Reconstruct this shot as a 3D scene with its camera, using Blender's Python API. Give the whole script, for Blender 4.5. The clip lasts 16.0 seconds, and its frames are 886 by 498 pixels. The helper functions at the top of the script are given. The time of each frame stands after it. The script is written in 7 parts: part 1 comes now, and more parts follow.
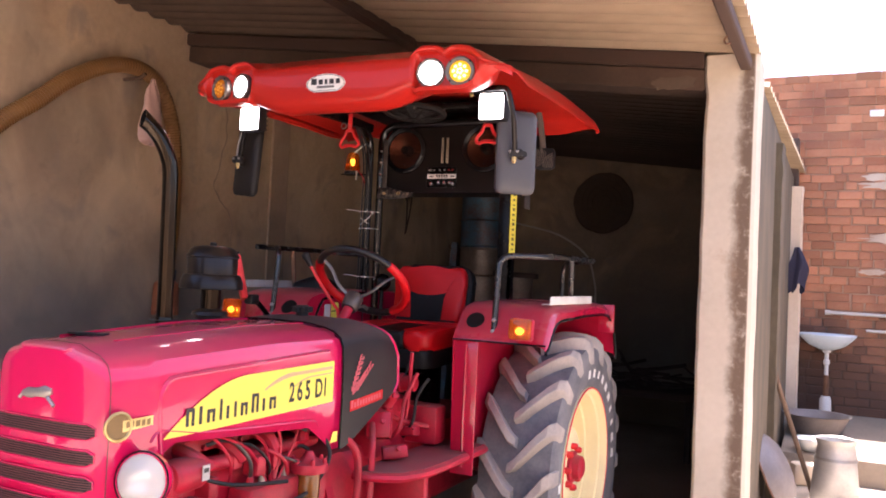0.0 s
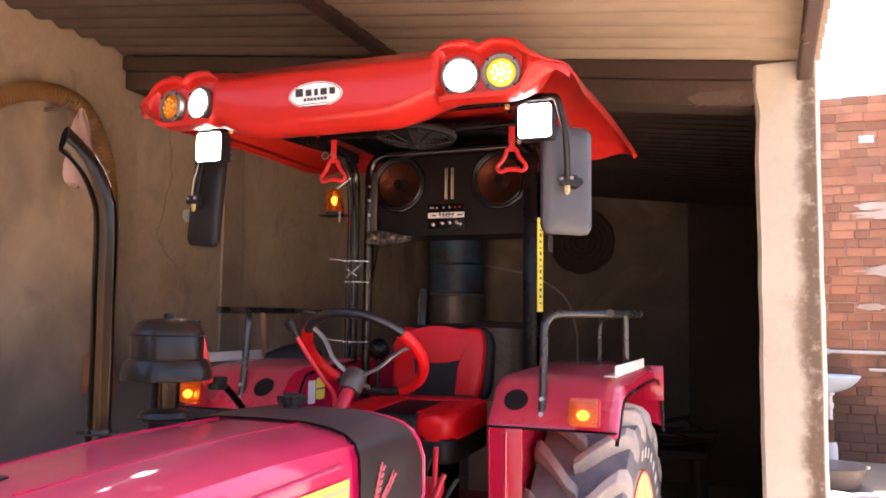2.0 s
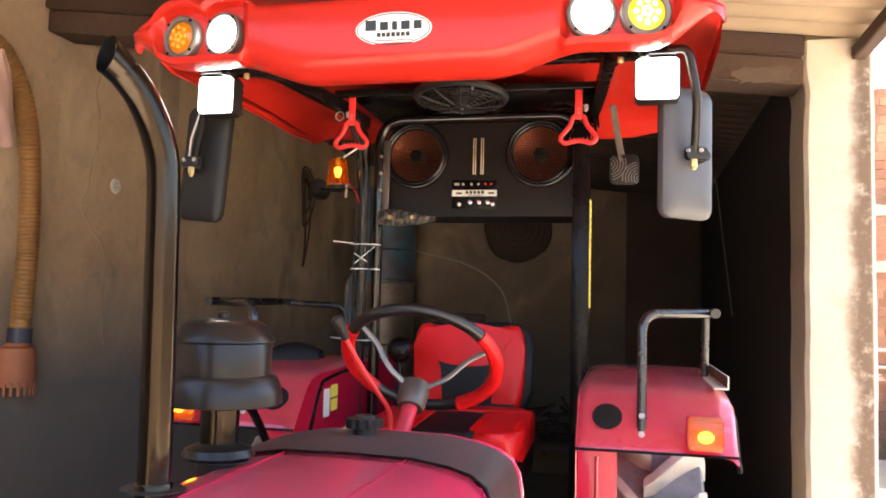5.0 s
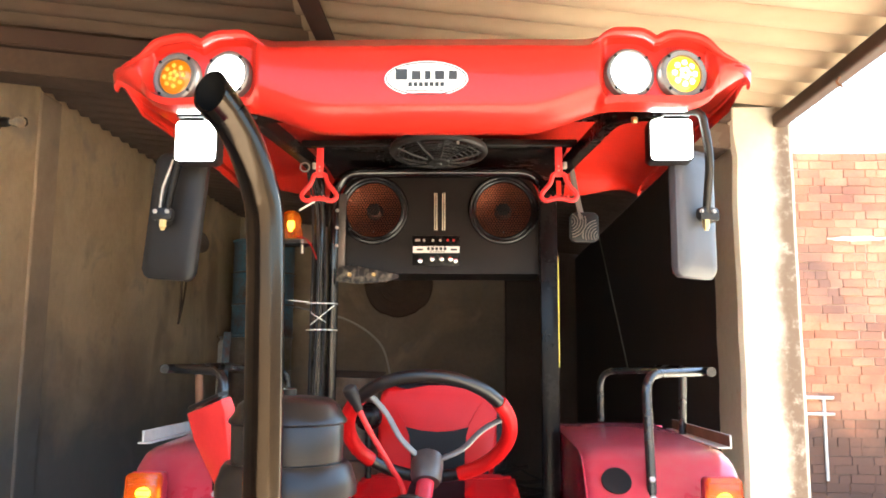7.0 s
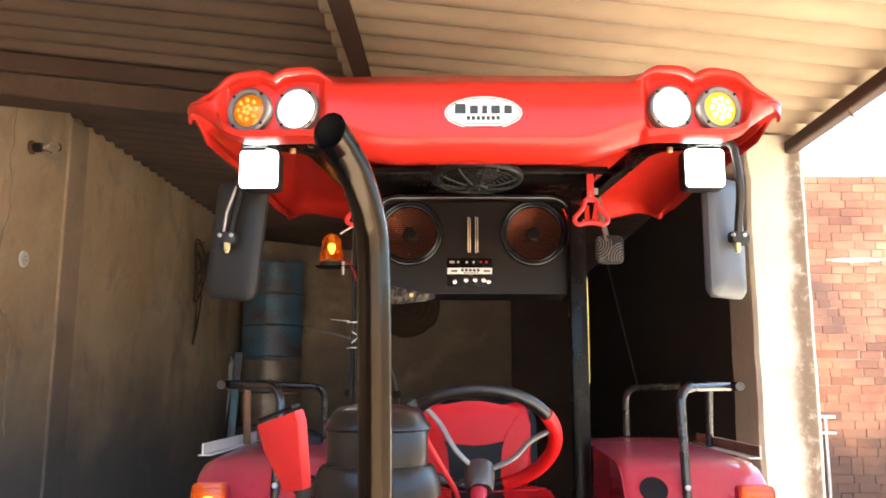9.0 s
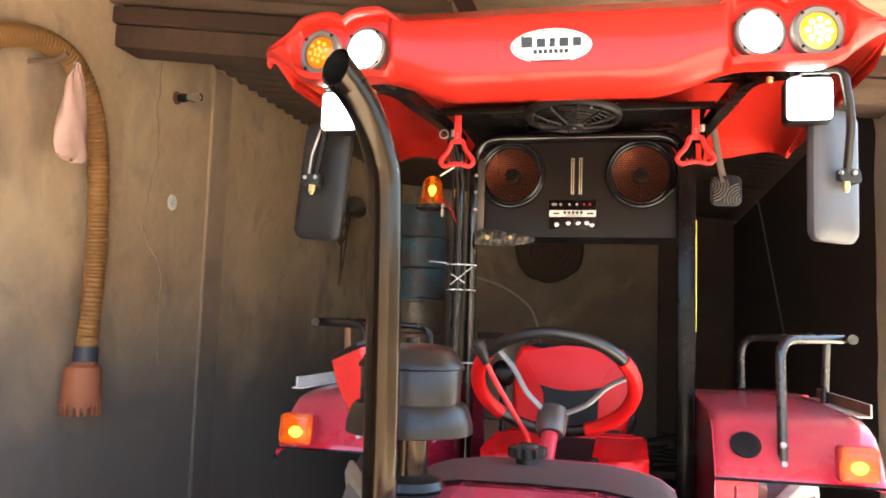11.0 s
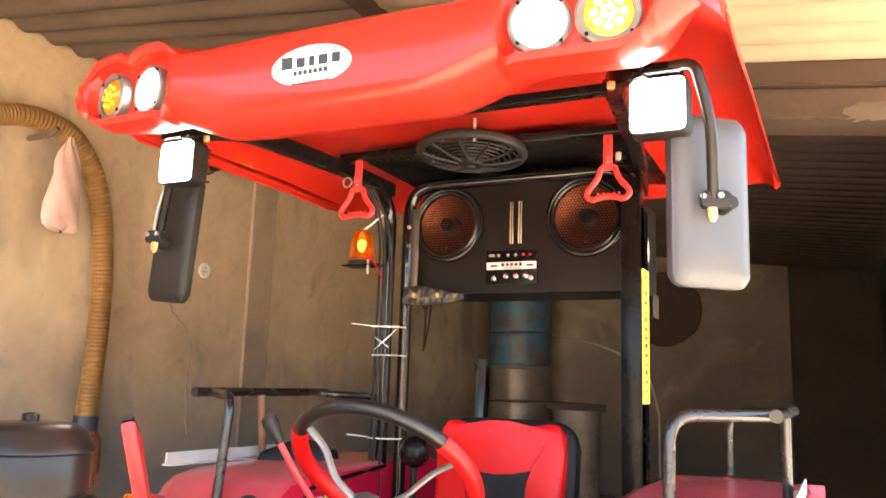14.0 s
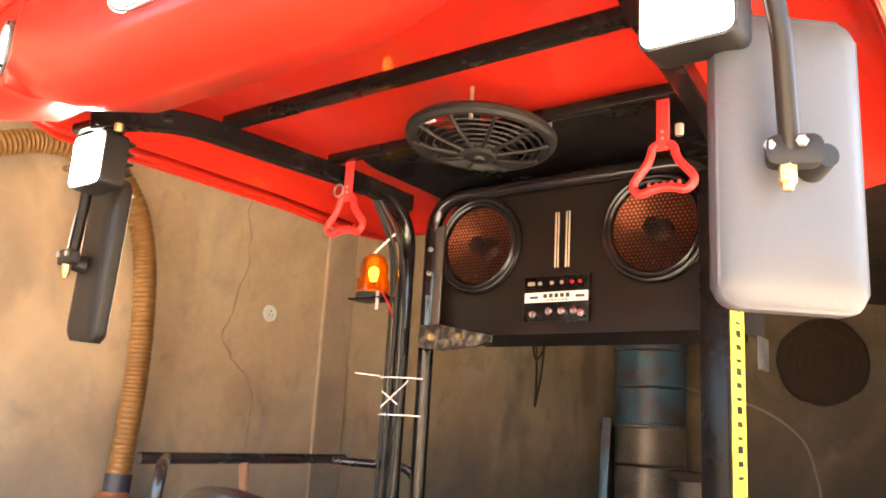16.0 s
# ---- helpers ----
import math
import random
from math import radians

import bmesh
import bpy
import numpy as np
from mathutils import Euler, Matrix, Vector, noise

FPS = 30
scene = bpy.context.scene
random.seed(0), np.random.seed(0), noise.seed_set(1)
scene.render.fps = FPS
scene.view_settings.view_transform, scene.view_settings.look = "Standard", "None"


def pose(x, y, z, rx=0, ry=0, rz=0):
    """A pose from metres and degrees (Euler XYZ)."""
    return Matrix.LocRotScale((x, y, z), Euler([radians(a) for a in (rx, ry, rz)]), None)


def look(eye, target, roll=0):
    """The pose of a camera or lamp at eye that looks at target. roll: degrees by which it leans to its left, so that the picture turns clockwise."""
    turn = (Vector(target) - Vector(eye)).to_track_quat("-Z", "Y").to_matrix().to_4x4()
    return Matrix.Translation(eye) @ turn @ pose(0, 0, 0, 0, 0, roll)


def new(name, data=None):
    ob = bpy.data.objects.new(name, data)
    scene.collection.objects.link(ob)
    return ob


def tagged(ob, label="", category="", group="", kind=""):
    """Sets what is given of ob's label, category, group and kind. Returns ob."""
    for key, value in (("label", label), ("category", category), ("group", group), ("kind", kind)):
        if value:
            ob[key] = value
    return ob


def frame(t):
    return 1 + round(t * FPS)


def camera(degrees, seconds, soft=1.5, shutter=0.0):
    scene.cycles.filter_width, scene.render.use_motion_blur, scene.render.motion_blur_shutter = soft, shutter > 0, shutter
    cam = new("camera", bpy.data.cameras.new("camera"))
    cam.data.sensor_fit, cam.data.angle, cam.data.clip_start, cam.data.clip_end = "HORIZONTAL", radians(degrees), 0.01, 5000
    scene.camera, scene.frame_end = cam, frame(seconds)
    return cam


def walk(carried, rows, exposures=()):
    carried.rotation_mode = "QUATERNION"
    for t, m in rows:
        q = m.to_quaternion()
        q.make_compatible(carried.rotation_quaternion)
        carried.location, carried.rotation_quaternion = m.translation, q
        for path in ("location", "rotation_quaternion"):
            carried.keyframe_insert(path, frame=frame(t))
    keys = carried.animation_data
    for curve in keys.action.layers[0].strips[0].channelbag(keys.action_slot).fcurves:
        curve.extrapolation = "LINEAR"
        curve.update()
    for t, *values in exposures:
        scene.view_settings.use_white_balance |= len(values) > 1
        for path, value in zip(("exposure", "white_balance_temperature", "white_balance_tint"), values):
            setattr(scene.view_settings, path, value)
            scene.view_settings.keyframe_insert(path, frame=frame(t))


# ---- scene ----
cam = camera(57.0, 16.0, soft=1.8)
PATH = [
    (0, (0.006, 0.009, 1.515), (-0.861, 1.810, 1.580), 2.7),
    (0.5, (-0.121, 0.143, 1.527), (-0.973, 1.952, 1.557), 1.5),
    (1, (-0.242, 0.338, 1.547), (-1.163, 2.109, 1.675), 1.0),
    (1.5, (-0.378, 0.502, 1.562), (-1.246, 2.301, 1.667), 3.1),
    (2, (-0.570, 0.591, 1.588), (-1.307, 2.443, 1.759), 0.7),
    (2.5, (-0.703, 0.644, 1.590), (-1.406, 2.510, 1.746), 1.1),
    (3, (-0.814, 0.759, 1.587), (-1.547, 2.612, 1.754), 1.0),
    (3.2, (-0.854, 0.805, 1.594), (-1.577, 2.661, 1.774), 1.6),
    (5.3, (-1.299, 0.898, 1.612), (-1.739, 2.845, 1.748), 1.3),
    (5.5, (-1.335, 0.910, 1.607), (-1.797, 2.851, 1.736), 1.6),
    (6, (-1.453, 0.953, 1.618), (-1.855, 2.895, 1.881), 0.2),
    (6.5, (-1.551, 0.973, 1.631), (-1.828, 2.933, 1.917), 1.7),
    (7, (-1.678, 0.938, 1.635), (-1.738, 2.918, 1.909), 0.3),
    (7.5, (-1.774, 0.889, 1.628), (-1.790, 2.867, 1.922), 1.4),
    (8, (-1.816, 0.864, 1.639), (-1.866, 2.835, 1.974), 1.2),
    (8.2, (-1.821, 0.847, 1.623), (-1.861, 2.815, 1.978), 1.1),
    (10.3, (-1.759, 0.793, 1.615), (-1.833, 2.774, 1.880), -1.0),
    (10.5, (-1.735, 0.853, 1.626), (-1.847, 2.832, 1.896), 0.1),
    (11, (-1.597, 0.861, 1.614), (-2.039, 2.803, 1.800), 1.9),
    (11.5, (-1.446, 0.880, 1.599), (-1.877, 2.827, 1.761), 0.8),
    (12, (-1.353, 0.955, 1.603), (-1.862, 2.871, 1.864), 2.5),
    (12.5, (-1.241, 1.053, 1.605), (-1.877, 2.924, 1.912), 3.5),
    (13, (-1.112, 1.153, 1.619), (-1.876, 2.979, 1.907), 0.8),
    (13.5, (-0.958, 1.292, 1.630), (-1.816, 3.082, 1.876), 2.5),
    (14, (-0.907, 1.418, 1.650), (-1.776, 3.189, 1.981), 1.9),
    (14.5, (-0.924, 1.611, 1.669), (-1.812, 3.333, 2.166), 4.0),
    (15, (-0.947, 1.778, 1.681), (-1.907, 3.477, 2.121), 2.5),
    (15.5, (-0.925, 1.929, 1.688), (-2.006, 3.545, 2.156), 3.5),
    (16, (-0.911, 2.091, 1.704), (-2.088, 3.648, 2.141), 3.4),
]
EXPOSURES = [(0.0, 2.0, 6200, 23), (3.0, 2.7, 6420, 17), (5.4, 3.2, 6300, 4), (6.3, 3.69, 6180, 2), (7.2, 3.4, 6000, -2), (8.0, 3.24, 6030, 0), (10.5, 3.3, 6200, 1), (11.5, 3.8, 6280, 0), (12.5, 4.1, 6450, 0), (14.0, 3.93, 6750, 3), (15.0, 3.92, 7000, 5), (16.0, 4.12, 7130, 6)]
walk(cam, [(t, look(eye, target, roll)) for t, eye, target, roll in PATH], EXPOSURES)

# ---- world and sun ----
SUN_UP, SUN_ROUND = 72.0, -14.0
world = bpy.data.worlds.new("sky")
scene.world = world
world.use_nodes = True
_wn = world.node_tree.nodes
_sky = _wn.new("ShaderNodeTexSky")
_sky.sky_type, _sky.sun_disc = "NISHITA", False
_sky.sun_elevation, _sky.sun_rotation = radians(SUN_UP), radians(SUN_ROUND)
_sky.air_density, _sky.dust_density = 1.0, 3.0
world.node_tree.links.new(_sky.outputs[0], _wn["Background"].inputs[0])
_wn["Background"].inputs[1].default_value = 0.15
sun_data = bpy.data.lights.new("sun", "SUN")
sun_data.energy, sun_data.angle, sun_data.color = 5.0, radians(0.6), (1.0, 0.94, 0.85)
sun = new("sun", sun_data)
sun.matrix_world = look((4 * math.sin(radians(SUN_ROUND)), 4 * math.cos(radians(SUN_ROUND)), 4 * math.tan(radians(SUN_UP))), (0, 0, 0))

# ---- materials ----


def surf(name, a, b=None, rough=0.5, metal=0.0, big=3.0, fine=60.0, bump=0.15, amount=0.6, coat=0.0, spread=0.15, dust=None, stretch=(1, 1, 1), per_piece=0.0, depth=0.004, spec=0.5):
    """A surface of two colours, mottled at two scales, with fine relief; dust lies on what faces up."""
    m = bpy.data.materials.new(name)
    m.use_nodes = True
    nt = m.node_tree
    n, l = nt.nodes, nt.links
    p = n["Principled BSDF"]
    b = b or tuple(c * 0.7 for c in a)
    tc, mp = n.new("ShaderNodeTexCoord"), n.new("ShaderNodeMapping")
    mp.inputs["Scale"].default_value = stretch
    l.new(tc.outputs["Object"], mp.inputs["Vector"])
    n1, n2 = n.new("ShaderNodeTexNoise"), n.new("ShaderNodeTexNoise")
    n1.inputs["Scale"].default_value, n1.inputs["Detail"].default_value = big, 6
    n2.inputs["Scale"].default_value, n2.inputs["Detail"].default_value = fine, 4
    for k in (n1, n2):
        l.new(mp.outputs[0], k.inputs["Vector"])
    mix = n.new("ShaderNodeMath")
    mix.operation = "MULTIPLY_ADD"
    l.new(n2.outputs["Fac"], mix.inputs[0])
    mix.inputs[1].default_value = 0.35
    l.new(n1.outputs["Fac"], mix.inputs[2])
    ramp = n.new("ShaderNodeMapRange")
    ramp.inputs[1].default_value, ramp.inputs[2].default_value = 0.45, 0.9
    ramp.inputs[3].default_value, ramp.inputs[4].default_value = 0.0, amount
    l.new(mix.outputs[0], ramp.inputs[0])
    c = n.new("ShaderNodeMix")
    c.data_type = "RGBA"
    c.inputs[6].default_value, c.inputs[7].default_value = (*a, 1), (*b, 1)
    l.new(ramp.outputs[0], c.inputs[0])
    col = c.outputs[2]
    rough_out = None
    if per_piece:
        oi, hs, vr = n.new("ShaderNodeObjectInfo"), n.new("ShaderNodeHueSaturation"), n.new("ShaderNodeMapRange")
        vr.inputs[3].default_value, vr.inputs[4].default_value = 1 - per_piece, 1 + per_piece
        isl, both = n.new("ShaderNodeNewGeometry"), n.new("ShaderNodeMath")
        both.operation = "ADD"
        l.new(oi.outputs["Random"], both.inputs[0])
        l.new(isl.outputs["Random Per Island"], both.inputs[1])
        wrap = n.new("ShaderNodeMath")
        wrap.operation = "FRACT"
        l.new(both.outputs[0], wrap.inputs[0])
        l.new(wrap.outputs[0], vr.inputs[0])
        l.new(vr.outputs[0], hs.inputs["Value"])
        l.new(col, hs.inputs["Color"])
        col = hs.outputs[0]
    rr = n.new("ShaderNodeMapRange")
    rr.inputs[3].default_value, rr.inputs[4].default_value = max(0.02, rough - spread), min(1, rough + spread)
    l.new(mix.outputs[0], rr.inputs[0])
    rough_out = rr.outputs[0]
    if dust:
        dc, strength = dust
        ge, sx, up = n.new("ShaderNodeNewGeometry"), n.new("ShaderNodeSeparateXYZ"), n.new("ShaderNodeMapRange")
        l.new(ge.outputs["Normal"], sx.inputs[0])
        l.new(sx.outputs[2], up.inputs[0])
        up.inputs[1].default_value, up.inputs[2].default_value = 0.3, 0.95
        up.inputs[3].default_value, up.inputs[4].default_value = 0.05 * strength, strength
        dm = n.new("ShaderNodeMath")
        dm.operation = "MULTIPLY"
        dn = n.new("ShaderNodeMapRange")
        dn.inputs[1].default_value, dn.inputs[2].default_value, dn.inputs[3].default_value = 0.4, 0.75, 0.35
        l.new(mix.outputs[0], dn.inputs[0])
        l.new(up.outputs[0], dm.inputs[0])
        l.new(dn.outputs[0], dm.inputs[1])
        c2 = n.new("ShaderNodeMix")
        c2.data_type = "RGBA"
        l.new(dm.outputs[0], c2.inputs[0])
        l.new(col, c2.inputs[6])
        c2.inputs[7].default_value = (*dc, 1)
        col = c2.outputs[2]
        r2 = n.new("ShaderNodeMix")
        l.new(dm.outputs[0], r2.inputs[0])
        l.new(rough_out, r2.inputs[2])
        r2.inputs[3].default_value = 0.8
        rough_out = r2.outputs[0]
    l.new(col, p.inputs["Base Color"])
    l.new(rough_out, p.inputs["Roughness"])
    p.inputs["Metallic"].default_value = metal
    p.inputs["Specular IOR Level"].default_value = spec
    p.inputs["Coat Weight"].default_value = coat
    p.inputs["Coat Roughness"].default_value = 0.045
    if bump:
        bp = n.new("ShaderNodeBump")
        bp.inputs["Strength"].default_value, bp.inputs["Distance"].default_value = bump, depth
        l.new(mix.outputs[0], bp.inputs["Height"])
        l.new(bp.outputs[0], p.inputs["Normal"])
    return m


def plaster(name, a, b, rough, metal, big, fine, bump, amount, depth, tone=1.0):
    """Hand-floated cement plaster: tan and grey patches, trowel sweeps, dark runs and fine grit."""
    m = surf(name, a, b, rough, metal, big, fine, bump, amount, depth=depth)
    nt = m.node_tree
    n, l = nt.nodes, nt.links
    p = n["Principled BSDF"]
    col = p.inputs["Base Color"].links[0].from_socket
    tc = n.new("ShaderNodeTexCoord")

    def layer(src, colour, scale, lo, hi, most, stretch=(1, 1, 1), warp=0.6):
        mp, tx, mr, mx = n.new("ShaderNodeMapping"), n.new("ShaderNodeTexNoise"), n.new("ShaderNodeMapRange"), n.new("ShaderNodeMix")
        mp.inputs["Scale"].default_value = stretch
        tx.inputs["Scale"].default_value, tx.inputs["Detail"].default_value, tx.inputs["Distortion"].default_value = scale, 7, warp
        mr.inputs[1].default_value, mr.inputs[2].default_value, mr.inputs[4].default_value = lo, hi, most
        mx.data_type = "RGBA"
        l.new(tc.outputs["Object"], mp.inputs["Vector"])
        l.new(mp.outputs[0], tx.inputs["Vector"])
        l.new(tx.outputs["Fac"], mr.inputs[0])
        l.new(mr.outputs[0], mx.inputs[0])
        l.new(src, mx.inputs[6])
        mx.inputs[7].default_value = (*[c * tone for c in colour], 1)
        return mx.outputs[2]

    col = layer(col, (0.42, 0.345, 0.265), 0.55, 0.48, 0.66, 0.6)
    col = layer(col, (0.3, 0.215, 0.16), 0.9, 0.5, 0.66, 0.5, (1, 1, 0.8), 0.5)
    col = layer(col, (0.7, 0.525, 0.34), 1.3, 0.5, 0.68, 0.75, (1, 1, 0.6), 0.9)
    col = layer(col, (0.26, 0.19, 0.13), 2.0, 0.53, 0.7, 0.55, (1, 1, 0.6), 0.7)
    col = layer(col, (0.24, 0.18, 0.13), 9.0, 0.6, 0.74, 0.35, (1, 1, 0.7), 0.4)
    # a darker grey band along the foot, with a ragged, cloudy edge
    sx, nz, ad, mr, mx = n.new("ShaderNodeSeparateXYZ"), n.new("ShaderNodeTexNoise"), n.new("ShaderNodeMath"), n.new("ShaderNodeMapRange"), n.new("ShaderNodeMix")
    l.new(tc.outputs["Object"], sx.inputs[0])
    l.new(tc.outputs["Object"], nz.inputs["Vector"])
    nz.inputs["Scale"].default_value, nz.inputs["Detail"].default_value, nz.inputs["Distortion"].default_value = 1.3, 6, 1.0
    ad.operation = "MULTIPLY_ADD"
    l.new(nz.outputs["Fac"], ad.inputs[0])
    ad.inputs[1].default_value = 0.95
    l.new(sx.outputs[2], ad.inputs[2])
    mr.inputs[1].default_value, mr.inputs[2].default_value, mr.inputs[3].default_value, mr.inputs[4].default_value = 1.72, 2.4, 0.92, 0.0
    l.new(ad.outputs[0], mr.inputs[0])
    mx.data_type = "RGBA"
    l.new(mr.outputs[0], mx.inputs[0])
    l.new(col, mx.inputs[6])
    mx.inputs[7].default_value = (0.15 * tone, 0.135 * tone, 0.123 * tone, 1)
    col = layer(mx.outputs[2], (0.22, 0.2, 0.19), 3.0, 0.58, 0.72, 0.45, (1, 1, 1), 0.7)
    l.new(col, p.inputs["Base Color"])
    return m


def weathered_pier(name):
    """Cream plaster with a ragged dark run of damp down one side of the pier and crumbling, dirty patches."""
    m = surf(name, (0.62, 0.54, 0.43), (0.47, 0.395, 0.3), 0.88, 0, 1.6, 30, 0.35, amount=0.8, depth=0.008)
    n, l = m.node_tree.nodes, m.node_tree.links
    p = n["Principled BSDF"]
    col = p.inputs["Base Color"].links[0].from_socket
    tc, sx, n1, n2 = n.new("ShaderNodeTexCoord"), n.new("ShaderNodeSeparateXYZ"), n.new("ShaderNodeTexNoise"), n.new("ShaderNodeTexNoise")
    l.new(tc.outputs["Object"], sx.inputs[0])
    for k, sc, det in ((n1, 3.2, 5), (n2, 22.0, 3)):
        k.inputs["Scale"].default_value, k.inputs["Detail"].default_value, k.inputs["Roughness"].default_value = sc, det, 0.68
        l.new(tc.outputs["Object"], k.inputs["Vector"])

    def calc(op, a, b, c=None):
        k = n.new("ShaderNodeMath")
        k.operation = op
        for i, v in enumerate((a, b, c)):
            if v is None:
                continue
            if isinstance(v, float):
                k.inputs[i].default_value = v
            else:
                l.new(v, k.inputs[i])
        return k.outputs[0]

    def ramp(v, lo, hi, out=1.0):
        k = n.new("ShaderNodeMapRange")
        k.interpolation_type = "SMOOTHSTEP"
        k.inputs[1].default_value, k.inputs[2].default_value, k.inputs[4].default_value = lo, hi, out
        l.new(v, k.inputs[0])
        return k.outputs[0]

    x = calc("MULTIPLY_ADD", n1.outputs["Fac"], 0.16, sx.outputs[0])
    x = calc("MULTIPLY_ADD", n2.outputs["Fac"], 0.02, x)
    run = calc("MULTIPLY", ramp(x, 0.1, 0.165), calc("SUBTRACT", 1.0, ramp(sx.outputs[0], 0.104, 0.116)))
    run = calc("MULTIPLY", run, ramp(n2.outputs["Fac"], 0.12, 0.5))
    patch = ramp(n1.outputs["Fac"], 0.58, 0.7, 0.45)
    for fac, c in ((run, (0.17, 0.115, 0.075)), (patch, (0.42, 0.31, 0.22))):
        mx = n.new("ShaderNodeMix")
        mx.data_type = "RGBA"
        l.new(fac, mx.inputs[0])
        l.new(col, mx.inputs[6])
        mx.inputs[7].default_value = (*c, 1)
        col = mx.outputs[2]
    l.new(col, p.inputs["Base Color"])
    return m


def lit(name, colour, strength, base=(0.8, 0.8, 0.8)):
    m = bpy.data.materials.new(name)
    m.use_nodes = True
    p = m.node_tree.nodes["Principled BSDF"]
    p.inputs["Base Color"].default_value = (*base, 1)
    p.inputs["Emission Color"].default_value = (*colour, 1)
    p.inputs["Emission Strength"].default_value = strength
    p.inputs["Roughness"].default_value = 0.15
    return m


def clear(name, colour, rough=0.05, weight=1.0):
    m = bpy.data.materials.new(name)
    m.use_nodes = True
    p = m.node_tree.nodes["Principled BSDF"]
    p.inputs["Base Color"].default_value = (*colour, 1)
    p.inputs["Transmission Weight"].default_value = weight
    p.inputs["Roughness"].default_value = rough
    p.inputs["IOR"].default_value = 1.45
    return m


DUST = (0.32, 0.25, 0.19)
RED = surf("red_bonnet_paint", (0.64, 0.006, 0.085), (0.56, 0.005, 0.07), 0.2, 0.0, 2.5, 40, 0.012, coat=1.0, spread=0.06, dust=((0.62, 0.23, 0.2), 0.28), spec=0.2)
FENDER_RED = surf("red_fender_paint", (0.45, 0.005, 0.038), (0.37, 0.005, 0.03), 0.2, 0.0, 2.5, 40, 0.015, coat=0.8, spread=0.06, dust=((0.48, 0.24, 0.21), 0.36), spec=0.25)
RED_DULL = surf("red_cast_iron_paint", (0.56, 0.012, 0.04), (0.26, 0.014, 0.022), 0.34, 0.0, 9, 90, 0.22, amount=0.85, dust=(DUST, 0.22), spec=0.35)
STEP_RED = surf("trodden_red_paint", (0.34, 0.02, 0.035), (0.2, 0.03, 0.035), 0.5, 0.0, 6, 70, 0.2, amount=0.85, dust=(DUST, 0.3), spec=0.25)
CANOPY_RED = surf("red_fibreglass", (0.46, 0.02, 0.0115), (0.4, 0.016, 0.009), 0.3, 0.0, 2.0, 25, 0, coat=0.2, spread=0.05, spec=0.2)
GRAB_RED = surf("red_plastic", (0.75, 0.03, 0.03), (0.6, 0.02, 0.02), 0.4, bump=0.05)
SEAT_RED = surf("red_vinyl", (0.58, 0.006, 0.008), (0.42, 0.005, 0.006), 0.4, 0, 5, 240, 0.2, spread=0.08, spec=0.3)
WHEEL_BLACK = surf("black_wheel_rim", (0.006, 0.0055, 0.005), (0.014, 0.012, 0.011), 0.3, 0, 5, 150, 0.05)
WORN_STEEL = surf("worn_painted_steel", (0.12, 0.1, 0.088), (0.05, 0.042, 0.037), 0.36, 0.5, 6, 60, 0.06)
SPOKE = surf("scuffed_wheel_spoke", (0.24, 0.215, 0.19), (0.14, 0.12, 0.1), 0.4, 0.6, 6, 60, 0.06)
BLACK_VINYL = surf("black_vinyl", (0.007, 0.0065, 0.0065), (0.014, 0.013, 0.012), 0.5, 0, 5, 240, 0.2, spec=0.2)
BLACK = surf("black_gloss_paint", (0.004, 0.0035, 0.0035), (0.01, 0.008, 0.007), 0.2, 0, 5, 70, 0.03, spec=0.14)
BLACK_PLASTIC = surf("black_plastic", (0.007, 0.0063, 0.0063), (0.016, 0.0135, 0.012), 0.42, 0, 5, 120, 0.08, dust=(DUST, 0.12), spec=0.3)
COWL = surf("black_cowl_plastic", (0.009, 0.009, 0.011), (0.02, 0.019, 0.02), 0.3, 0, 4, 200, 0.08, dust=((0.36, 0.25, 0.22), 0.3), spec=0.28)
AIR_BLACK = surf("weathered_black_steel", (0.012, 0.0085, 0.0065), (0.017, 0.012, 0.009), 0.27, 0.0, 3, 160, 0.0, dust=(DUST, 0.02), spread=0.06, spec=0.3)
RAIL = surf("rubbed_black_tube", (0.011, 0.0095, 0.0085), (0.035, 0.03, 0.026), 0.24, 0.0, 5, 60, 0.02, spec=0.7, spread=0.08)
CHROME = surf("chrome", (0.7, 0.68, 0.66), (0.5, 0.47, 0.44), 0.16, 1.0, 8, 60, 0.02, spread=0.08)
DARK_CHROME = surf("dark_chrome_pipe", (0.046, 0.034, 0.024), (0.02, 0.015, 0.011), 0.17, 1.0, 3, 40, 0.004, spread=0.04, stretch=(1, 1, 0.25), amount=0.9, coat=0.1)
STEEL = surf("dull_steel", (0.45, 0.42, 0.38), (0.28, 0.24, 0.2), 0.42, 0.8, 8, 90, 0.1)
RUST = surf("rusty_steel", (0.22, 0.11, 0.06), (0.1, 0.055, 0.035), 0.75, 0.3, 8, 70, 0.3)
SLOT_RIB = surf("dusty_maroon_rib", (0.12, 0.035, 0.03), (0.18, 0.08, 0.065), 0.6, bump=0.05)
BADGE_BROWN = surf("dark_gilt", (0.2, 0.13, 0.05), (0.14, 0.09, 0.035), 0.4, 0.4, 20, 90, 0.03)
GILT = surf("gilt_badge", (0.62, 0.48, 0.2), (0.45, 0.33, 0.13), 0.3, 0.7, 20, 90, 0.03)
PALE_STEEL = surf("pale_worn_steel", (0.6, 0.57, 0.52), (0.42, 0.38, 0.33), 0.5, 0.2, 8, 60, 0.1)
BRASS = surf("brass_nut", (0.6, 0.45, 0.2), (0.45, 0.32, 0.14), 0.35, 0.9, 20, 90, 0.05)
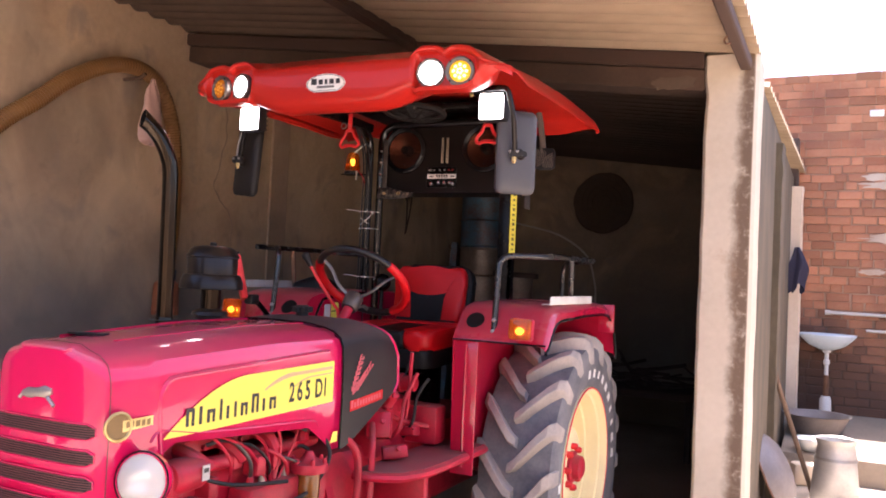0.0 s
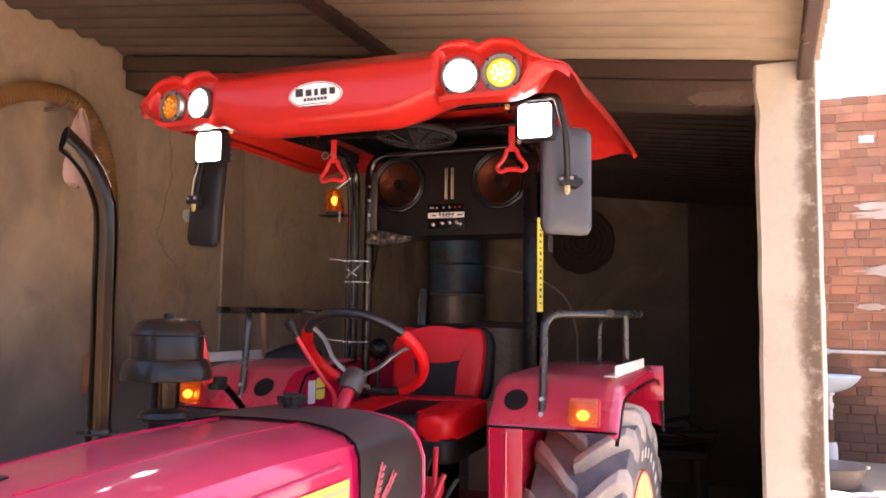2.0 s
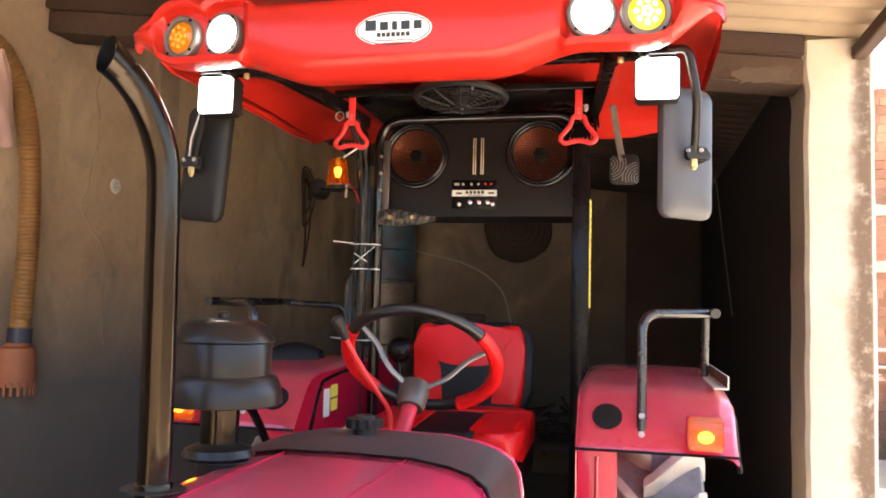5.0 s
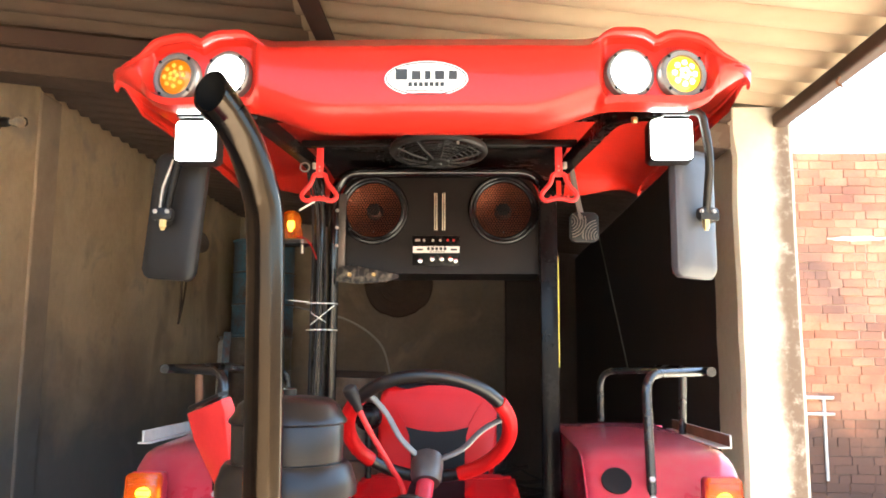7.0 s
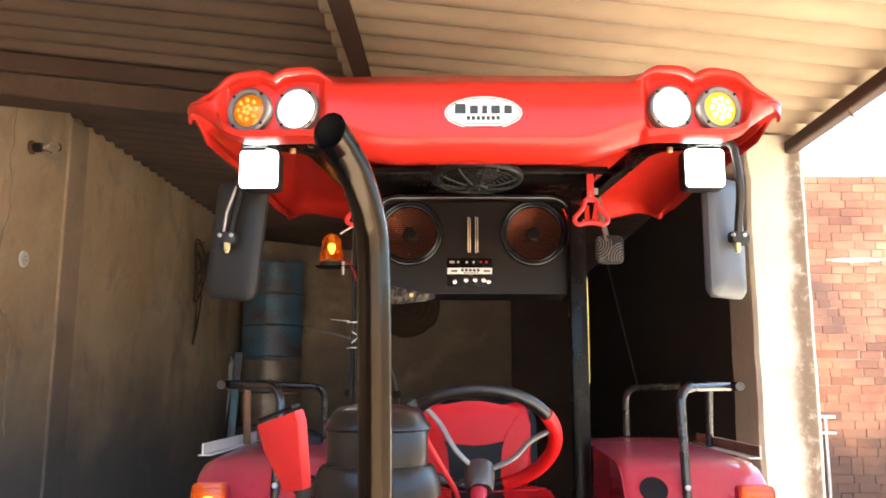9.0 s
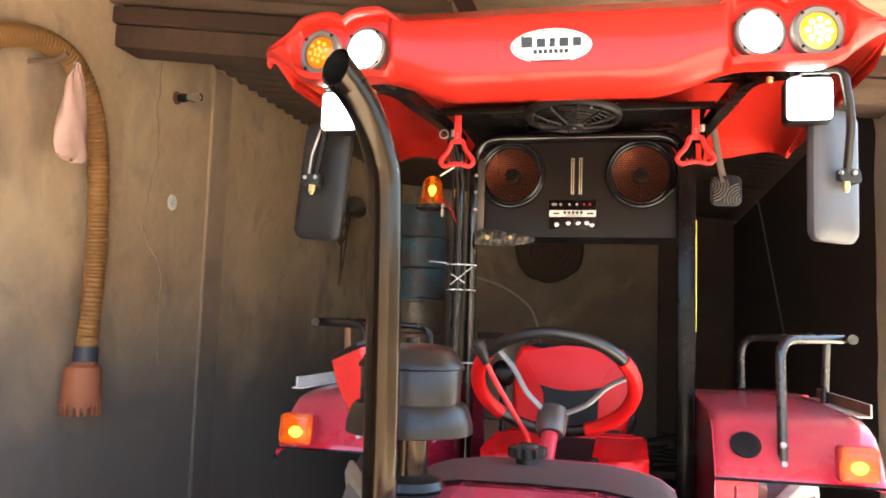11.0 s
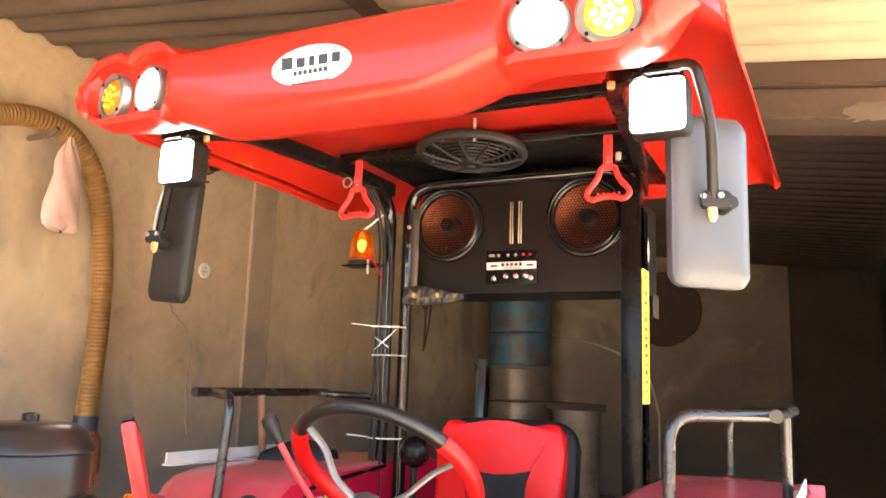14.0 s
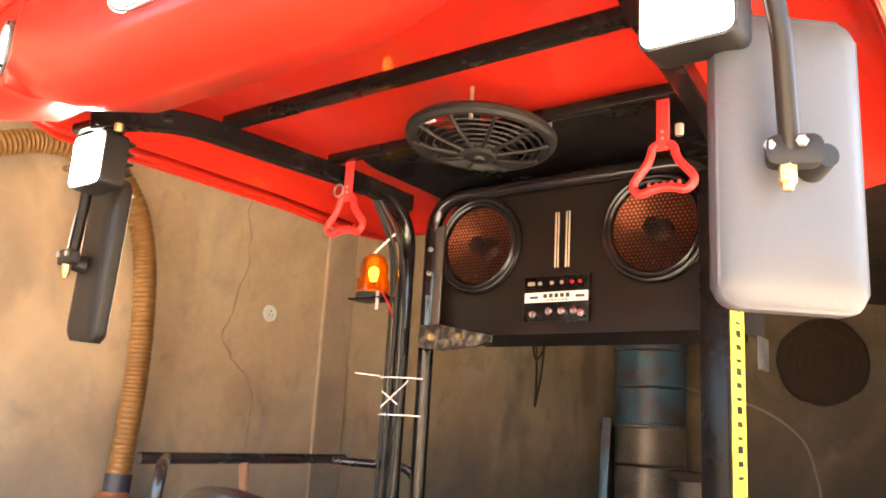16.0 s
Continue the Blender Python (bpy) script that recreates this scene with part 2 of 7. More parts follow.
RUBBER = surf("dusty_tyre_rubber", (0.085, 0.086, 0.097), (0.22, 0.21, 0.21), 0.72, 0, 9, 80, 0.3, amount=0.8, dust=((0.25, 0.22, 0.2), 0.35))
LUG = surf("dusty_tread_rubber", (0.25, 0.225, 0.21), (0.44, 0.375, 0.32), 0.74, 0, 9, 70, 0.35, amount=0.9, dust=((0.36, 0.3, 0.26), 0.5))
RIM = surf("cream_rim_paint", (0.9, 0.79, 0.46), (0.82, 0.68, 0.36), 0.4, 0, 5, 60, 0.08, dust=(DUST, 0.2))
YELLOW = surf("yellow_decal", (0.85, 0.72, 0.09), (0.8, 0.66, 0.07), 0.35, bump=0.02)
SWOOSH = surf("faded_tan_print", (0.55, 0.38, 0.2), (0.48, 0.32, 0.16), 0.45, bump=0.02)
WHITE = surf("white_paper", (0.78, 0.77, 0.73), (0.68, 0.66, 0.6), 0.5, bump=0.02)
PINK_PRINT = surf("pale_red_print", (0.62, 0.12, 0.14), (0.5, 0.06, 0.08), 0.4, bump=0.02)
SOOT_BLACK = surf("exhaust_soot", (0.004, 0.004, 0.004), (0.008, 0.007, 0.006), 0.9, bump=0, spec=0.02)
INK = surf("black_print", (0.015, 0.015, 0.015), (0.02, 0.02, 0.02), 0.4, bump=0)
GREY_PLASTIC = surf("grey_mirror_shell", (0.045, 0.045, 0.051), (0.07, 0.068, 0.075), 0.4, 0, 3, 260, 0.12, dust=(DUST, 0.2))
PINK = surf("pink_plastic_bag", (0.62, 0.4, 0.34), (0.5, 0.3, 0.25), 0.35, 0, 8, 40, 0.5, depth=0.012)
HOSE = surf("amber_suction_hose", (0.27, 0.13, 0.036), (0.17, 0.078, 0.024), 0.4, 0, 5, 60, 0.1)
HOSE_CUFF = surf("blue_tape", (0.03, 0.034, 0.052), (0.02, 0.022, 0.03), 0.5)
STRAINER = surf("orange_strainer_plastic", (0.32, 0.105, 0.045), (0.21, 0.07, 0.033), 0.6, 0, 8, 90, 0.2)
PLASTER = plaster("grey_cement_plaster", (0.64, 0.46, 0.285), (0.46, 0.32, 0.195), 0.88, 0, 1.3, 26, 0.35, 0.95, 0.006)
PILLAR = surf("cream_cement_plaster", (0.74, 0.61, 0.47), (0.58, 0.45, 0.32), 0.88, 0, 1.6, 30, 0.3, amount=0.8, depth=0.006)
PIER = weathered_pier("damp_stained_pier_plaster")
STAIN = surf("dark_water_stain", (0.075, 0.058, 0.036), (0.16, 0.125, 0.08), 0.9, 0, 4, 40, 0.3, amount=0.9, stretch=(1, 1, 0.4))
CRACK = surf("damp_crack", (0.3, 0.22, 0.155), (0.38, 0.29, 0.21), 0.9, 0, 5, 40, 0.2)
SHEET = surf("cement_roof_sheet", (0.4, 0.3, 0.2), (0.26, 0.19, 0.12), 0.85, 0, 1.4, 22, 0.2, amount=0.9, stretch=(0.35, 1, 1))
# darker copies of the roof sheet: light fading inwards is put into colour
DIM_SHEET = surf("dim_roof_sheet", (0.135, 0.088, 0.056), (0.07, 0.044, 0.028), 0.85, 0, 1.6, 22, 0.2, amount=0.95, stretch=(0.35, 1, 1))
SHADED_SHEET = surf("shaded_roof_sheet", (0.094, 0.06, 0.043), (0.054, 0.035, 0.026), 0.88, 0, 1.6, 22, 0.2, amount=0.9, stretch=(0.35, 1, 1))
# plaster copy for the back wall, darkened to hold the shade in there
SHADED_PLASTER = plaster("shaded_plaster", (0.27, 0.2, 0.145), (0.17, 0.125, 0.09), 0.9, 0, 1.3, 26, 0.35, 0.95, 0.006, 0.8)
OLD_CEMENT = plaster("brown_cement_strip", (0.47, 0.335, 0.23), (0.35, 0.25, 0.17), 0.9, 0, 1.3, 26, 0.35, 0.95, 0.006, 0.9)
# near-black brown that holds the shade of the inner side wall and bench
DARK_BROWN = surf("shade_dark_brown", (0.03, 0.018, 0.015), (0.055, 0.034, 0.026), 0.9, 0, 2, 30, 0.4, amount=0.9)
# even darker plaster: the back wall's right end carries its shade as colour
DEEP_SHADE_PLASTER = surf("deep_shade_plaster", (0.1, 0.066, 0.05), (0.06, 0.04, 0.031), 0.9, 0, 1.6, 30, 0.3, amount=0.9)
YARD = surf("weathered_yard_plaster", (0.4, 0.32, 0.24), (0.28, 0.22, 0.16), 0.9, 0, 0.8, 20, 0.3, amount=0.9)
PATCH = surf("brown_plaster_smear", (0.11, 0.073, 0.05), (0.07, 0.046, 0.032), 0.9, 0, 6, 40, 0.3, amount=0.9)
BEAM = surf("brown_painted_steel", (0.045, 0.022, 0.014), (0.08, 0.042, 0.026), 0.7, 0, 4, 50, 0.2)
CONCRETE = surf("concrete_beam", (0.085, 0.048, 0.03), (0.045, 0.027, 0.018), 0.88, 0, 3, 40, 0.35, amount=0.9)
FLOOR = surf("dusty_concrete_floor", (0.34, 0.27, 0.2), (0.22, 0.175, 0.13), 0.85, 0, 1.2, 30, 0.3, amount=0.9)
EARTH = surf("pale_earth_yard", (0.56, 0.47, 0.37), (0.44, 0.36, 0.28), 0.92, 0, 0.8, 25, 0.3, amount=0.9)
BRICK = surf("red_brick", (0.36, 0.12, 0.058), (0.42, 0.225, 0.13), 0.88, 0, 2.2, 40, 0.6, amount=0.85, per_piece=0.3, depth=0.008)
n, l = BRICK.node_tree.nodes, BRICK.node_tree.links
geo, cloud, dark, soot = n.new("ShaderNodeNewGeometry"), n.new("ShaderNodeTexNoise"), n.new("ShaderNodeMapRange"), n.new("ShaderNodeMix")
cloud.inputs["Scale"].default_value, cloud.inputs["Detail"].default_value = 1.1, 6
dark.inputs[1].default_value, dark.inputs[2].default_value, dark.inputs[4].default_value = 0.5, 0.7, 0.75
soot.data_type = "RGBA"
l.new(geo.outputs["Position"], cloud.inputs["Vector"])
l.new(cloud.outputs["Fac"], dark.inputs[0])
l.new(dark.outputs[0], soot.inputs[0])
l.new(n["Principled BSDF"].inputs["Base Color"].links[0].from_socket, soot.inputs[6])
soot.inputs[7].default_value = (0.13, 0.065, 0.05, 1)
l.new(soot.outputs[2], n["Principled BSDF"].inputs["Base Color"])
LIME = surf("lime_wash_smear", (0.56, 0.46, 0.36), (0.42, 0.31, 0.23), 0.92, 0, 5, 60, 0.3, amount=0.9)
MORTAR = surf("lime_mortar", (0.4, 0.25, 0.165), (0.2, 0.115, 0.075), 0.92, 0, 4, 60, 0.3)
DRUM_BLUE = surf("worn_blue_drum_paint", (0.07, 0.22, 0.33), (0.14, 0.06, 0.04), 0.36, 0.1, 5, 40, 0.15, amount=0.9)
DRUM_GREY = surf("bare_drum_steel", (0.3, 0.26, 0.22), (0.16, 0.115, 0.09), 0.36, 0.4, 5, 40, 0.15, amount=0.9)


def damp_foot(m, colour, lo, hi, most):
    """A dark, ragged damp stain that has risen from the foot of a wall."""
    n, l = m.node_tree.nodes, m.node_tree.links
    pos, sx, nz, ad, mr, mx = n.new("ShaderNodeNewGeometry"), n.new("ShaderNodeSeparateXYZ"), n.new("ShaderNodeTexNoise"), n.new("ShaderNodeMath"), n.new("ShaderNodeMapRange"), n.new("ShaderNodeMix")
    nz.inputs["Scale"].default_value, nz.inputs["Detail"].default_value, nz.inputs["Distortion"].default_value = 1.6, 7, 0.8
    ad.operation, mx.data_type = "MULTIPLY_ADD", "RGBA"
    l.new(pos.outputs["Position"], sx.inputs[0])
    l.new(pos.outputs["Position"], nz.inputs["Vector"])
    l.new(nz.outputs["Fac"], ad.inputs[0])
    ad.inputs[1].default_value = 1.4
    l.new(sx.outputs[2], ad.inputs[2])
    mr.inputs[1].default_value, mr.inputs[2].default_value, mr.inputs[3].default_value, mr.inputs[4].default_value = lo, hi, most, 0.0
    l.new(ad.outputs[0], mr.inputs[0])
    l.new(mr.outputs[0], mx.inputs[0])
    col = n["Principled BSDF"].inputs["Base Color"]
    l.new(col.links[0].from_socket, mx.inputs[6])
    mx.inputs[7].default_value = (*colour, 1)
    l.new(mx.outputs[2], col)


damp_foot(BRICK, (0.075, 0.045, 0.033), 1.45, 2.3, 0.85)
damp_foot(MORTAR, (0.06, 0.04, 0.03), 1.45, 2.3, 0.85)
ALU = surf("worn_aluminium", (0.55, 0.52, 0.48), (0.36, 0.33, 0.3), 0.45, 0.6, 8, 50, 0.15)
PAN = surf("dull_dented_aluminium", (0.27, 0.235, 0.22), (0.17, 0.14, 0.125), 0.5, 0.4, 6, 40, 0.2)
CERAMIC = surf("pale_blue_ceramic", (0.6, 0.7, 0.76), (0.55, 0.64, 0.7), 0.2, bump=0.02)
CANE = surf("blackened_cane", (0.06, 0.036, 0.024), (0.1, 0.062, 0.042), 0.8, 0, 20, 120, 0.5)
NAVY = surf("navy_cotton", (0.02, 0.02, 0.042), (0.04, 0.03, 0.05), 0.85, 0, 12, 160, 0.3)
CABLE = surf("pale_grey_cable", (0.5, 0.45, 0.38), (0.4, 0.35, 0.29), 0.6, bump=0.02)
WIRE = surf("pale_cable", (0.35, 0.3, 0.24), (0.25, 0.2, 0.15), 0.6)
WOOD = surf("weathered_stick", (0.16, 0.1, 0.065), (0.1, 0.065, 0.045), 0.8, 0, 6, 70, 0.2)
GLOSS_RING = surf("satin_black_ring", (0.006, 0.005, 0.005), (0.012, 0.009, 0.008), 0.22, 0, 8, 60, 0.01, spec=0.35, spread=0.04)
RING_BLACK = surf("polished_black", (0.006, 0.005, 0.005), (0.012, 0.009, 0.008), 0.1, 0, 8, 60, 0.01, spec=0.6, spread=0.04)
BOARD_BLACK = surf("black_board_paint", (0.0085, 0.006, 0.005), (0.014, 0.0095, 0.0075), 0.3, 0, 4, 90, 0.04, spec=0.19)
BAR_EDGE = surf("pale_gilt_edge", (0.75, 0.66, 0.48), (0.6, 0.5, 0.34), 0.3, 0.6, 20, 90, 0.02)
DARK_COPPER = surf("dark_copper_cap", (0.07, 0.022, 0.012), (0.04, 0.014, 0.009), 0.4, 0.6, 6, 80, 0.03)
COPPER = surf("copper_cone", (0.24, 0.064, 0.027), (0.15, 0.04, 0.018), 0.4, 0.8, 6, 80, 0.03)
GRIMY = surf("grimy_pale_metal", (0.2, 0.165, 0.12), (0.012, 0.009, 0.007), 0.5, 0.3, 40, 90, 0.2, amount=1.6)
STRAP = surf("grey_webbing", (0.11, 0.09, 0.075), (0.07, 0.055, 0.045), 0.8, 0, 8, 150, 0.3)
BEZEL = surf("dull_bezel", (0.2, 0.175, 0.155), (0.13, 0.11, 0.1), 0.36, 0.6, 12, 60, 0.05)
DEEP_AMBER = lit("deep_amber_reflector", (1.0, 0.26, 0.0), 0.018, (0.42, 0.12, 0.004))
LIT_AMBER_LOW = lit("low_amber_bulb", (1.0, 0.36, 0.02), 0.045, (0.7, 0.3, 0.03))
AMBER = clear("amber_lens", (0.78, 0.2, 0.008), 0.12, 0.85)
LIT_YELLOW = lit("lit_yellow_diodes", (1.0, 0.72, 0.12), 0.5)
LIT_AMBER = lit("lit_amber_bulb", (1.0, 0.58, 0.14), 2.2)
YELLOW_DIM = lit("lit_yellow_reflector", (1.0, 0.5, 0.02), 0.16, (0.7, 0.35, 0.02))
LIT_AMBER_DIM = lit("lit_amber_reflector", (1.0, 0.33, 0.01), 0.018, (0.3, 0.09, 0.004))
LIT_WHITE = lit("lit_white_lamp", (1.0, 0.97, 0.92), 3.0)
LIT_WORK = lit("lit_work_lamp", (1.0, 0.97, 0.9), 3.5)
GLASS = clear("clear_glass", (0.95, 0.95, 0.93), 0.02)
LENS = clear("ribbed_lamp_lens", (0.92, 0.9, 0.84), 0.15, 0.55)
FILTER_OIL = clear("brown_fuel_bowl", (0.42, 0.15, 0.03), 0.1, 0.5)
RED_LENS = surf("red_reflector", (0.5, 0.02, 0.02), (0.4, 0.02, 0.02), 0.15, bump=0.02)
MIRROR = surf("mirror_glass", (0.9, 0.9, 0.9), (0.88, 0.88, 0.88), 0.02, 1.0, bump=0, spread=0.0)

# ---- building helpers ----
ORIGIN = {}


def thing(name, base, label, category, group="", kind=""):
    ob = new(name)
    ob.location = base
    ob.empty_display_size = 0.1
    ORIGIN[ob.name] = Vector(base)
    return tagged(ob, label, category, group, kind)


def mesh_of(name, bm, material, smooth=35):
    me = bpy.data.meshes.new(name)
    bmesh.ops.recalc_face_normals(bm, faces=bm.faces)
    bm.to_mesh(me)
    bm.free()
    for m in material if isinstance(material, (list, tuple)) else (material,):
        me.materials.append(m)
    if smooth:
        me.shade_smooth()
        me.set_sharp_from_angle(angle=radians(smooth))
    return me


def part(name, bm, material, parent, label="", smooth=35):
    """Links a bmesh, given in the thing's own building space, as one mesh under a thing or a part."""
    o = ORIGIN[parent.name]
    bmesh.ops.translate(bm, verts=bm.verts, vec=-o)
    ob = new(name, mesh_of(name, bm, material, smooth))
    ob.parent = parent
    ORIGIN[ob.name] = o
    return tagged(ob, label)


def solo(name, bm, material, label, category, group="", kind="", smooth=35, base=None):
    """A thing that is one mesh; its origin is at its base."""
    if base is None:
        lo = [min(v.co[i] for v in bm.verts) for i in range(3)]
        hi = [max(v.co[i] for v in bm.verts) for i in range(3)]
        base = ((lo[0] + hi[0]) / 2, (lo[1] + hi[1]) / 2, lo[2])
    bmesh.ops.translate(bm, verts=bm.verts, vec=-Vector(base))
    ob = new(name, mesh_of(name, bm, material, smooth))
    ob.location = base
    ORIGIN[ob.name] = Vector(base)
    return tagged(ob, label, category, group, kind)


def box(lo, hi, bevel=0.0, bm=None, seg=2):
    bm = bm or bmesh.new()
    r = bmesh.ops.create_cube(bm, size=1)
    vs = r["verts"]
    for v in vs:
        v.co = Vector([lo[i] + (v.co[i] + 0.5) * (hi[i] - lo[i]) for i in range(3)])
    if bevel:
        es = {e for v in vs for e in v.link_edges}
        bmesh.ops.bevel(bm, geom=list(es), offset=bevel, segments=seg, affect="EDGES", profile=0.5)
    return bm


def turned(m, bm, start=0):
    """Moves the vertices from number start on by the matrix m."""
    bm.verts.ensure_lookup_table()
    bmesh.ops.transform(bm, matrix=m, verts=bm.verts[start:])
    return bm


def smooth_line(pts, steps=8):
    pts = [Vector(p) for p in pts]
    if len(pts) < 3:
        return pts
    out = []
    for i in range(len(pts) - 1):
        a, b, c, d = pts[max(i - 1, 0)], pts[i], pts[i + 1], pts[min(i + 2, len(pts) - 1)]
        for k in range(steps):
            t = k / steps
            out.append(0.5 * ((2 * b) + (c - a) * t + (2 * a - 5 * b + 4 * c - d) * t * t + (3 * b - a - 3 * c + d) * t ** 3))
    out.append(pts[-1])
    return out


def rounded(pts, r=0.05, steps=5):
    """A polyline with its corners rounded."""
    pts = [Vector(p) for p in pts]
    out = [pts[0]]
    for a, b, c in zip(pts, pts[1:], pts[2:]):
        k = min(r, (a - b).length * 0.49, (c - b).length * 0.49)
        p, q = b + (a - b).normalized() * k, b + (c - b).normalized() * k
        for i in range(steps + 1):
            t = i / steps
            out.append(p * (1 - t) ** 2 + b * 2 * t * (1 - t) + q * t * t)
    out.append(pts[-1])
    return out


def tube(line, r, seg=12, bm=None, caps=True, closed=False, flat=1.0):
    """A tube along a line; r is one radius or one for each point."""
    bm = bm or bmesh.new()
    line = [Vector(p) for p in line]
    n = len(line)
    rs = r if isinstance(r, (list, tuple)) else [r] * n
    prev, rings = None, []
    for i, p in enumerate(line):
        a = line[(i - 1) % n] if closed or i else line[0]
        b = line[(i + 1) % n] if closed or i < n - 1 else line[-1]
        d = (b - a).normalized()
        if prev is None:
            side = d.orthogonal().normalized()
        else:
            side = (prev - d * prev.dot(d)).normalized()
        prev = side
        up = d.cross(side)
        rings.append([bm.verts.new(p + (side * math.cos(2 * math.pi * k / seg) + up * flat * math.sin(2 * math.pi * k / seg)) * rs[i]) for k in range(seg)])
    for i in range(n if closed else n - 1):
        p, q = rings[i], rings[(i + 1) % n]
        for k in range(seg):
            bm.faces.new((p[k], p[(k + 1) % seg], q[(k + 1) % seg], q[k]))
    if caps and not closed:
        bm.faces.new(rings[0])
        bm.faces.new(rings[-1][::-1])
    return bm


def bar(line, w, h, bm=None, bevel=0.003):
    """A box-section bar along a line, its section kept upright."""
    bm = bm or bmesh.new()
    line = [Vector(p) for p in line]
    rings = []
    for i, p in enumerate(line):
        d = (line[min(i + 1, len(line) - 1)] - line[max(i - 1, 0)]).normalized()
        side = d.cross(Vector((0, 0, 1))).normalized()
        up = side.cross(d)
        rings.append([bm.verts.new(p + side * a * w / 2 + up * b * h / 2) for a, b in ((-1, -1), (1, -1), (1, 1), (-1, 1))])
    for p, q in zip(rings, rings[1:]):
        for k in range(4):
            bm.faces.new((p[k], p[(k + 1) % 4], q[(k + 1) % 4], q[k]))
    bm.faces.new(rings[0])
    bm.faces.new(rings[-1][::-1])
    if bevel:
        bmesh.ops.bevel(bm, geom=bm.edges[:], offset=bevel, segments=1, affect="EDGES")
    return bm


def lathe(profile, m=None, seg=32, bm=None, caps=True, turn=2 * math.pi):
    """Turns a profile of (radius, height) round z, then moves it by m."""
    bm = bm or bmesh.new()
    m = m or Matrix()
    rings = []
    for r, z in profile:
        if r < 1e-5:
            rings.append([bm.verts.new(m @ Vector((0, 0, z)))])
        else:
            rings.append([bm.verts.new(m @ Vector((r * math.cos(turn * k / seg), r * math.sin(turn * k / seg), z))) for k in range(seg)])
    for p, q in zip(rings, rings[1:]):
        for k in range(seg):
            j = (k + 1) % seg
            if len(p) == 1 and len(q) == 1:
                continue
            if len(p) == 1:
                bm.faces.new((p[0], q[j], q[k]))
            elif len(q) == 1:
                bm.faces.new((p[k], p[j], q[0]))
            else:
                bm.faces.new((p[k], p[j], q[j], q[k]))
    if caps:
        for ring in (rings[0], rings[-1]):
            if len(ring) > 2:
                bm.faces.new(ring)
    return bm


def prism(outline, depth, m=None, bm=None, bevel=0.0, seg=2):
    """A plate: a 2D outline in x and y, drawn out along z by depth, then moved by m."""
    bm = bm or bmesh.new()
    m = m or Matrix()
    a = [bm.verts.new(m @ Vector((x, y, 0))) for x, y in outline]
    b = [bm.verts.new(m @ Vector((x, y, depth))) for x, y in outline]
    n = len(a)
    f = [bm.faces.new(a[::-1]), bm.faces.new(b)]
    f += [bm.faces.new((a[i], a[(i + 1) % n], b[(i + 1) % n], b[i])) for i in range(n)]
    if bevel:
        es = list({e for k in f[:2] for e in k.edges})
        bmesh.ops.bevel(bm, geom=es, offset=bevel, segments=seg, affect="EDGES", profile=0.5)
    return bm


def rrect(w, h, r, steps=5):
    out = []
    for cx, cy, a0 in ((w / 2 - r, h / 2 - r, 0), (-w / 2 + r, h / 2 - r, 90), (-w / 2 + r, -h / 2 + r, 180), (w / 2 - r, -h / 2 + r, 270)):
        for i in range(steps + 1):
            a = radians(a0 + 90 * i / steps)
            out.append((cx + r * math.cos(a), cy + r * math.sin(a)))
    return out


def oval(w, h, n=32):
    return [(w / 2 * math.cos(2 * math.pi * i / n), h / 2 * math.sin(2 * math.pi * i / n)) for i in range(n)]


def skin(rows, bm=None, thick=0.0, closed=False):
    """A surface through rows of points; with a thickness, a shell."""
    bm = bm or bmesh.new()
    grid = [[bm.verts.new(Vector(p)) for p in row] for row in rows]
    for a, b in zip(grid, grid[1:]):
        n = len(a)
        for k in range(n if closed else n - 1):
            bm.faces.new((a[k], a[(k + 1) % n], b[(k + 1) % n], b[k]))
    if thick:
        bmesh.ops.recalc_face_normals(bm, faces=bm.faces)
        bmesh.ops.solidify(bm, geom=bm.faces[:], thickness=thick)
    return bm


def facing(x, y, z, yaw=0.0, pitch=0.0):
    """A frame whose x runs to the right, y up and z towards the front of the tractor, at a point."""
    return pose(x, y, z, 90 + pitch, 0, yaw)


def letters(text, size, m, material, name, parent, depth=0.001, bold=0.0):
    """Lettering in the built-in font as a mesh."""
    cu = bpy.data.curves.new(name, "FONT")
    cu.body, cu.size, cu.extrude, cu.align_x, cu.align_y, cu.offset = text, size, depth, "CENTER", "CENTER", bold
    tmp = bpy.data.objects.new(name, cu)
    me = bpy.data.meshes.new_from_object(tmp)
    bpy.data.objects.remove(tmp)
    bm = bmesh.new()
    bm.from_mesh(me)
    turned(m, bm)
    return part(name, bm, material, parent, smooth=0)


def nut(p, d, r=0.008, h=0.008, bm=None):
    """A hexagon nut at p that points along d."""
    q = Vector(d).to_track_quat("Z", "Y").to_matrix().to_4x4()
    return lathe([(r, 0), (r, h * 0.8), (r * 0.8, h), (0, h)], Matrix.Translation(p) @ q, 6, bm)


# ---- the shed ----
WALL_X, BACK_Y, PIL_Y = -4.0, 9.1, 4.2


def roof_z(x):
    return 2.66 + (-0.35 - x) * 0.115


def wall_box(name, lo, hi, material, label, bevel=0.012):
    bm = box(lo, hi, bevel)
    return solo(name, bm, material, label, "wall", kind="structure", smooth=0)


def flat_sheet(name, x0, x1, y0, y1, z, material, label, category, hole=None):
    bm = bmesh.new()
    vs = [bm.verts.new((x, y, z)) for x, y in ((x0, y0), (x1, y0), (x1, y1), (x0, y1))]
    bm.faces.new(vs)
    return solo(name, bm, material, label, category, kind="structure", smooth=0, base=(0, 0, z))


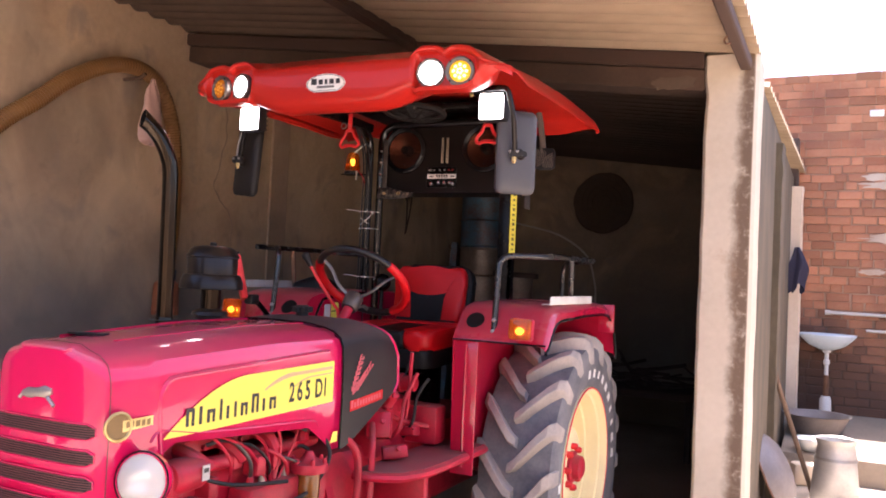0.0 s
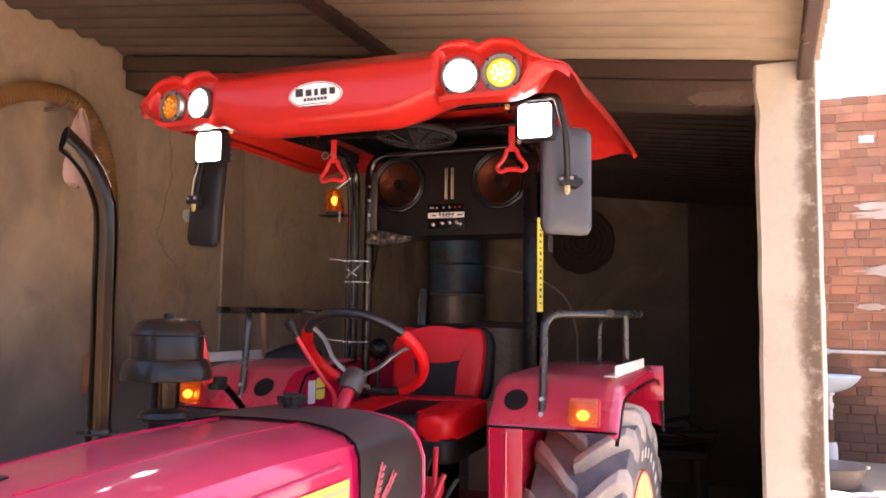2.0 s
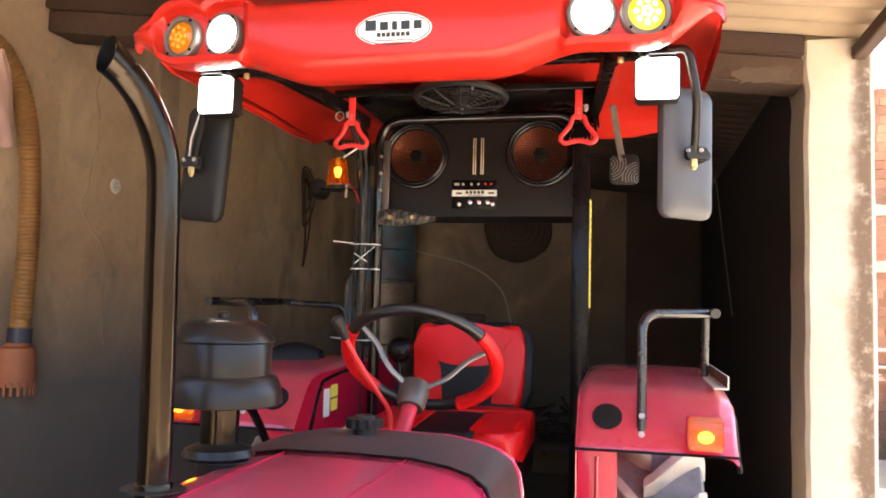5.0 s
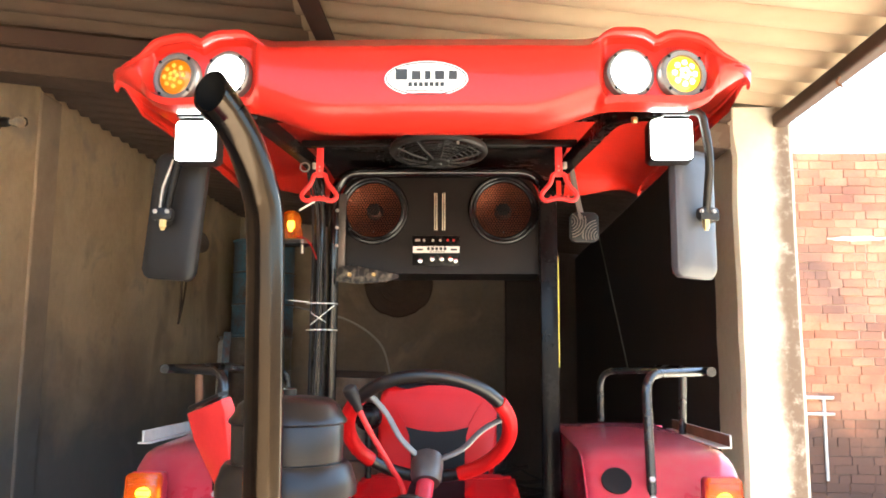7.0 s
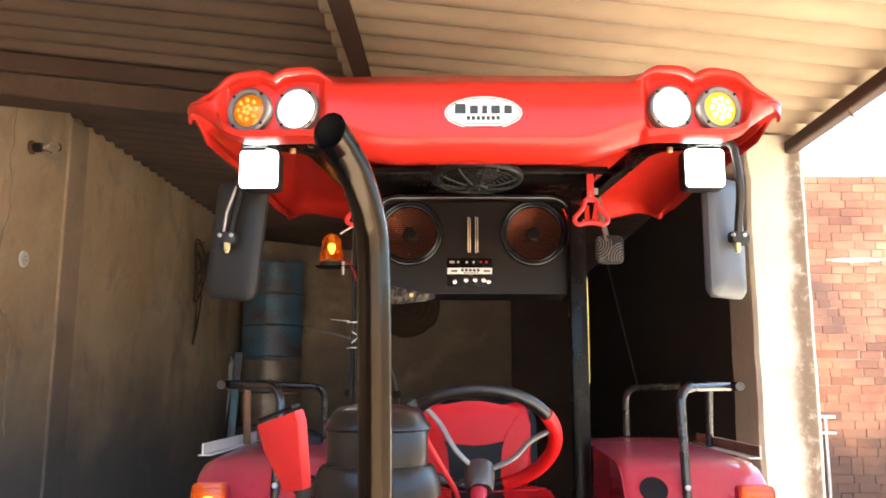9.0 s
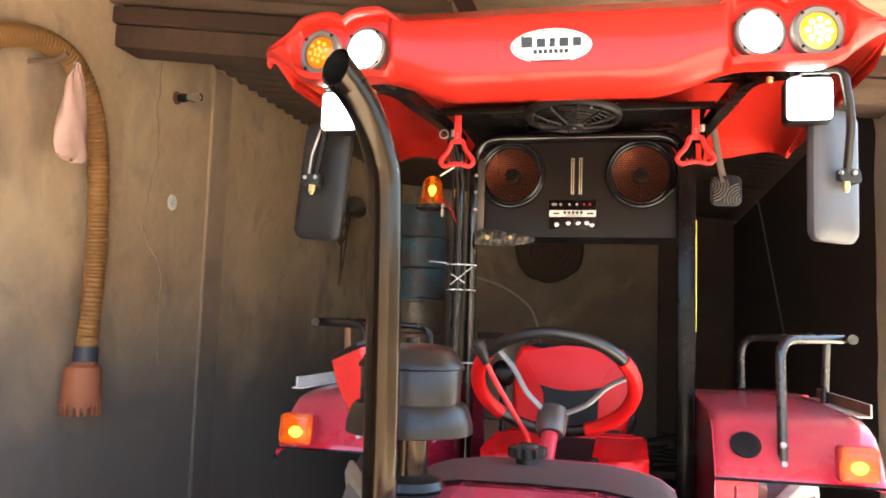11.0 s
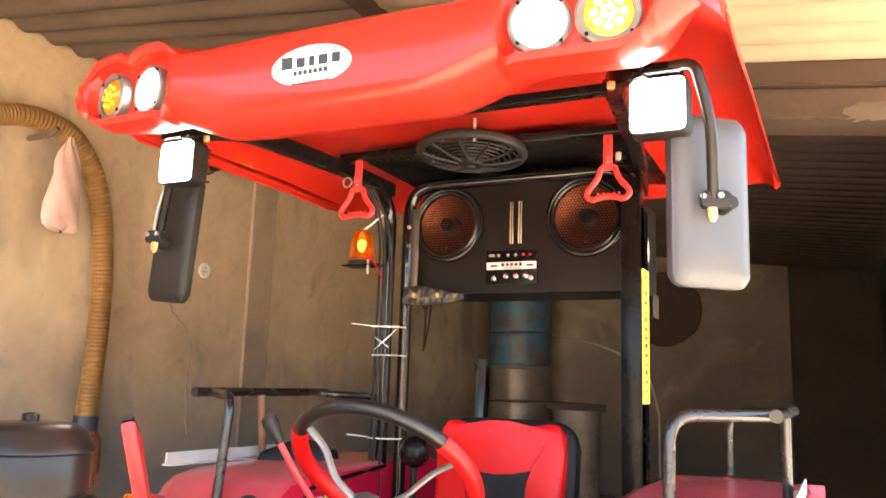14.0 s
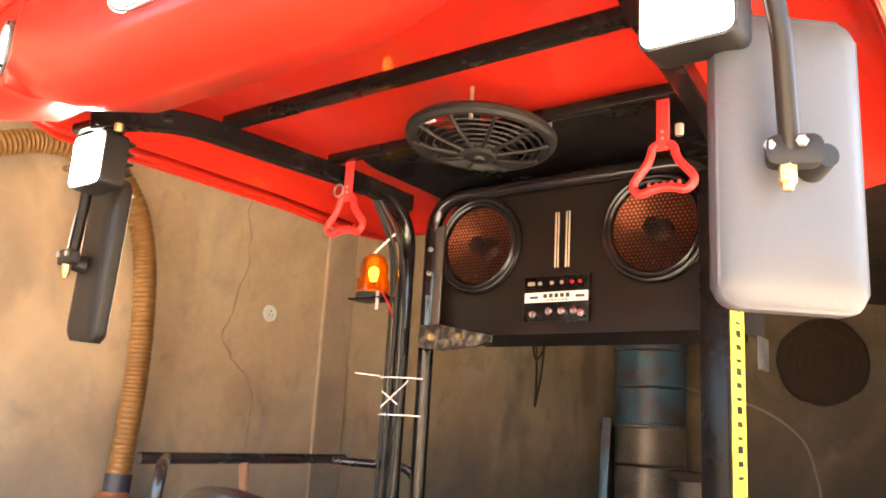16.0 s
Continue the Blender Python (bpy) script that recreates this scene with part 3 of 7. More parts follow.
flat_sheet("ground", -400, 400, -400, 400, 0.0, EARTH, "pale trodden earth of the yard", "ground")
bm = box((-4.0, 1.2, -0.05), (-0.36, 9.1, 0.006), 0.004)
solo("floor", bm, FLOOR, "dusty grey concrete floor of the shed", "floor", kind="structure", smooth=0)
wall_box("wall_west", (-4.25, 0.6, -0.1), (-4.0, 9.35, 3.115), PLASTER, "grey cement-plastered side wall with stains")
wall_box("wall_north", (-4.0, 9.1, -0.1), (-1.3, 9.28, 3.1), SHADED_PLASTER, "cement-plastered back wall, its shade put into the colour")
wall_box("wall_north_dark", (-1.299, 9.09, -0.1), (-0.36, 9.28, 3.1), DEEP_SHADE_PLASTER, "dark end of the back wall, shade put into its colour")
wall_box("wall_east", (-0.6, 4.5, -0.1), (-0.5, 9.098, 2.676), DARK_BROWN, "inner side wall, its deep shade put into the colour")
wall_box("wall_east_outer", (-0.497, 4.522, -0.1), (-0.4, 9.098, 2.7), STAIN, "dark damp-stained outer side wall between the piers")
# plain walls added out of view to shape bounced light and reflections
wall_box("added_wall_south", (-4.25, -5.2, -0.1), (6.2, -5.0, 3.0), YARD, "plain plastered wall added across the yard, out of view")
wall_box("added_wall_east", (6.0, -4.99, -0.1), (6.2, 9.2, 3.0), YARD, "plain plastered wall added along the yard, out of view")
# kept dark so that the exhaust pipe mirrors less light on its left
wall_box("added_wall_west", (-4.25, -4.99, -0.1), (-4.05, 0.59, 3.0), DARK_BROWN, "plain dark wall added beside the shed, out of view")
bm = box((-4.02, 5.15, 0), (-3.986, 5.37, 3.08), 0.01)
solo("pilaster", bm, OLD_CEMENT, "shallow brown cement pilaster on the side wall", "pilaster", kind="structure", smooth=0)


def pier(y0, y1, top, x0=-0.605, x1=-0.355):
    bm = bmesh.new()
    rnd = random.Random(int(y0 * 10))
    rows, nz = [], 26
    for i in range(nz + 1):
        z = top * i / nz
        wob = [rnd.uniform(-0.0025, 0.0025) for _ in range(4)]
        if i > nz - 3:
            wob = [w * 3 for w in wob]
        c = [(x0 + wob[0], y0), (x1 + wob[1], y0 + wob[2]), (x1 + wob[1], y1), (x0 + wob[0], y1)]
        ring = []
        for k in range(4):
            (ax, ay), (bx, by) = c[k], c[(k + 1) % 4]
            for t in (0.06, 0.35, 0.65, 0.94):
                ring.append((ax + (bx - ax) * t, ay + (by - ay) * t, z))
        rows.append(ring)
    skin(rows, bm, closed=True)
    bmesh.ops.holes_fill(bm, edges=[e for e in bm.edges if e.is_boundary])
    return bm


solo("pillar_1", pier(4.2, 4.52, 2.672), PIER, "cream plastered pier with a dark damp stain", "pillar", kind="structure")
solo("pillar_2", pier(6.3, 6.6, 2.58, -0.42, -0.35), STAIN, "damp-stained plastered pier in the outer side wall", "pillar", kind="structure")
solo("pillar_3", pier(8.75, 9.09, 2.56, -0.42, -0.3), PILLAR, "plastered pier at the back of the outer side wall", "pillar", kind="structure")
# corrugated roof: two rows of sheets that lap over the purlin in front of the beam, shade-coloured ones behind it
PITCH = 0.146


def roof_sheet(name, xs, y0, y1, material, label, lift=0.0, skew=0.0):
    steps = int((y1 - y0) / PITCH * 12)
    rows = []
    for x in xs:
        row = []
        for i in range(steps + 1):
            y = y0 + (y1 - y0) * i / steps
            row.append((x + skew * (y - y0), y, roof_z(x) + 0.03 + lift + 0.056 * (0.5 - abs(math.sin(math.pi * (y - 1.9) / PITCH)) ** 0.8)))
        rows.append(row)
    solo(name, skin(rows, thick=0.006), material, label, "ceiling", kind="structure", smooth=60)


roof_sheet("ceiling", [-2.3, -1.6, -0.9, -0.5, -0.35], 1.3, 4.29, SHEET, "tan corrugated cement roof sheets along the eave")
roof_sheet("ceiling_west", [-4.35, -3.1, -2.19], 1.3, 4.29, DIM_SHEET, "corrugated cement roof sheets by the side wall, dimmed in their colour", 0.0095)
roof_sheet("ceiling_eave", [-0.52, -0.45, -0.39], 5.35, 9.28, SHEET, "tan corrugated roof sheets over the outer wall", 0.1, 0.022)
roof_sheet("ceiling_back", [-4.35, -3.1, -1.9, -0.9, -0.55], 4.295, 9.45, SHADED_SHEET, "corrugated roof sheets inside the shed, shade put into their colour", 0.004)


def sloped_bar(xa, xb, y0, y1, drop_top, drop_bottom, bevel=0.006):
    """A bar along x that follows the roof's slope."""
    bm = bmesh.new()
    vs = []
    for x in (xa, xb):
        for y, d in ((y0, drop_bottom), (y1, drop_bottom), (y1, drop_top), (y0, drop_top)):
            vs.append(bm.verts.new((x, y, roof_z(x) - d)))
    for f in ((0, 1, 2, 3), (7, 6, 5, 4), (0, 4, 5, 1), (1, 5, 6, 2), (2, 6, 7, 3), (3, 7, 4, 0)):
        bm.faces.new([vs[i] for i in f])
    bmesh.ops.bevel(bm, geom=bm.edges[:], offset=bevel, segments=2, affect="EDGES")
    return bm


solo("lintel_beam", sloped_bar(-3.999, -0.607, 4.2, 4.4, 0.085, 0.19), CONCRETE, "rough concrete beam across the shed's front", "beam", kind="structure", smooth=0)
outline = []
rnd = random.Random(17)
for k in range(30):
    a = 2 * math.pi * k / 30
    r = 1 + rnd.uniform(-0.2, 0.2)
    outline.append((math.copysign(abs(math.cos(a)) ** 0.5, math.cos(a)) * 0.1 * r, math.copysign(abs(math.sin(a)) ** 0.5, math.sin(a)) * 0.032 * min(r, 1.1)))
solo("plaster_patch", prism(outline, 0.004, pose(-0.755, 4.199, 2.545, 90, 0, 0)), PATCH, "pale smear of plaster on the concrete beam", "plaster", kind="structure", smooth=0)
solo("roof_channel", sloped_bar(-3.999, -0.609, 4.17, 4.27, 0.004, 0.083), BEAM, "dark brown steel channel above the beam", "beam", kind="structure", smooth=0)
bm = bmesh.new()
box((-2.235, 2.2, 2.80), (-2.165, 4.165, 2.808), 0.002, bm)
box((-2.235, 2.2, 2.808), (-2.227, 4.165, roof_z(-2.23) + 0.003), 0.001, bm)
solo("roof_purlin", bm, BEAM, "brown angle-iron purlin under the roof", "purlin", kind="structure", smooth=0)
bm = box((-0.44, 2.2, 2.585), (-0.385, 4.197, 2.64), 0.01)
solo("eave_rail", bm, BEAM, "rust-brown steel rail along the eave", "rail", kind="structure", smooth=0)
bm = tube(smooth_line([(-0.43, 3.6, 2.59), (-0.445, 3.6, 2.57), (-0.435, 3.59, 2.55), (-0.42, 3.6, 2.555)]), 0.004, 8)
solo("eave_hook", bm, RUST, "small rusty hook on the eave rail", "hook", kind="structure")

# ---- the tractor: built about its own centre line (x = 0), its rear axle at y = 3.85 ----
CX, AXLE_Y, AXLE_Z = -1.765, 3.85, 0.63
tractor = thing("tractor", (0, 3.0, 0), "red farm tractor with a red canopy and lit lamps", "tractor")
tractor.location = (CX, 3.0, 0)


# -- bonnet
def bonnet_half(y):
    t = min(max((y - 1.43) / 0.93, 0), 1)
    return 0.205 + 0.077 * t ** 0.6


def bonnet_top(y):
    return 1.295 + 0.035 * min(1, (y - 1.43) / 0.6) ** 0.7 if y > 1.43 else 1.295


def bonnet_ring(y, low=None, grow=0.0, half=None, top=None):
    w, zt = (half or bonnet_half(y)) + grow, (top or bonnet_top(y)) + grow
    lo = low if low is not None else 1.0
    side = [(w, lo), (w + 0.002, 1.1), (w, 1.2), (w - 0.004, zt - 0.075), (w - 0.016, zt - 0.045), (w - 0.045, zt - 0.024), (w - 0.085, zt - 0.012), (w * 0.45, zt - 0.001), (w * 0.2, zt)]
    if w < 0.2:
        side = [(w - (w - x) * w / 0.2 if x > 0 else x, zt - (zt - z) * w / 0.2 if z > zt - 0.08 else z) for x, z in side]
    pts = [(x, y, z) for x, z in side] + [(0, y, zt + 0.001)] + [(-x, y, z) for x, z in side[::-1]]
    return pts


def side_low(y):
    """The lower edge of the bonnet's side: an arch over the engine, and a foot at the back."""
    if y < 1.62:
        return 0.86 + max(0, (y - 1.5)) / 0.12 * 0.19
    if y < 2.2:
        return 1.05 - (y - 1.62) * 0.07
    return 1.01 - (y - 2.2) / 0.12 * 0.09 if y < 2.32 else 0.92


rows = []
nose = [(1.42, 0.1), (1.421, 0.115), (1.4245, 0.135), (1.43, 0.16), (1.438, 0.178), (1.448, 0.191), (1.46, 0.2), (1.52, 0.219)]
DROP = (0.02, 0.016, 0.012, 0.008, 0.005, 0.0025, 0.001, 0.0)
for (y, w), drop in zip(nose, DROP):
    rows.append(bonnet_ring(y, side_low(y), half=w, top=bonnet_top(1.52) - drop))
for i in range(1, 21):
    y = 1.52 + (2.362 - 1.52) * i / 20
    rows.append(bonnet_ring(y, side_low(y)))
bm = skin(rows)
# the flat front
first = rows[0]
bm.verts.ensure_lookup_table()
bm.faces.new(bm.verts[:len(first)])
bmesh.ops.recalc_face_normals(bm, faces=bm.faces)
bonnet = part("bonnet", bm, RED, tractor, "glossy red bonnet with a film of dust", smooth=32)
mod = bonnet.modifiers.new("shell", "SOLIDIFY")
mod.thickness, mod.offset = 0.004, -1

# raised pressed border along the side, round the decal
def side_x(y):
    return bonnet_half(y) + 0.002


for s in (1, -1):
    line = [(s * (side_x(y)), y, z) for y, z in ((1.6, 1.0), (1.588, 1.12), (1.592, 1.18), (1.615, 1.212), (1.66, 1.22), (1.9, 1.232), (2.1, 1.242), (2.28, 1.25))]
    part("pressed_rib", tube(smooth_line(line, 6), 0.0065, 8, flat=0.6), RED, bonnet)
    line = [(s * (side_x(y) + 0.001), y, z) for y, z in ((1.565, 1.06), (1.6, 1.085), (1.75, 1.062), (2.0, 1.045), (2.2, 1.032), (2.24, 1.01))]
    part("pressed_rib", tube(smooth_line(line, 6), 0.004, 8, flat=0.6), RED, bonnet)
part("shut_line", tube([(x * 1.004, y, z + (0.001 if abs(x) < 0.19 else 0)) for x, y, z in bonnet_ring(1.458, 0.9, half=0.1995, top=bonnet_top(1.52) - 0.001)], 0.0011, 6), SLOT_RIB, bonnet)
# shallow crease down the top
for s in (1, -1):
    part("crease", tube([(s * 0.1, 1.55, bonnet_top(1.55) + 0.0), (s * 0.115, 2.0, bonnet_top(2.0) - 0.0005), (s * 0.12, 2.35, bonnet_top(2.35) - 0.001)], 0.004, 8, flat=0.4), RED, bonnet)


# -- decal, badges and vents on the bonnet
def on_side(u, v, s=1, lift=0.0035):
    """A place on the bonnet's side: u along it, v up."""
    return Vector((s * (side_x(u) + lift), u, v))


def side_patch(outline, s=1, lift=0.0035):
    bm = bmesh.new()
    vs = [bm.verts.new(on_side(u, v, s, lift)) for u, v in outline]
    f = bm.faces.new(vs)
    bmesh.ops.triangulate(bm, faces=[f])
    return bm


def strip(us, lo, hi, s=1, lift=0.0035):
    """A strip on the bonnet's side between two edges given as functions of u."""
    bm = bmesh.new()
    return skin([[on_side(u, lo(u), s, lift) for u in us], [on_side(u, hi(u), s, lift) for u in us]], bm)


us = [1.602 + 0.706 * i / 40 for i in range(41)]
dec_lo = lambda u: 1.062 + (u - 1.602) * 0.028
dec_hi = lambda u: dec_lo(u) + 0.002 + min(0.132, 0.132 * math.sin(min(1, max(0, (u - 1.602) / 0.3)) * math.pi / 2) ** 0.9)
for s in (1, -1):
    decal = part("side_decal", strip(us, dec_lo, dec_hi, s), YELLOW, bonnet, "yellow swoosh decal with dark lettering", smooth=0)
    u = 1.67
    # the maker's name, as upright bars
    for w, h in ((0.03, 0.048), (0.012, 0.048), (0.03, 0.036), (0.01, 0.058), (0.014, 0.036), (0.01, 0.044), (0.028, 0.036), (0.03, 0.056), (0.014, 0.036), (0.03, 0.036)):
        lo = dec_lo(u) + 0.021
        bars = [(u, u + min(w, 0.011), lo, lo + h)]
        if w > 0.014:
            bars.append((u + w - 0.01, u + w, lo, lo + h))
        if w > 0.02:
            bars.append((u + 0.011, u + w - 0.01, lo + h - 0.01, lo + h))
        for a, b, lo_, hi_ in bars:
            part("name_bar", side_patch([(a, lo_), (b, lo_), (b, hi_), (a, hi_)], s, 0.0045), INK, decal, smooth=0)
        u += w + 0.016
    for u0, mid, low, tall in ((1.97, 2.12, 0.108, 0.013), (2.09, 2.2, 0.094, 0.005)):
        grow = lambda u, u0=u0, mid=mid: min(1, max(0, (u - u0) / (mid - u0)))
        edge_lo = lambda u, low=low, tall=tall, grow=grow: dec_lo(u) + low - 0.03 * (1 - grow(u)) ** 2
        edge_hi = lambda u, low=low, tall=tall, grow=grow, edge_lo=edge_lo: edge_lo(u) + 0.0005 + tall * math.sin(math.pi * min(1, 0.12 + 0.6 * grow(u)))
        part("swoosh", strip([u0 + (2.3 - u0) * i / 20 for i in range(21)], edge_lo, edge_hi, s, 0.0042), SWOOSH, decal, smooth=0)
    for ch, dx in zip("265DI", (-0.08, -0.041, -0.002, 0.055, 0.088)):
        u = 2.175 + s * dx
        m = Matrix(((0, 0, s, s * (side_x(u) + 0.0043)), (s, 0, 0, u), (0, 1, 0, dec_lo(2.2) + 0.052), (0, 0, 0, 1)))
        letters(ch, 0.074, m @ Matrix.Diagonal((0.78, 1.12, 1, 1)), INK, "model_letter", decal, 0.0003, 0.0016)
    # badge: a ring and a bar
    bm = bmesh.new()
    tube([on_side(1.468 + 0.034 * math.cos(a), 1.112 + 0.034 * math.sin(a), s, 0.004) for a in [2 * math.pi * k / 24 for k in range(24)]], 0.004, 6, bm, closed=True)
    part("badge_ring", bm, GILT, bonnet, "gilt ring badge")
    part("badge_bar", side_patch([(1.478, 1.098), (1.565, 1.106), (1.565, 1.13), (1.478, 1.126)], s, 0.0048), GILT, bonnet, "gilt badge bar", smooth=0)
    part("badge_disc", side_patch([(1.468 + 0.031 * math.cos(2 * math.pi * k / 20), 1.112 + 0.031 * math.sin(2 * math.pi * k / 20)) for k in range(20)], s, 0.003), BADGE_BROWN, bonnet, smooth=0)
    bm = bmesh.new()
    for u, w in ((1.487, 0.011), (1.503, 0.006), (1.514, 0.012), (1.531, 0.01), (1.546, 0.011)):
        f = [bm.verts.new(on_side(a, b, s, 0.0054)) for a, b in ((u, 1.107), (u + w, 1.109), (u + w, 1.124), (u, 1.122))]
        bm.faces.new(f)
    part("badge_marks", bm, BADGE_BROWN, bonnet, smooth=0)
    part("yellow_mark", side_patch([(2.305, 0.945), (2.345, 0.945), (2.345, 0.98), (2.32, 0.98)], s), YELLOW, bonnet, smooth=0)
# cooling slots that wrap from the front round both corners
def nose_path(z, grow=0.003):
    half = [(w + grow * min(1, w / 0.17), y - grow * 0.7, z) for y, w in [(1.4195, 0.03)] + nose[:5]]
    return [(-x, y, q) for x, y, q in half[::-1]] + half


for k in range(5):
    z = 1.098 - 0.0635 * k
    path = nose_path(z)
    high = [0.019 * (0.45 if i in (0, len(path) - 1) else 1) for i in range(len(path))]
    slot = part("cooling_slot", skin([[(x, y, z - h) for (x, y, _), h in zip(path, high)], [(x, y, z + h) for (x, y, _), h in zip(path, high)]]), BLACK_PLASTIC, bonnet, "dark ribbed cooling slot")
    part("slot_lip", tube([(x, y, z - h) for (x, y, _), h in zip(path, high)] + [(x, y, z + h) for (x, y, _), h in list(zip(path, high))[::-1]], 0.0022, 6, closed=True), RED, slot)
    for j in range(6):
        zz = z - 0.0145 + 0.0058 * j
        part("slot_rib", tube([(x * 1.004, y - 0.0012, zz) for x, y, _ in path[(1 if j in (0, 5) else 0):(-1 if j in (0, 5) else None)]], 0.0015, 5), SLOT_RIB, slot)
bm = bmesh.new()
lathe([(0.012, -0.05), (0.02, -0.03), (0.016, 0.0), (0.022, 0.03), (0.01, 0.055)], pose(-0.01, 1.42, 1.178, 0, 83, 0) @ Matrix.Diagonal((0.7, 0.5, 1, 1)), 10, bm)
tube([(0.03, 1.418, 1.17), (0.055, 1.418, 1.15)], 0.005, 6, bm)
tube([(-0.05, 1.418, 1.178), (-0.07, 1.418, 1.16)], 0.005, 6, bm)
part("front_emblem", bm, STEEL, bonnet, "small chrome emblem")
part("bonnet_pad", prism(rrect(0.11, 0.05, 0.015), 0.006, pose(-0.05, 1.6, bonnet_top(1.6), -3, 0, 12)), BLACK_PLASTIC, bonnet, "black rubber pad")
# head lamps on the sides of the nose
for s in (1, -1):
    m = pose(s * 0.275, 1.505, 0.985, 84, 0, 16 * s) @ Matrix.Scale(0.86, 4)
    lamp = part("headlamp", lathe([(0.0, -0.102), (0.03, -0.1), (0.05, -0.08), (0.075, -0.03), (0.084, 0.0), (0.084, 0.012), (0.074, 0.014)], m, 32, caps=False), RED, tractor, "round headlamp in a red shell")
    part("lamp_rim", lathe([(0.073, 0.006), (0.08, 0.016), (0.084, 0.012), (0.073, 0.004)], m, 32, caps=False), BLACK, lamp)
    part("reflector", lathe([(0, -0.03), (0.03, -0.024), (0.06, -0.006), (0.073, 0.01)], m, 32, caps=False), CHROME, lamp)
    part("lens", lathe([(0.076, 0.008), (0.06, 0.022), (0.03, 0.03), (0, 0.032)], m, 32, caps=False), LENS, lamp, "ribbed clear lens")

# -- black cowl behind the bonnet
rows = []
N = 14
for i in range(N + 1):
    t = i / N
    y = 2.366 + (2.70 - 2.366) * t
    half = 0.286 - 0.004 * t
    top = bonnet_top(2.36) + 0.004 + 0.006 * math.sin(t * math.pi) - 0.012 * max(0, t - 0.8) / 0.2
    ring = bonnet_ring(y, 0.915 + 0.15 * t ** 2, half=half, top=top)
    # the sides lean back as they go down to a bulge, then run forward
    out = []
    for x, yy, z in ring:
        k = max(0, 1.29 - z) / 0.38
        out.append((x, yy + t * (0.09 * math.sin(min(1, k * 1.6) * math.pi / 2) - 0.40 * max(0, k - 0.35) ** 1.3), z))
    rows.append(out)
cowl = part("cowl", skin(rows, thick=0.006), COWL, tractor, "matt black plastic cowl behind the bonnet", smooth=50)
back = rows[-1]
bm = bmesh.new()
vs = [bm.verts.new(Vector(p) + Vector((0, -0.006, 0))) for p in back]
f = bm.faces.new(vs)
bmesh.ops.triangulate(bm, faces=[f])
part("dash_panel", bm, BLACK_PLASTIC, cowl, smooth=0)
part("cowl_edge", tube([(x, y + 0.002, z) for x, y, z in back], 0.006, 8), RED, cowl, "red edge trim")
part("cowl_seam", tube([(x * 1.002, 2.364, z + 0.0015) for x, y, z in bonnet_ring(2.362, 0.92, half=0.284)], 0.003, 6), BLACK, cowl)
# wheat ears and a name bar in red on the cowl's sides
for s in (1, -1):
    for u0, v0, u1, v1, n in ((2.43, 1.112, 2.476, 1.212, 8), (2.452, 1.108, 2.542, 1.182, 8), (2.438, 1.108, 2.506, 1.152, 6)):
        ear = part("wheat_ear", tube([(s * 0.289, 2.428, 1.092), (s * 0.289, u0, v0), (s * 0.289, u1, v1 + 0.016)], 0.0018, 5), PINK_PRINT, cowl, "red wheat-ear print", smooth=0)
        for k in range(n - 1):
            t = k / (n - 2)
            u, v = u0 + (u1 - u0) * t, v0 + (v1 - v0) * t
            for side in (-1, 1):
                m = Matrix(((0, 0, s, s * 0.2885), (1, 0, 0, u + side * 0.009), (0, 1, 0, v), (0, 0, 0, 1))) @ pose(0, 0, 0, 0, 0, -28 - side * 30)
                part("grain", prism(oval(0.0092, 0.021, 8), 0.001, m), PINK_PRINT, ear, smooth=0)
    bm = bmesh.new()
    m = Matrix(((0, 0, s, s * 0.288), (1, 0, 0, 2.515), (0, 1, 0, 1.058), (0, 0, 0, 1)))
    prism([(-0.1, -0.024), (0.12, -0.004), (0.12, 0.03), (-0.02, 0.018), (-0.1, 0.013)], 0.001, m, bm)
    name = part("print_plate", bm, SEAT_RED, cowl, smooth=0)
    bm = bmesh.new()
    for k in range(11):
        box((-0.095 + 0.0188 * k, -0.014 + 0.0017 * k, 0.0012), (-0.083 + 0.0188 * k, (0.012 if k in (0, 2) else 0.004) + 0.0017 * k, 0.0018), 0, bm)
    turned(m, bm)
    part("print_bars", bm, PINK_PRINT, name, smooth=0)
cap = part("filler_neck", lathe([(0.024, 0), (0.024, 0.02), (0.022, 0.024)], pose(-0.026, 2.55, 1.333), 20), BLACK_PLASTIC, tractor, "black filler neck")
bm = bmesh.new()
prof = []
for k in range(48):
    a = 2 * math.pi * k / 48
    prof.append(((0.036 + 0.004 * (1 if k % 4 < 2 else -0.3)) * math.cos(a), (0.036 + 0.004 * (1 if k % 4 < 2 else -0.3)) * math.sin(a)))
prism(prof, 0.02, pose(-0.026, 2.55, 1.354), bm, 0.003)
lathe([(0.024, 0), (0.02, 0.006), (0, 0.007)], pose(-0.026, 2.55, 1.374), 20, bm)
part("filler_cap", bm, BLACK_PLASTIC, cap, "knurled black filler cap")

# -- exhaust stack and air cleaner
line = smooth_line([(-0.172, 2.0, 1.29), (-0.173, 2.0, 1.45), (-0.177, 2.0, 1.65), (-0.181, 2.0, 1.8), (-0.188, 1.99, 1.86), (-0.204, 1.97, 1.915), (-0.222, 1.948, 1.95)], 8)
stack = part("exhaust_pipe", tube(line, 0.025, 24, caps=False), DARK_CHROME, tractor, "dark chromed exhaust stack with a slanted mouth", smooth=60)
d = Vector((-0.55, -0.62, 0.72)).normalized()
a = Vector((-0.222, 1.948, 1.95))
bm = bmesh.new()
side = d.orthogonal().normalized()
up = d.cross(side)
r0, r1, r2, r3 = [], [], [], []
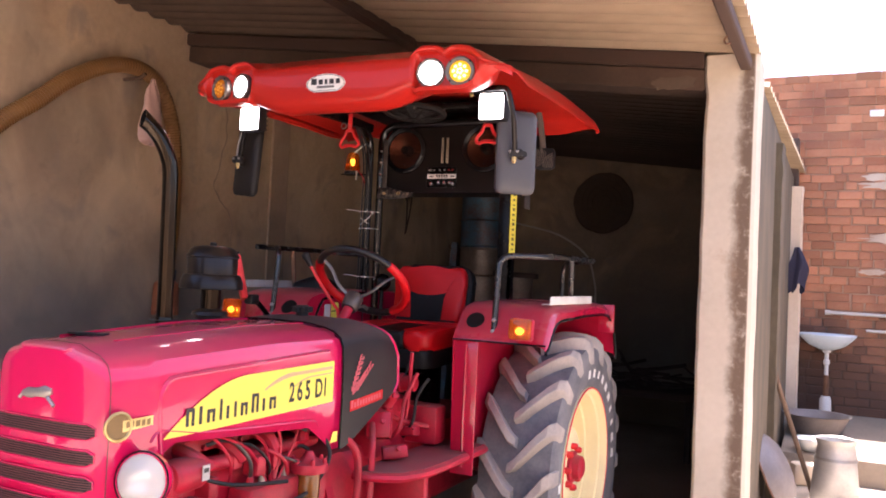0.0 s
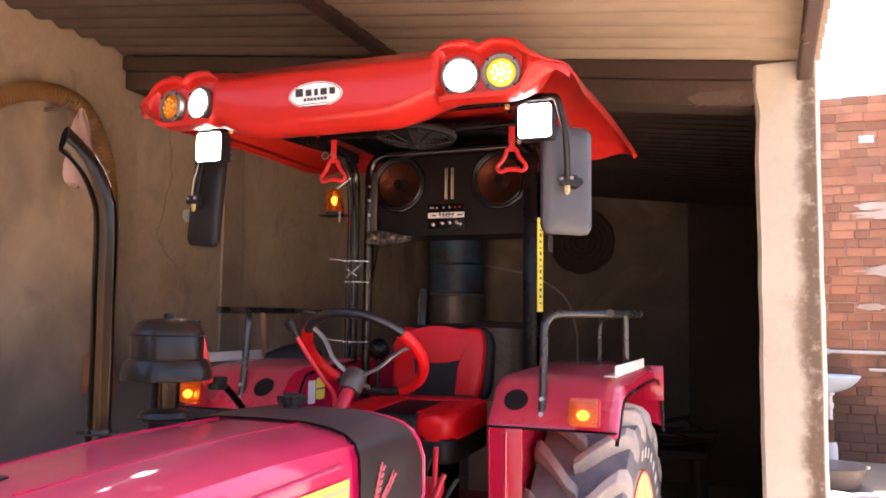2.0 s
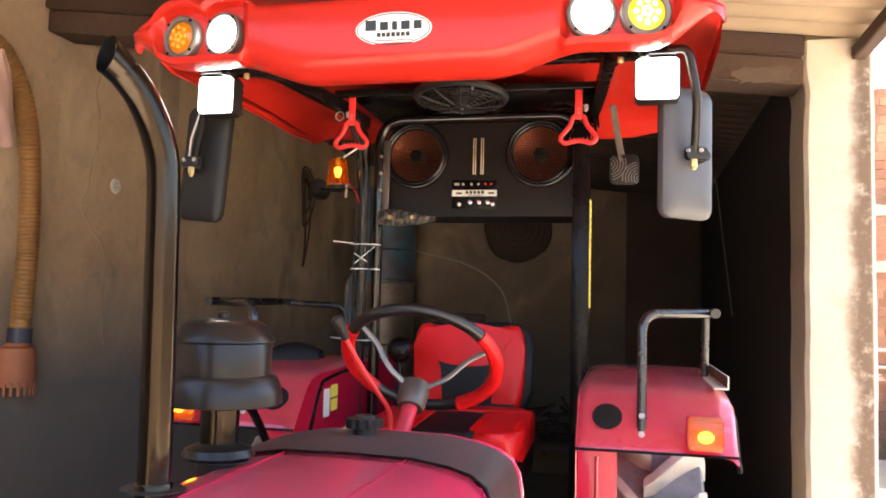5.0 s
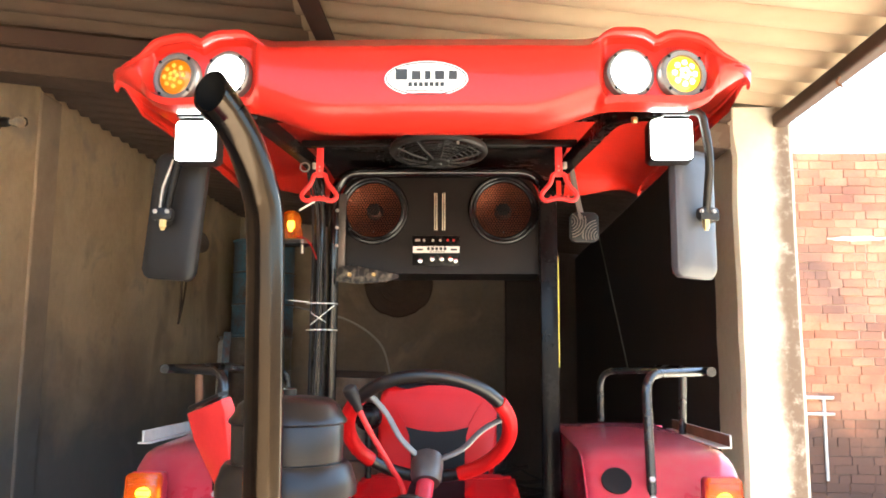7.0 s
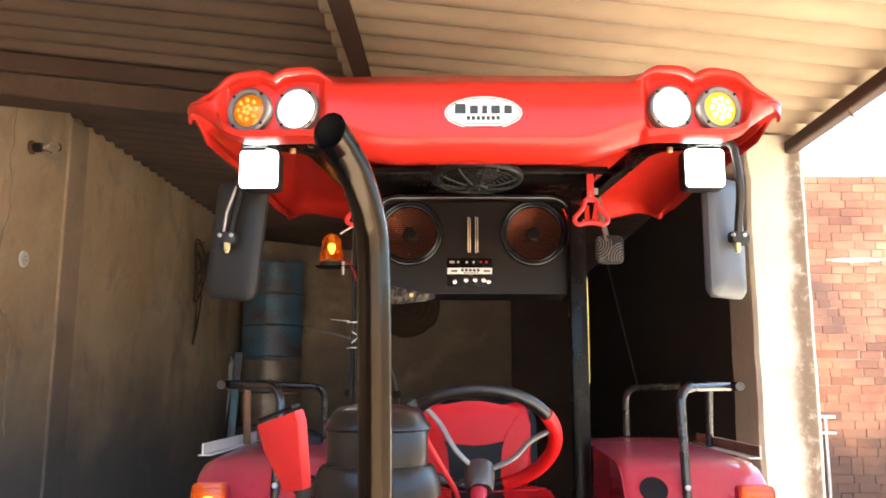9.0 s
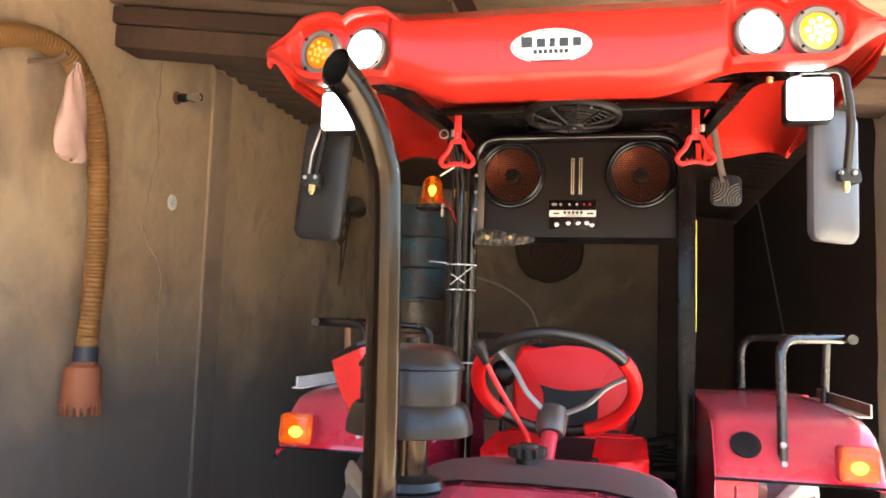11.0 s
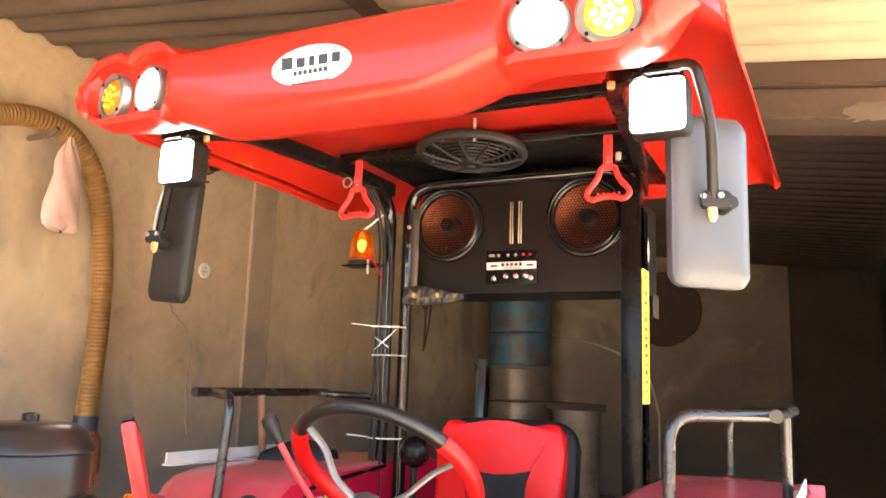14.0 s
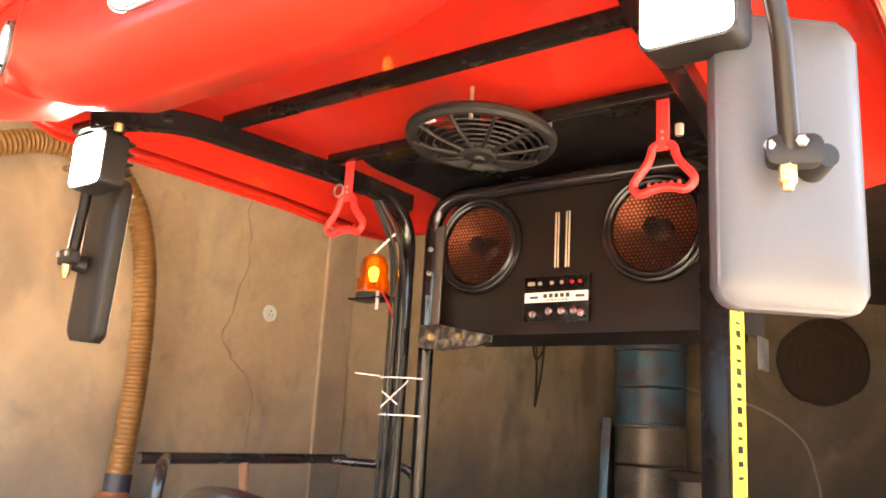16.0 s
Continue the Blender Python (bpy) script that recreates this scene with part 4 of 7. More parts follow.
for k in range(28):
    c = side * math.cos(2 * math.pi * k / 28) + up * math.sin(2 * math.pi * k / 28)
    # the mouth is cut level, and faces forward and up
    cut = Vector((-0.42, -0.88, 0.2)).normalized()
    long = (d * 0.036 - c * 0.025).dot(cut) / d.dot(cut)
    r0.append(a + c * 0.025)
    r1.append(a + d * long + c * 0.027)
    r2.append(a + d * long + c * 0.023)
    r3.append(a - d * 0.02 + c * 0.02)
skin([r0, r1, r2], bm, closed=True)
part("stack_mouth", bm, DARK_CHROME, stack, smooth=60)
part("stack_liner", skin([[p - d * 0.0008 for p in r2], r3], closed=True), SOOT_BLACK, stack, "sooty inside of the mouth")
part("stack_base", lathe([(0.0275, 0), (0.0275, 0.022), (0.0255, 0.025)], pose(-0.172, 2.0, 1.315), 24), DARK_CHROME, stack)
part("bonnet_hole", prism(oval(0.1, 0.085), 0.0015, pose(-0.172, 2.0, bonnet_top(2.0) + 0.0008)), INK, bonnet, smooth=0)
part("bonnet_hole", prism(oval(0.11, 0.085), 0.0015, pose(-0.19, 2.23, bonnet_top(2.23) + 0.0005)), INK, bonnet, smooth=0)
m = pose(-0.194, 2.237, 0)
cleaner = part("air_cleaner", lathe([(0.086, 1.475), (0.087, 1.54), (0.084, 1.545), (0.07, 1.545)], m, 40), AIR_BLACK, tractor, "weathered black air-cleaner bowl on a stub pipe")
part("cleaner_cap", lathe([(0.088, 1.538), (0.092, 1.541), (0.091, 1.546), (0.085, 1.553), (0.078, 1.568), (0.066, 1.577), (0.04, 1.581), (0, 1.582)], m, 40), AIR_BLACK, cleaner)
part("cleaner_skirt", lathe([(0.084, 1.482), (0.094, 1.481), (0.1, 1.474), (0.108, 1.45), (0.109, 1.432), (0.105, 1.43), (0.098, 1.452), (0.07, 1.462)], m, 40), AIR_BLACK, cleaner)
part("cleaner_pipe", lathe([(0.034, 1.29), (0.034, 1.46)], m, 28), DARK_CHROME, cleaner)
part("cleaner_collar", lathe([(0.034, 1.362), (0.058, 1.352), (0.064, 1.34), (0.04, 1.342), (0.038, 1.3)], m @ pose(0, 0, 0, 0, 0, 0), 28), AIR_BLACK, cleaner)
part("cleaner_nut", lathe([(0.012, 1.58), (0.012, 1.591), (0.009, 1.593), (0, 1.594)], m, 12), AIR_BLACK, cleaner)

# -- canopy
def smoothstep(a, b, x):
    t = min(max((x - a) / (b - a), 0), 1)
    return t * t * (3 - 2 * t)


def canopy_column(X):
    a = abs(X)
    side = max(0, (a - 0.46) / 0.254) ** 2
    fy = 2.592 + 0.06 * a * a + 0.085 - math.sqrt(max(0, 0.007225 - max(0, a - 0.627) ** 2))
    pod = 0.03 * max(math.exp(-((a - 0.425) / 0.062) ** 4), math.exp(-((a - 0.552) / 0.062) ** 4))
    inside = smoothstep(0.362, 0.378, a) * (1 - smoothstep(0.6, 0.625, a))
    rec = 0.026 * inside  # the lamps sit in a pocket under the brow
    lip = 2.128 + 0.055 * smoothstep(0.2, 0.42, a) + 0.075 * smoothstep(0.55, 0.714, a)
    T = 2.347 - 0.085 * side
    rear = 2.347 - 0.085 * side ** 3  # flatter behind, with a steep flank
    edge = 2.311 - 0.045 * side + pod
    mid = (lip + edge) / 2 + 0.005
    flat = max(0, 1 - side)
    cut = 0.09 - math.sqrt(max(0, 0.0081 - max(0, a - 0.622) ** 2))  # the rear corners are rounded
    deep = 1 - smoothstep(0.6, 0.714, a)
    low = lip + (0.035 * deep + 0.004) * (1 - inside) + 0.008 * inside
    return [
        (X, fy + 0.02 + 0.15 * deep, lip + 0.012 + 0.02 * deep), (X, fy + 0.012 + 0.07 * deep, lip + 0.003), (X, fy + 0.008 + 0.035 * deep, lip - 0.006 * inside), (X, fy + 0.004 + 0.012 * deep * (1 - inside), lip + 0.012 - 0.014 * inside),
        (X, fy + 0.002, low), (X, fy + 0.001 + rec, low + 0.006), (X, fy + rec, mid), (X, fy + 0.003 + rec, edge - 0.024), (X, fy + 0.006, edge - 0.012), (X, fy + 0.035, edge),
        (X, fy + 0.09, max(edge, T) + 0.3 * pod), (X, 2.86, 0.7 * T + 0.3 * rear + 0.45 * pod), (X, 3.1, 0.3 * T + 0.7 * rear + 0.008), (X, 3.45, rear + 0.01), (X, 3.75 - cut * 0.5, rear + 0.004), (X, 3.92 - cut, rear - 0.012 * flat), (X, 3.96 - cut, rear - 0.03 * flat - 0.01), (X, 3.972 - cut, rear - 0.07 * flat - 0.02)]


xs = [0.712 * math.sin(math.pi * (i / 240 - 0.5)) for i in range(241)]
cols = [canopy_column(X) for X in xs]
for s, at in ((-1, 0), (1, len(cols))):
    ref = canopy_column(s * 0.712)
    cols.insert(at, [(s * (0.712 + 0.006 * smoothstep(2.72, 2.9, y)), y + 0.002, z - 0.028 * smoothstep(2.7, 2.9, y) * (1 - smoothstep(3.78, 3.88, y))) for j, (x, y, z) in enumerate(ref)])
canopy = part("canopy", skin(cols), CANOPY_RED, tractor, "glossy red fibreglass canopy with lamp pods", smooth=60)
mod = canopy.modifiers.new("shell", "SOLIDIFY")
mod.thickness, mod.offset = 0.007, 0
# rolled lip along each side and a raised brow over each pair of lamps
for s in (1, -1):
    col = cols[-1] if s > 0 else cols[0]
    edge_line = [Vector(p) + Vector((-s * 0.004, 0, -0.002)) for p in col[9:]]
    part("rolled_lip", tube(edge_line, [0.001, 0.0035] + [0.0055] * (len(edge_line) - 2), 10), CANOPY_RED, canopy)
    brow = []
    for i in range(40):
        X = s * (0.352 + 0.325 * i / 39)
        p = canopy_column(X)[8]
        brow.append((p[0], p[1] - 0.002, p[2] + 0.004))
    part("lamp_brow", tube(brow, [0.002 + 0.009 * min(1, i / 6, (39 - i) / 10) for i in range(40)], 10), CANOPY_RED, canopy)
# maker's oval plate: white ground, dark bars
m = facing(0, 2.589, 2.225, 0, 4)
plate = part("oval_plate", prism(oval(0.176, 0.076, 40), 0.002, m), WHITE, canopy, "white oval plate with dark lettering bars", smooth=0)
part("plate_ring", tube([m @ Vector((x, y, 0.0022)) for x, y in oval(0.168, 0.069, 40)], 0.0012, 5, closed=True), INK, plate)
bm = bmesh.new()
x = -0.065
for w, h in ((0.03, 0.027), (0.024, 0.022), (0.017, 0.022), (0.025, 0.022), (0.023, 0.022)):
    box((x, -0.002, 0.0022), (x + w - 0.005, h * 0.86 - 0.002, 0.003), 0, bm)
    x += w + 0.004
for k in range(7):
    box((-0.038 + 0.0112 * k, -0.0165, 0.0022), (-0.0295 + 0.0112 * k, -0.0075, 0.003), 0, bm)
box((-0.045, -0.026, 0.0022), (0.045, -0.024, 0.0028), 0, bm)
turned(m, bm)
part("plate_lettering", bm, INK, plate, smooth=0)

# round lamps in the pods: amber outside, white inside
for s in (1, -1):
    for X, mat, rim, lens_r, label in ((0.546, YELLOW_DIM if s > 0 else DEEP_AMBER, BEZEL, 0.039, "round amber lamp in a steel bezel, lit"), (0.432, LIT_WHITE, BEZEL, 0.043, "round white lamp in a steel bezel, lit")):
        y = 2.592 + 0.06 * X * X + 0.014
        m = facing(s * X, y + 0.003, 2.245, 14 * s, 0)
        lamp = part("round_lamp", lathe([(0.054, -0.03), (0.054, 0.006), (0.05, 0.009), (lens_r + 0.002, 0.008), (lens_r, 0.002)], m, 40), rim, canopy, label)
        part("lamp_lens", lathe([(lens_r, 0.003), (lens_r * 0.8, 0.008), (lens_r * 0.4, 0.011), (0, 0.012)], m, 40, caps=False), mat, lamp)
        if X > 0.5:
            for k in range(13):
                a, r = (2 * math.pi * k / 8, 0.023) if k < 8 else (2 * math.pi * k / 5, 0.009)
                bm = lathe([(0.0072 if s > 0 else 0.0055, 0.009), (0.005, 0.0125), (0, 0.013)], m @ Matrix.Translation((r * math.cos(a), r * math.sin(a), 0)), 8)
                part("diode", bm, LIT_YELLOW if s > 0 else LIT_AMBER_LOW, lamp)
        for k in range(4):
            a = math.pi / 2 * k + 0.8
            part("bezel_screw", lathe([(0.0035, 0.008), (0.0035, 0.011), (0, 0.0115)], m @ Matrix.Translation((0.05 * math.cos(a), 0.05 * math.sin(a), 0)), 8), BLACK, lamp)

# -- roof frame of black tube
frame_tubes = part("post", tube(rounded([(-0.408, 3.615, 0.8), (-0.408, 3.615, 2.19), (-0.405, 3.53, 2.255), (-0.41, 3.45, 2.262)], 0.08, 8), 0.02, 16), RING_BLACK, tractor, "black tube canopy post with taped wiring")
part("post", box((0.326, 3.6, 0.8), (0.382, 3.645, 2.235), 0.005), BLACK, tractor, "black box-section canopy post")
for s in (1, -1):
    rail_line = [(s * (0.385 if s > 0 else 0.4), 3.6, 2.252), (s * 0.415, 3.4, 2.262), (s * 0.462, 2.98, 2.262), (s * 0.5, 2.88, 2.242), (s * 0.56, 2.85, 2.236)]
    part("roof_rail", bar(rounded(rail_line, 0.05, 4), 0.034, 0.04), BLACK, tractor, "black box-section roof rail")
    part("rail_gusset", prism([(0.0, 0.0), (0.0, -0.07), (0.012, -0.07), (0.1, -0.006), (0.1, 0.0)], 0.006, Matrix(((0, 0, s, s * 0.4 - 0.003 * s), (-1, 0, 0, 3.6), (0, 1, 0, 2.245), (0, 0, 0, 1)))), BLACK, tractor)
arch = rounded([(-0.366, 3.66, 0.85), (-0.366, 3.66, 2.275), (0.35, 3.66, 2.275), (0.35, 3.66, 0.85)], 0.1, 10)
part("rear_arch", tube(arch, 0.019, 16), RING_BLACK, tractor, "black tube arch round the loudspeaker board")
for y, z, half, deep in ((3.07, 2.29, 0.45, 0.017), (3.33, 2.286, 0.415, 0.011)):
    part("cross_bar", box((-half, y - deep, z - 0.011), (half, y + deep, z + 0.011), 0.004), BLACK, tractor)
for s in (1, -1):
    part("roof_stud", nut((s * 0.38, 3.36, 2.235), (0, 0, -1), 0.008, 0.02), STEEL, tractor)
    # bracket from the roof rail out to the work lamp and the mirror
    br = part("lamp_bracket", tube(rounded([(s * 0.46, 2.95, 2.255), (s * 0.53, 2.87, 2.24), (s * 0.62, 2.85, 2.232)], 0.03), 0.012, 12), BLACK, tractor)
    part("bracket_plate", box((s * 0.576 - 0.045, 2.84, 2.222), (s * 0.576 + 0.045, 2.9, 2.232), 0.003), BLACK, br)
    for dx in (-0.03, 0.02):
        part("bolt", nut((s * (0.52 + dx), 2.86, 2.222), (0, 0, -1), 0.008, 0.014), BRASS, br)
    if s < 0:
        part("ring_clip", tube([(s * 0.41 + 0.014 * math.cos(2 * math.pi * k / 16), 3.36, 2.222 + 0.014 * math.sin(2 * math.pi * k / 16)) for k in range(16)], 0.0025, 6, closed=True), STEEL, tractor)

# cables and ties down the left post
for k, (dx, dy) in enumerate(((0.018, -0.024), (0.0, -0.03), (-0.016, -0.025))):
    line = [(-0.42 + dx * 0.5, 3.5, 2.24), (-0.405 + dx, 3.6 + dy, 2.1), (-0.4 + dx * 1.3, 3.605 + dy, 1.8), (-0.405 + dx, 3.6 + dy, 1.45), (-0.4 + dx, 3.6 + dy, 1.2)]
    part("cable", tube(smooth_line(line, 6), 0.0045, 6), BLACK_PLASTIC, frame_tubes)
for z, tail in ((1.822, 1), (1.736, 0), (1.49, 1)):
    tie = rounded([(-0.438, 3.59, z - 0.002), (-0.43, 3.572, z), (-0.385, 3.572, z), (-0.345, 3.59, z), (-0.34, 3.62, z)], 0.012, 3)
    bm = tube(tie, 0.0019, 6)
    if tail:
        tube([(-0.43, 3.572, z + 0.003), (-0.49, 3.55, z + 0.008)], 0.0016, 6, bm)
    part("cable_tie", bm, WHITE, frame_tubes, "white cable tie")
bm = tube([(-0.42, 3.57, 1.79), (-0.37, 3.57, 1.76)], 0.0017, 6)
tube([(-0.42, 3.57, 1.752), (-0.345, 3.575, 1.815)], 0.0017, 6, bm)
part("cable_tie", bm, WHITE, frame_tubes)
bm = tube([(-0.465, 3.56, 2.125), (-0.395, 3.55, 2.165)], 0.003, 6)
part("cable_tie", bm, WHITE, frame_tubes)
# yellow warning strip on the right post
part("post_flange", box((0.377, 3.6, 1.25), (0.382, 3.69, 2.15), 0.001), BLACK, frame_tubes)
strip_ob = part("yellow_strip", box((0.383, 3.604, 1.62), (0.3855, 3.68, 1.98), 0), YELLOW, tractor, "yellow sticker strip with dark marks", smooth=0)
for k in range(14):
    z = 1.65 + 0.0235 * k
    h = 0.006 + 0.007 * ((k * 7) % 3) / 2
    part("strip_mark", box((0.3857, 3.628, z), (0.3862, 3.656, z + h), 0), INK, strip_ob, smooth=0)

# black sheet under the rear of the canopy
part("rear_black_sheet", skin([[(-0.4 + 0.08 * i, y, z - 0.0006 * (i - 5) ** 2) for i in range(11)] for y, z in ((3.42, 2.33), (3.46, 2.322), (3.7, 2.32), (3.94, 2.31))], thick=0.004), BLACK, canopy, "black sheet under the canopy", smooth=50)

# -- loudspeaker board
out = [(-0.345, 1.93), (0.328, 1.93), (0.328, 2.19)]
out += [(0.248 + 0.08 * math.cos(radians(a)), 2.19 + 0.08 * math.sin(radians(a))) for a in range(15, 91, 15)]
out += [(-0.265 + 0.08 * math.cos(radians(a)), 2.19 + 0.08 * math.sin(radians(a))) for a in range(90, 181, 15)]
bm = prism(out, 0.17, facing(0, 3.9, 0))
# front panel with two round holes for the cones
loops = [[Vector((x, 3.68, z)) for x, z in out]]
for X in (-0.233, 0.209):
    loops.append([Vector((X + 0.095 * math.cos(2 * math.pi * k / 40), 3.68, 2.147 + 0.095 * math.sin(2 * math.pi * k / 40))) for k in range(40)])
edges = []
for loop in loops:
    vs = [bm.verts.new(p) for p in loop]
    edges += [bm.edges.new((vs[k], vs[(k + 1) % len(vs)])) for k in range(len(vs))]
panel = [f for f in bmesh.ops.triangle_fill(bm, edges=edges, use_beauty=True)["geom"] if isinstance(f, bmesh.types.BMFace)]
back = bmesh.ops.extrude_face_region(bm, geom=panel)["geom"]
bmesh.ops.translate(bm, verts=[v for v in back if isinstance(v, bmesh.types.BMVert)], vec=(0, 0.052, 0))
bmesh.ops.recalc_face_normals(bm, faces=bm.faces[:])
board = part("speaker_board", bm, BOARD_BLACK, tractor, "black board with two round loudspeakers and an amplifier")
for X in (-0.233, 0.209):
    m = facing(X, 3.678, 2.147)
    ring = part("speaker_ring", lathe([(0.11, 0.0), (0.119, 0.002), (0.12, 0.009), (0.116, 0.016), (0.111, 0.0175), (0.107, 0.0155), (0.104, 0.0185), (0.1, 0.02), (0.095, 0.0175), (0.092, 0.006)], m, 48, caps=False), GLOSS_RING, board, "glossy black speaker ring")
    part("speaker_cone", lathe([(0.094, 0.008), (0.088, 0.004), (0.028, -0.036)], m, 40, caps=False), COPPER, ring, "coppery speaker cone")
    part("dust_cap", lathe([(0.03, -0.036), (0.025, -0.028), (0.014, -0.023), (0, -0.022)], m, 28, caps=False), DARK_COPPER, ring, "black dust cap")
    bm = bmesh.new()
    step = 0.0092
    for iy in range(-13, 14):
        for ix in range(-12, 13):
            cx, cy = (ix + (iy % 2) * 0.5) * step, iy * step * 0.866
            if cx * cx + cy * cy > 0.093 ** 2:
                continue
            z = 0.0165 - 0.1 * (cx * cx + cy * cy)
            hole = 0.43 if math.hypot(cx, cy) > 0.024 else 0.14
            o = [bm.verts.new(m @ Vector((cx + step * 0.577 * math.sin(math.pi / 3 * k), cy + step * 0.577 * math.cos(math.pi / 3 * k), z))) for k in range(6)]
            q = [bm.verts.new(m @ Vector((cx + step * hole * math.sin(math.pi / 3 * k), cy + step * hole * math.cos(math.pi / 3 * k), z))) for k in range(6)]
            for k in range(6):
                bm.faces.new((o[k], o[(k + 1) % 6], q[(k + 1) % 6], q[k]))
    part("speaker_grille", bm, BLACK, ring, "black perforated grille", smooth=0)
    part("speaker_screw", nut(m @ Vector((0.0, -0.075, 0.01)), (0, -1, 0), 0.003, 0.004), STEEL, ring)
for X in (-0.021, 0.006):
    bar = part("trim_bar", box((X - 0.005, 3.674, 2.078), (X + 0.005, 3.68, 2.205), 0.0015), BLACK, board, "upright black bar with gilt edges")
    for e in (-0.0035, 0.0035):
        part("gilt_edge", box((X + e - 0.0014, 3.671, 2.078), (X + e + 0.0014, 3.6745, 2.206), 0.0006), BAR_EDGE, bar)
amp = part("amplifier", box((-0.102, 3.672, 1.955), (0.062, 3.68, 2.06), 0.002), BLACK, board, "small amplifier plate with knobs")
bm = bmesh.new()
for lo, hi in (((-0.102, 1.955), (0.062, 1.9565)), ((-0.102, 2.0585), (0.062, 2.06)), ((-0.102, 1.955), (-0.1005, 2.06)), ((0.0605, 1.955), (0.062, 2.06))):
    box((lo[0], 3.6705, lo[1]), (hi[0], 3.6718, hi[1]), 0, bm)
part("plate_border", bm, BLACK_PLASTIC, amp, smooth=0)
label = part("white_label", box((-0.098, 3.6695, 2.0), (0.06, 3.6715, 2.022), 0), WHITE, amp, "white label with dark bars", smooth=0)
bm = bmesh.new()
for k in range(5):
    box((-0.05 + 0.014 * k, 3.669, 2.009), (-0.04 + 0.014 * k, 3.6694, 2.019), 0, bm)
for k in range(6):
    box((-0.04 + 0.009 * k, 3.669, 2.0025), (-0.034 + 0.009 * k, 3.6694, 2.006), 0, bm)
for x in (-0.085, 0.03):
    box((x, 3.669, 2.008), (x + 0.022, 3.6694, 2.014), 0, bm)
part("label_bars", bm, INK, label, smooth=0)
for k, x in enumerate((-0.072, -0.032, 0.0, 0.03, 0.047)):
    part("knob", lathe([(0.01, 0), (0.01, 0.006), (0.008, 0.012), (0, 0.013)], facing(x, 3.672, 1.978 - (0.006 if k in (0, 4) else 0)), 16), CHROME, amp, "small chrome knob")
for k, x in enumerate((-0.06, -0.03, -0.005, 0.02, 0.04)):
    part("indicator_dot", lathe([(0.0045, 0), (0.004, 0.004), (0, 0.005)], facing(x, 3.672, 2.043), 12), RED_LENS if k > 2 else STEEL, amp)
part("socket_slot", prism(rrect(0.018, 0.008, 0.003), 0.003, facing(-0.082, 3.672, 2.043)), STEEL, amp)
for X in (-0.352, 0.335):
    for z in (2.02, 2.08, 2.14):
        part("board_bolt", nut((X, 3.64, z), (0, -1, 0), 0.006, 0.008), STEEL, board)
part("perforated_strap", box((-0.352, 3.652, 1.95), (-0.325, 3.656, 2.2), 0.001), WORN_STEEL, board)
side = part("side_plate", box((0.352, 3.69, 1.935), (0.356, 3.93, 2.2), 0.001), BLACK_PLASTIC, board)
part("side_sticker", prism(oval(0.045, 0.075), 0.001, pose(0.3565, 3.8, 2.06, 90, 0, 90)), WHITE, side, "small white oval sticker", smooth=0)
part("side_tab", box((0.36, 3.85, 1.87), (0.363, 3.93, 1.94), 0.001), WORN_STEEL, board)
clamp = part("clamp_bracket", prism([(-0.345, 1.895), (-0.27, 1.886), (-0.245, 1.892), (-0.175, 1.896), (-0.14, 1.904), (-0.138, 1.918), (-0.2, 1.93), (-0.285, 1.948), (-0.34, 1.946)], 0.012, facing(0, 3.608, 0), bevel=0.003), GRIMY, tractor, "dirty steel clamp plate")
for x in (-0.3, -0.22):
    part("clamp_bolt", nut((x, 3.597, 1.917), (0, -1, 0), 0.008, 0.012), BRASS, clamp)

# -- small fan under the roof
m = pose(0, 3.32, 2.262, 176, 0, 0)
fan = part("roof_fan", tube([m @ Vector((0.135 * math.cos(2 * math.pi * k / 40), 0.135 * math.sin(2 * math.pi * k / 40), 0)) for k in range(40)], 0.013, 10, closed=True), BLACK_PLASTIC, tractor, "small black cabin fan under the canopy")
for r in (0.12, 0.105, 0.09, 0.075, 0.06, 0.045):
    z = 0.012 + (0.135 - r) * 0.2
    part("guard_ring", tube([m @ Vector((r * math.cos(2 * math.pi * k / 36), r * math.sin(2 * math.pi * k / 36), z)) for k in range(36)], 0.0018, 5, closed=True), BLACK_PLASTIC, fan)
for k in range(10):
    a = 2 * math.pi * k / 10 + 0.15
    part("guard_spoke", tube([m @ Vector((0.134 * math.cos(a), 0.134 * math.sin(a), 0.01)), m @ Vector((0.09 * math.cos(a), 0.09 * math.sin(a), 0.024)), m @ Vector((0.03 * math.cos(a), 0.03 * math.sin(a), 0.034))], 0.0035, 6), BLACK_PLASTIC, fan)
part("fan_hub", lathe([(0.036, 0.022), (0.036, 0.034), (0.03, 0.04), (0.012, 0.041), (0.01, 0.046), (0, 0.047)], m, 24), BLACK_PLASTIC, fan)
for k in range(5):
    a = 2 * math.pi * k / 5
    blade = [(0.03, -0.012), (0.118, -0.03), (0.125, 0.005), (0.11, 0.03), (0.03, 0.014)]
    part("fan_blade", prism(blade, 0.002, m @ pose(0, 0, 0.0, 0, 0, math.degrees(a)) @ pose(0, 0, 0, 18, 0, 0)), BLACK, fan)
for x, y in ((0.06, 0.12), (-0.125, -0.02), (0.13, -0.04)):
    part("fan_bolt", tube([(x, 3.32 - y, 2.25), (x, 3.32 - y, 2.31)], 0.004, 8), STEEL, fan)
part("fan_tab", box((-0.07, 3.2, 2.266), (-0.03, 3.215, 2.269), 0), WHITE, fan, smooth=0)

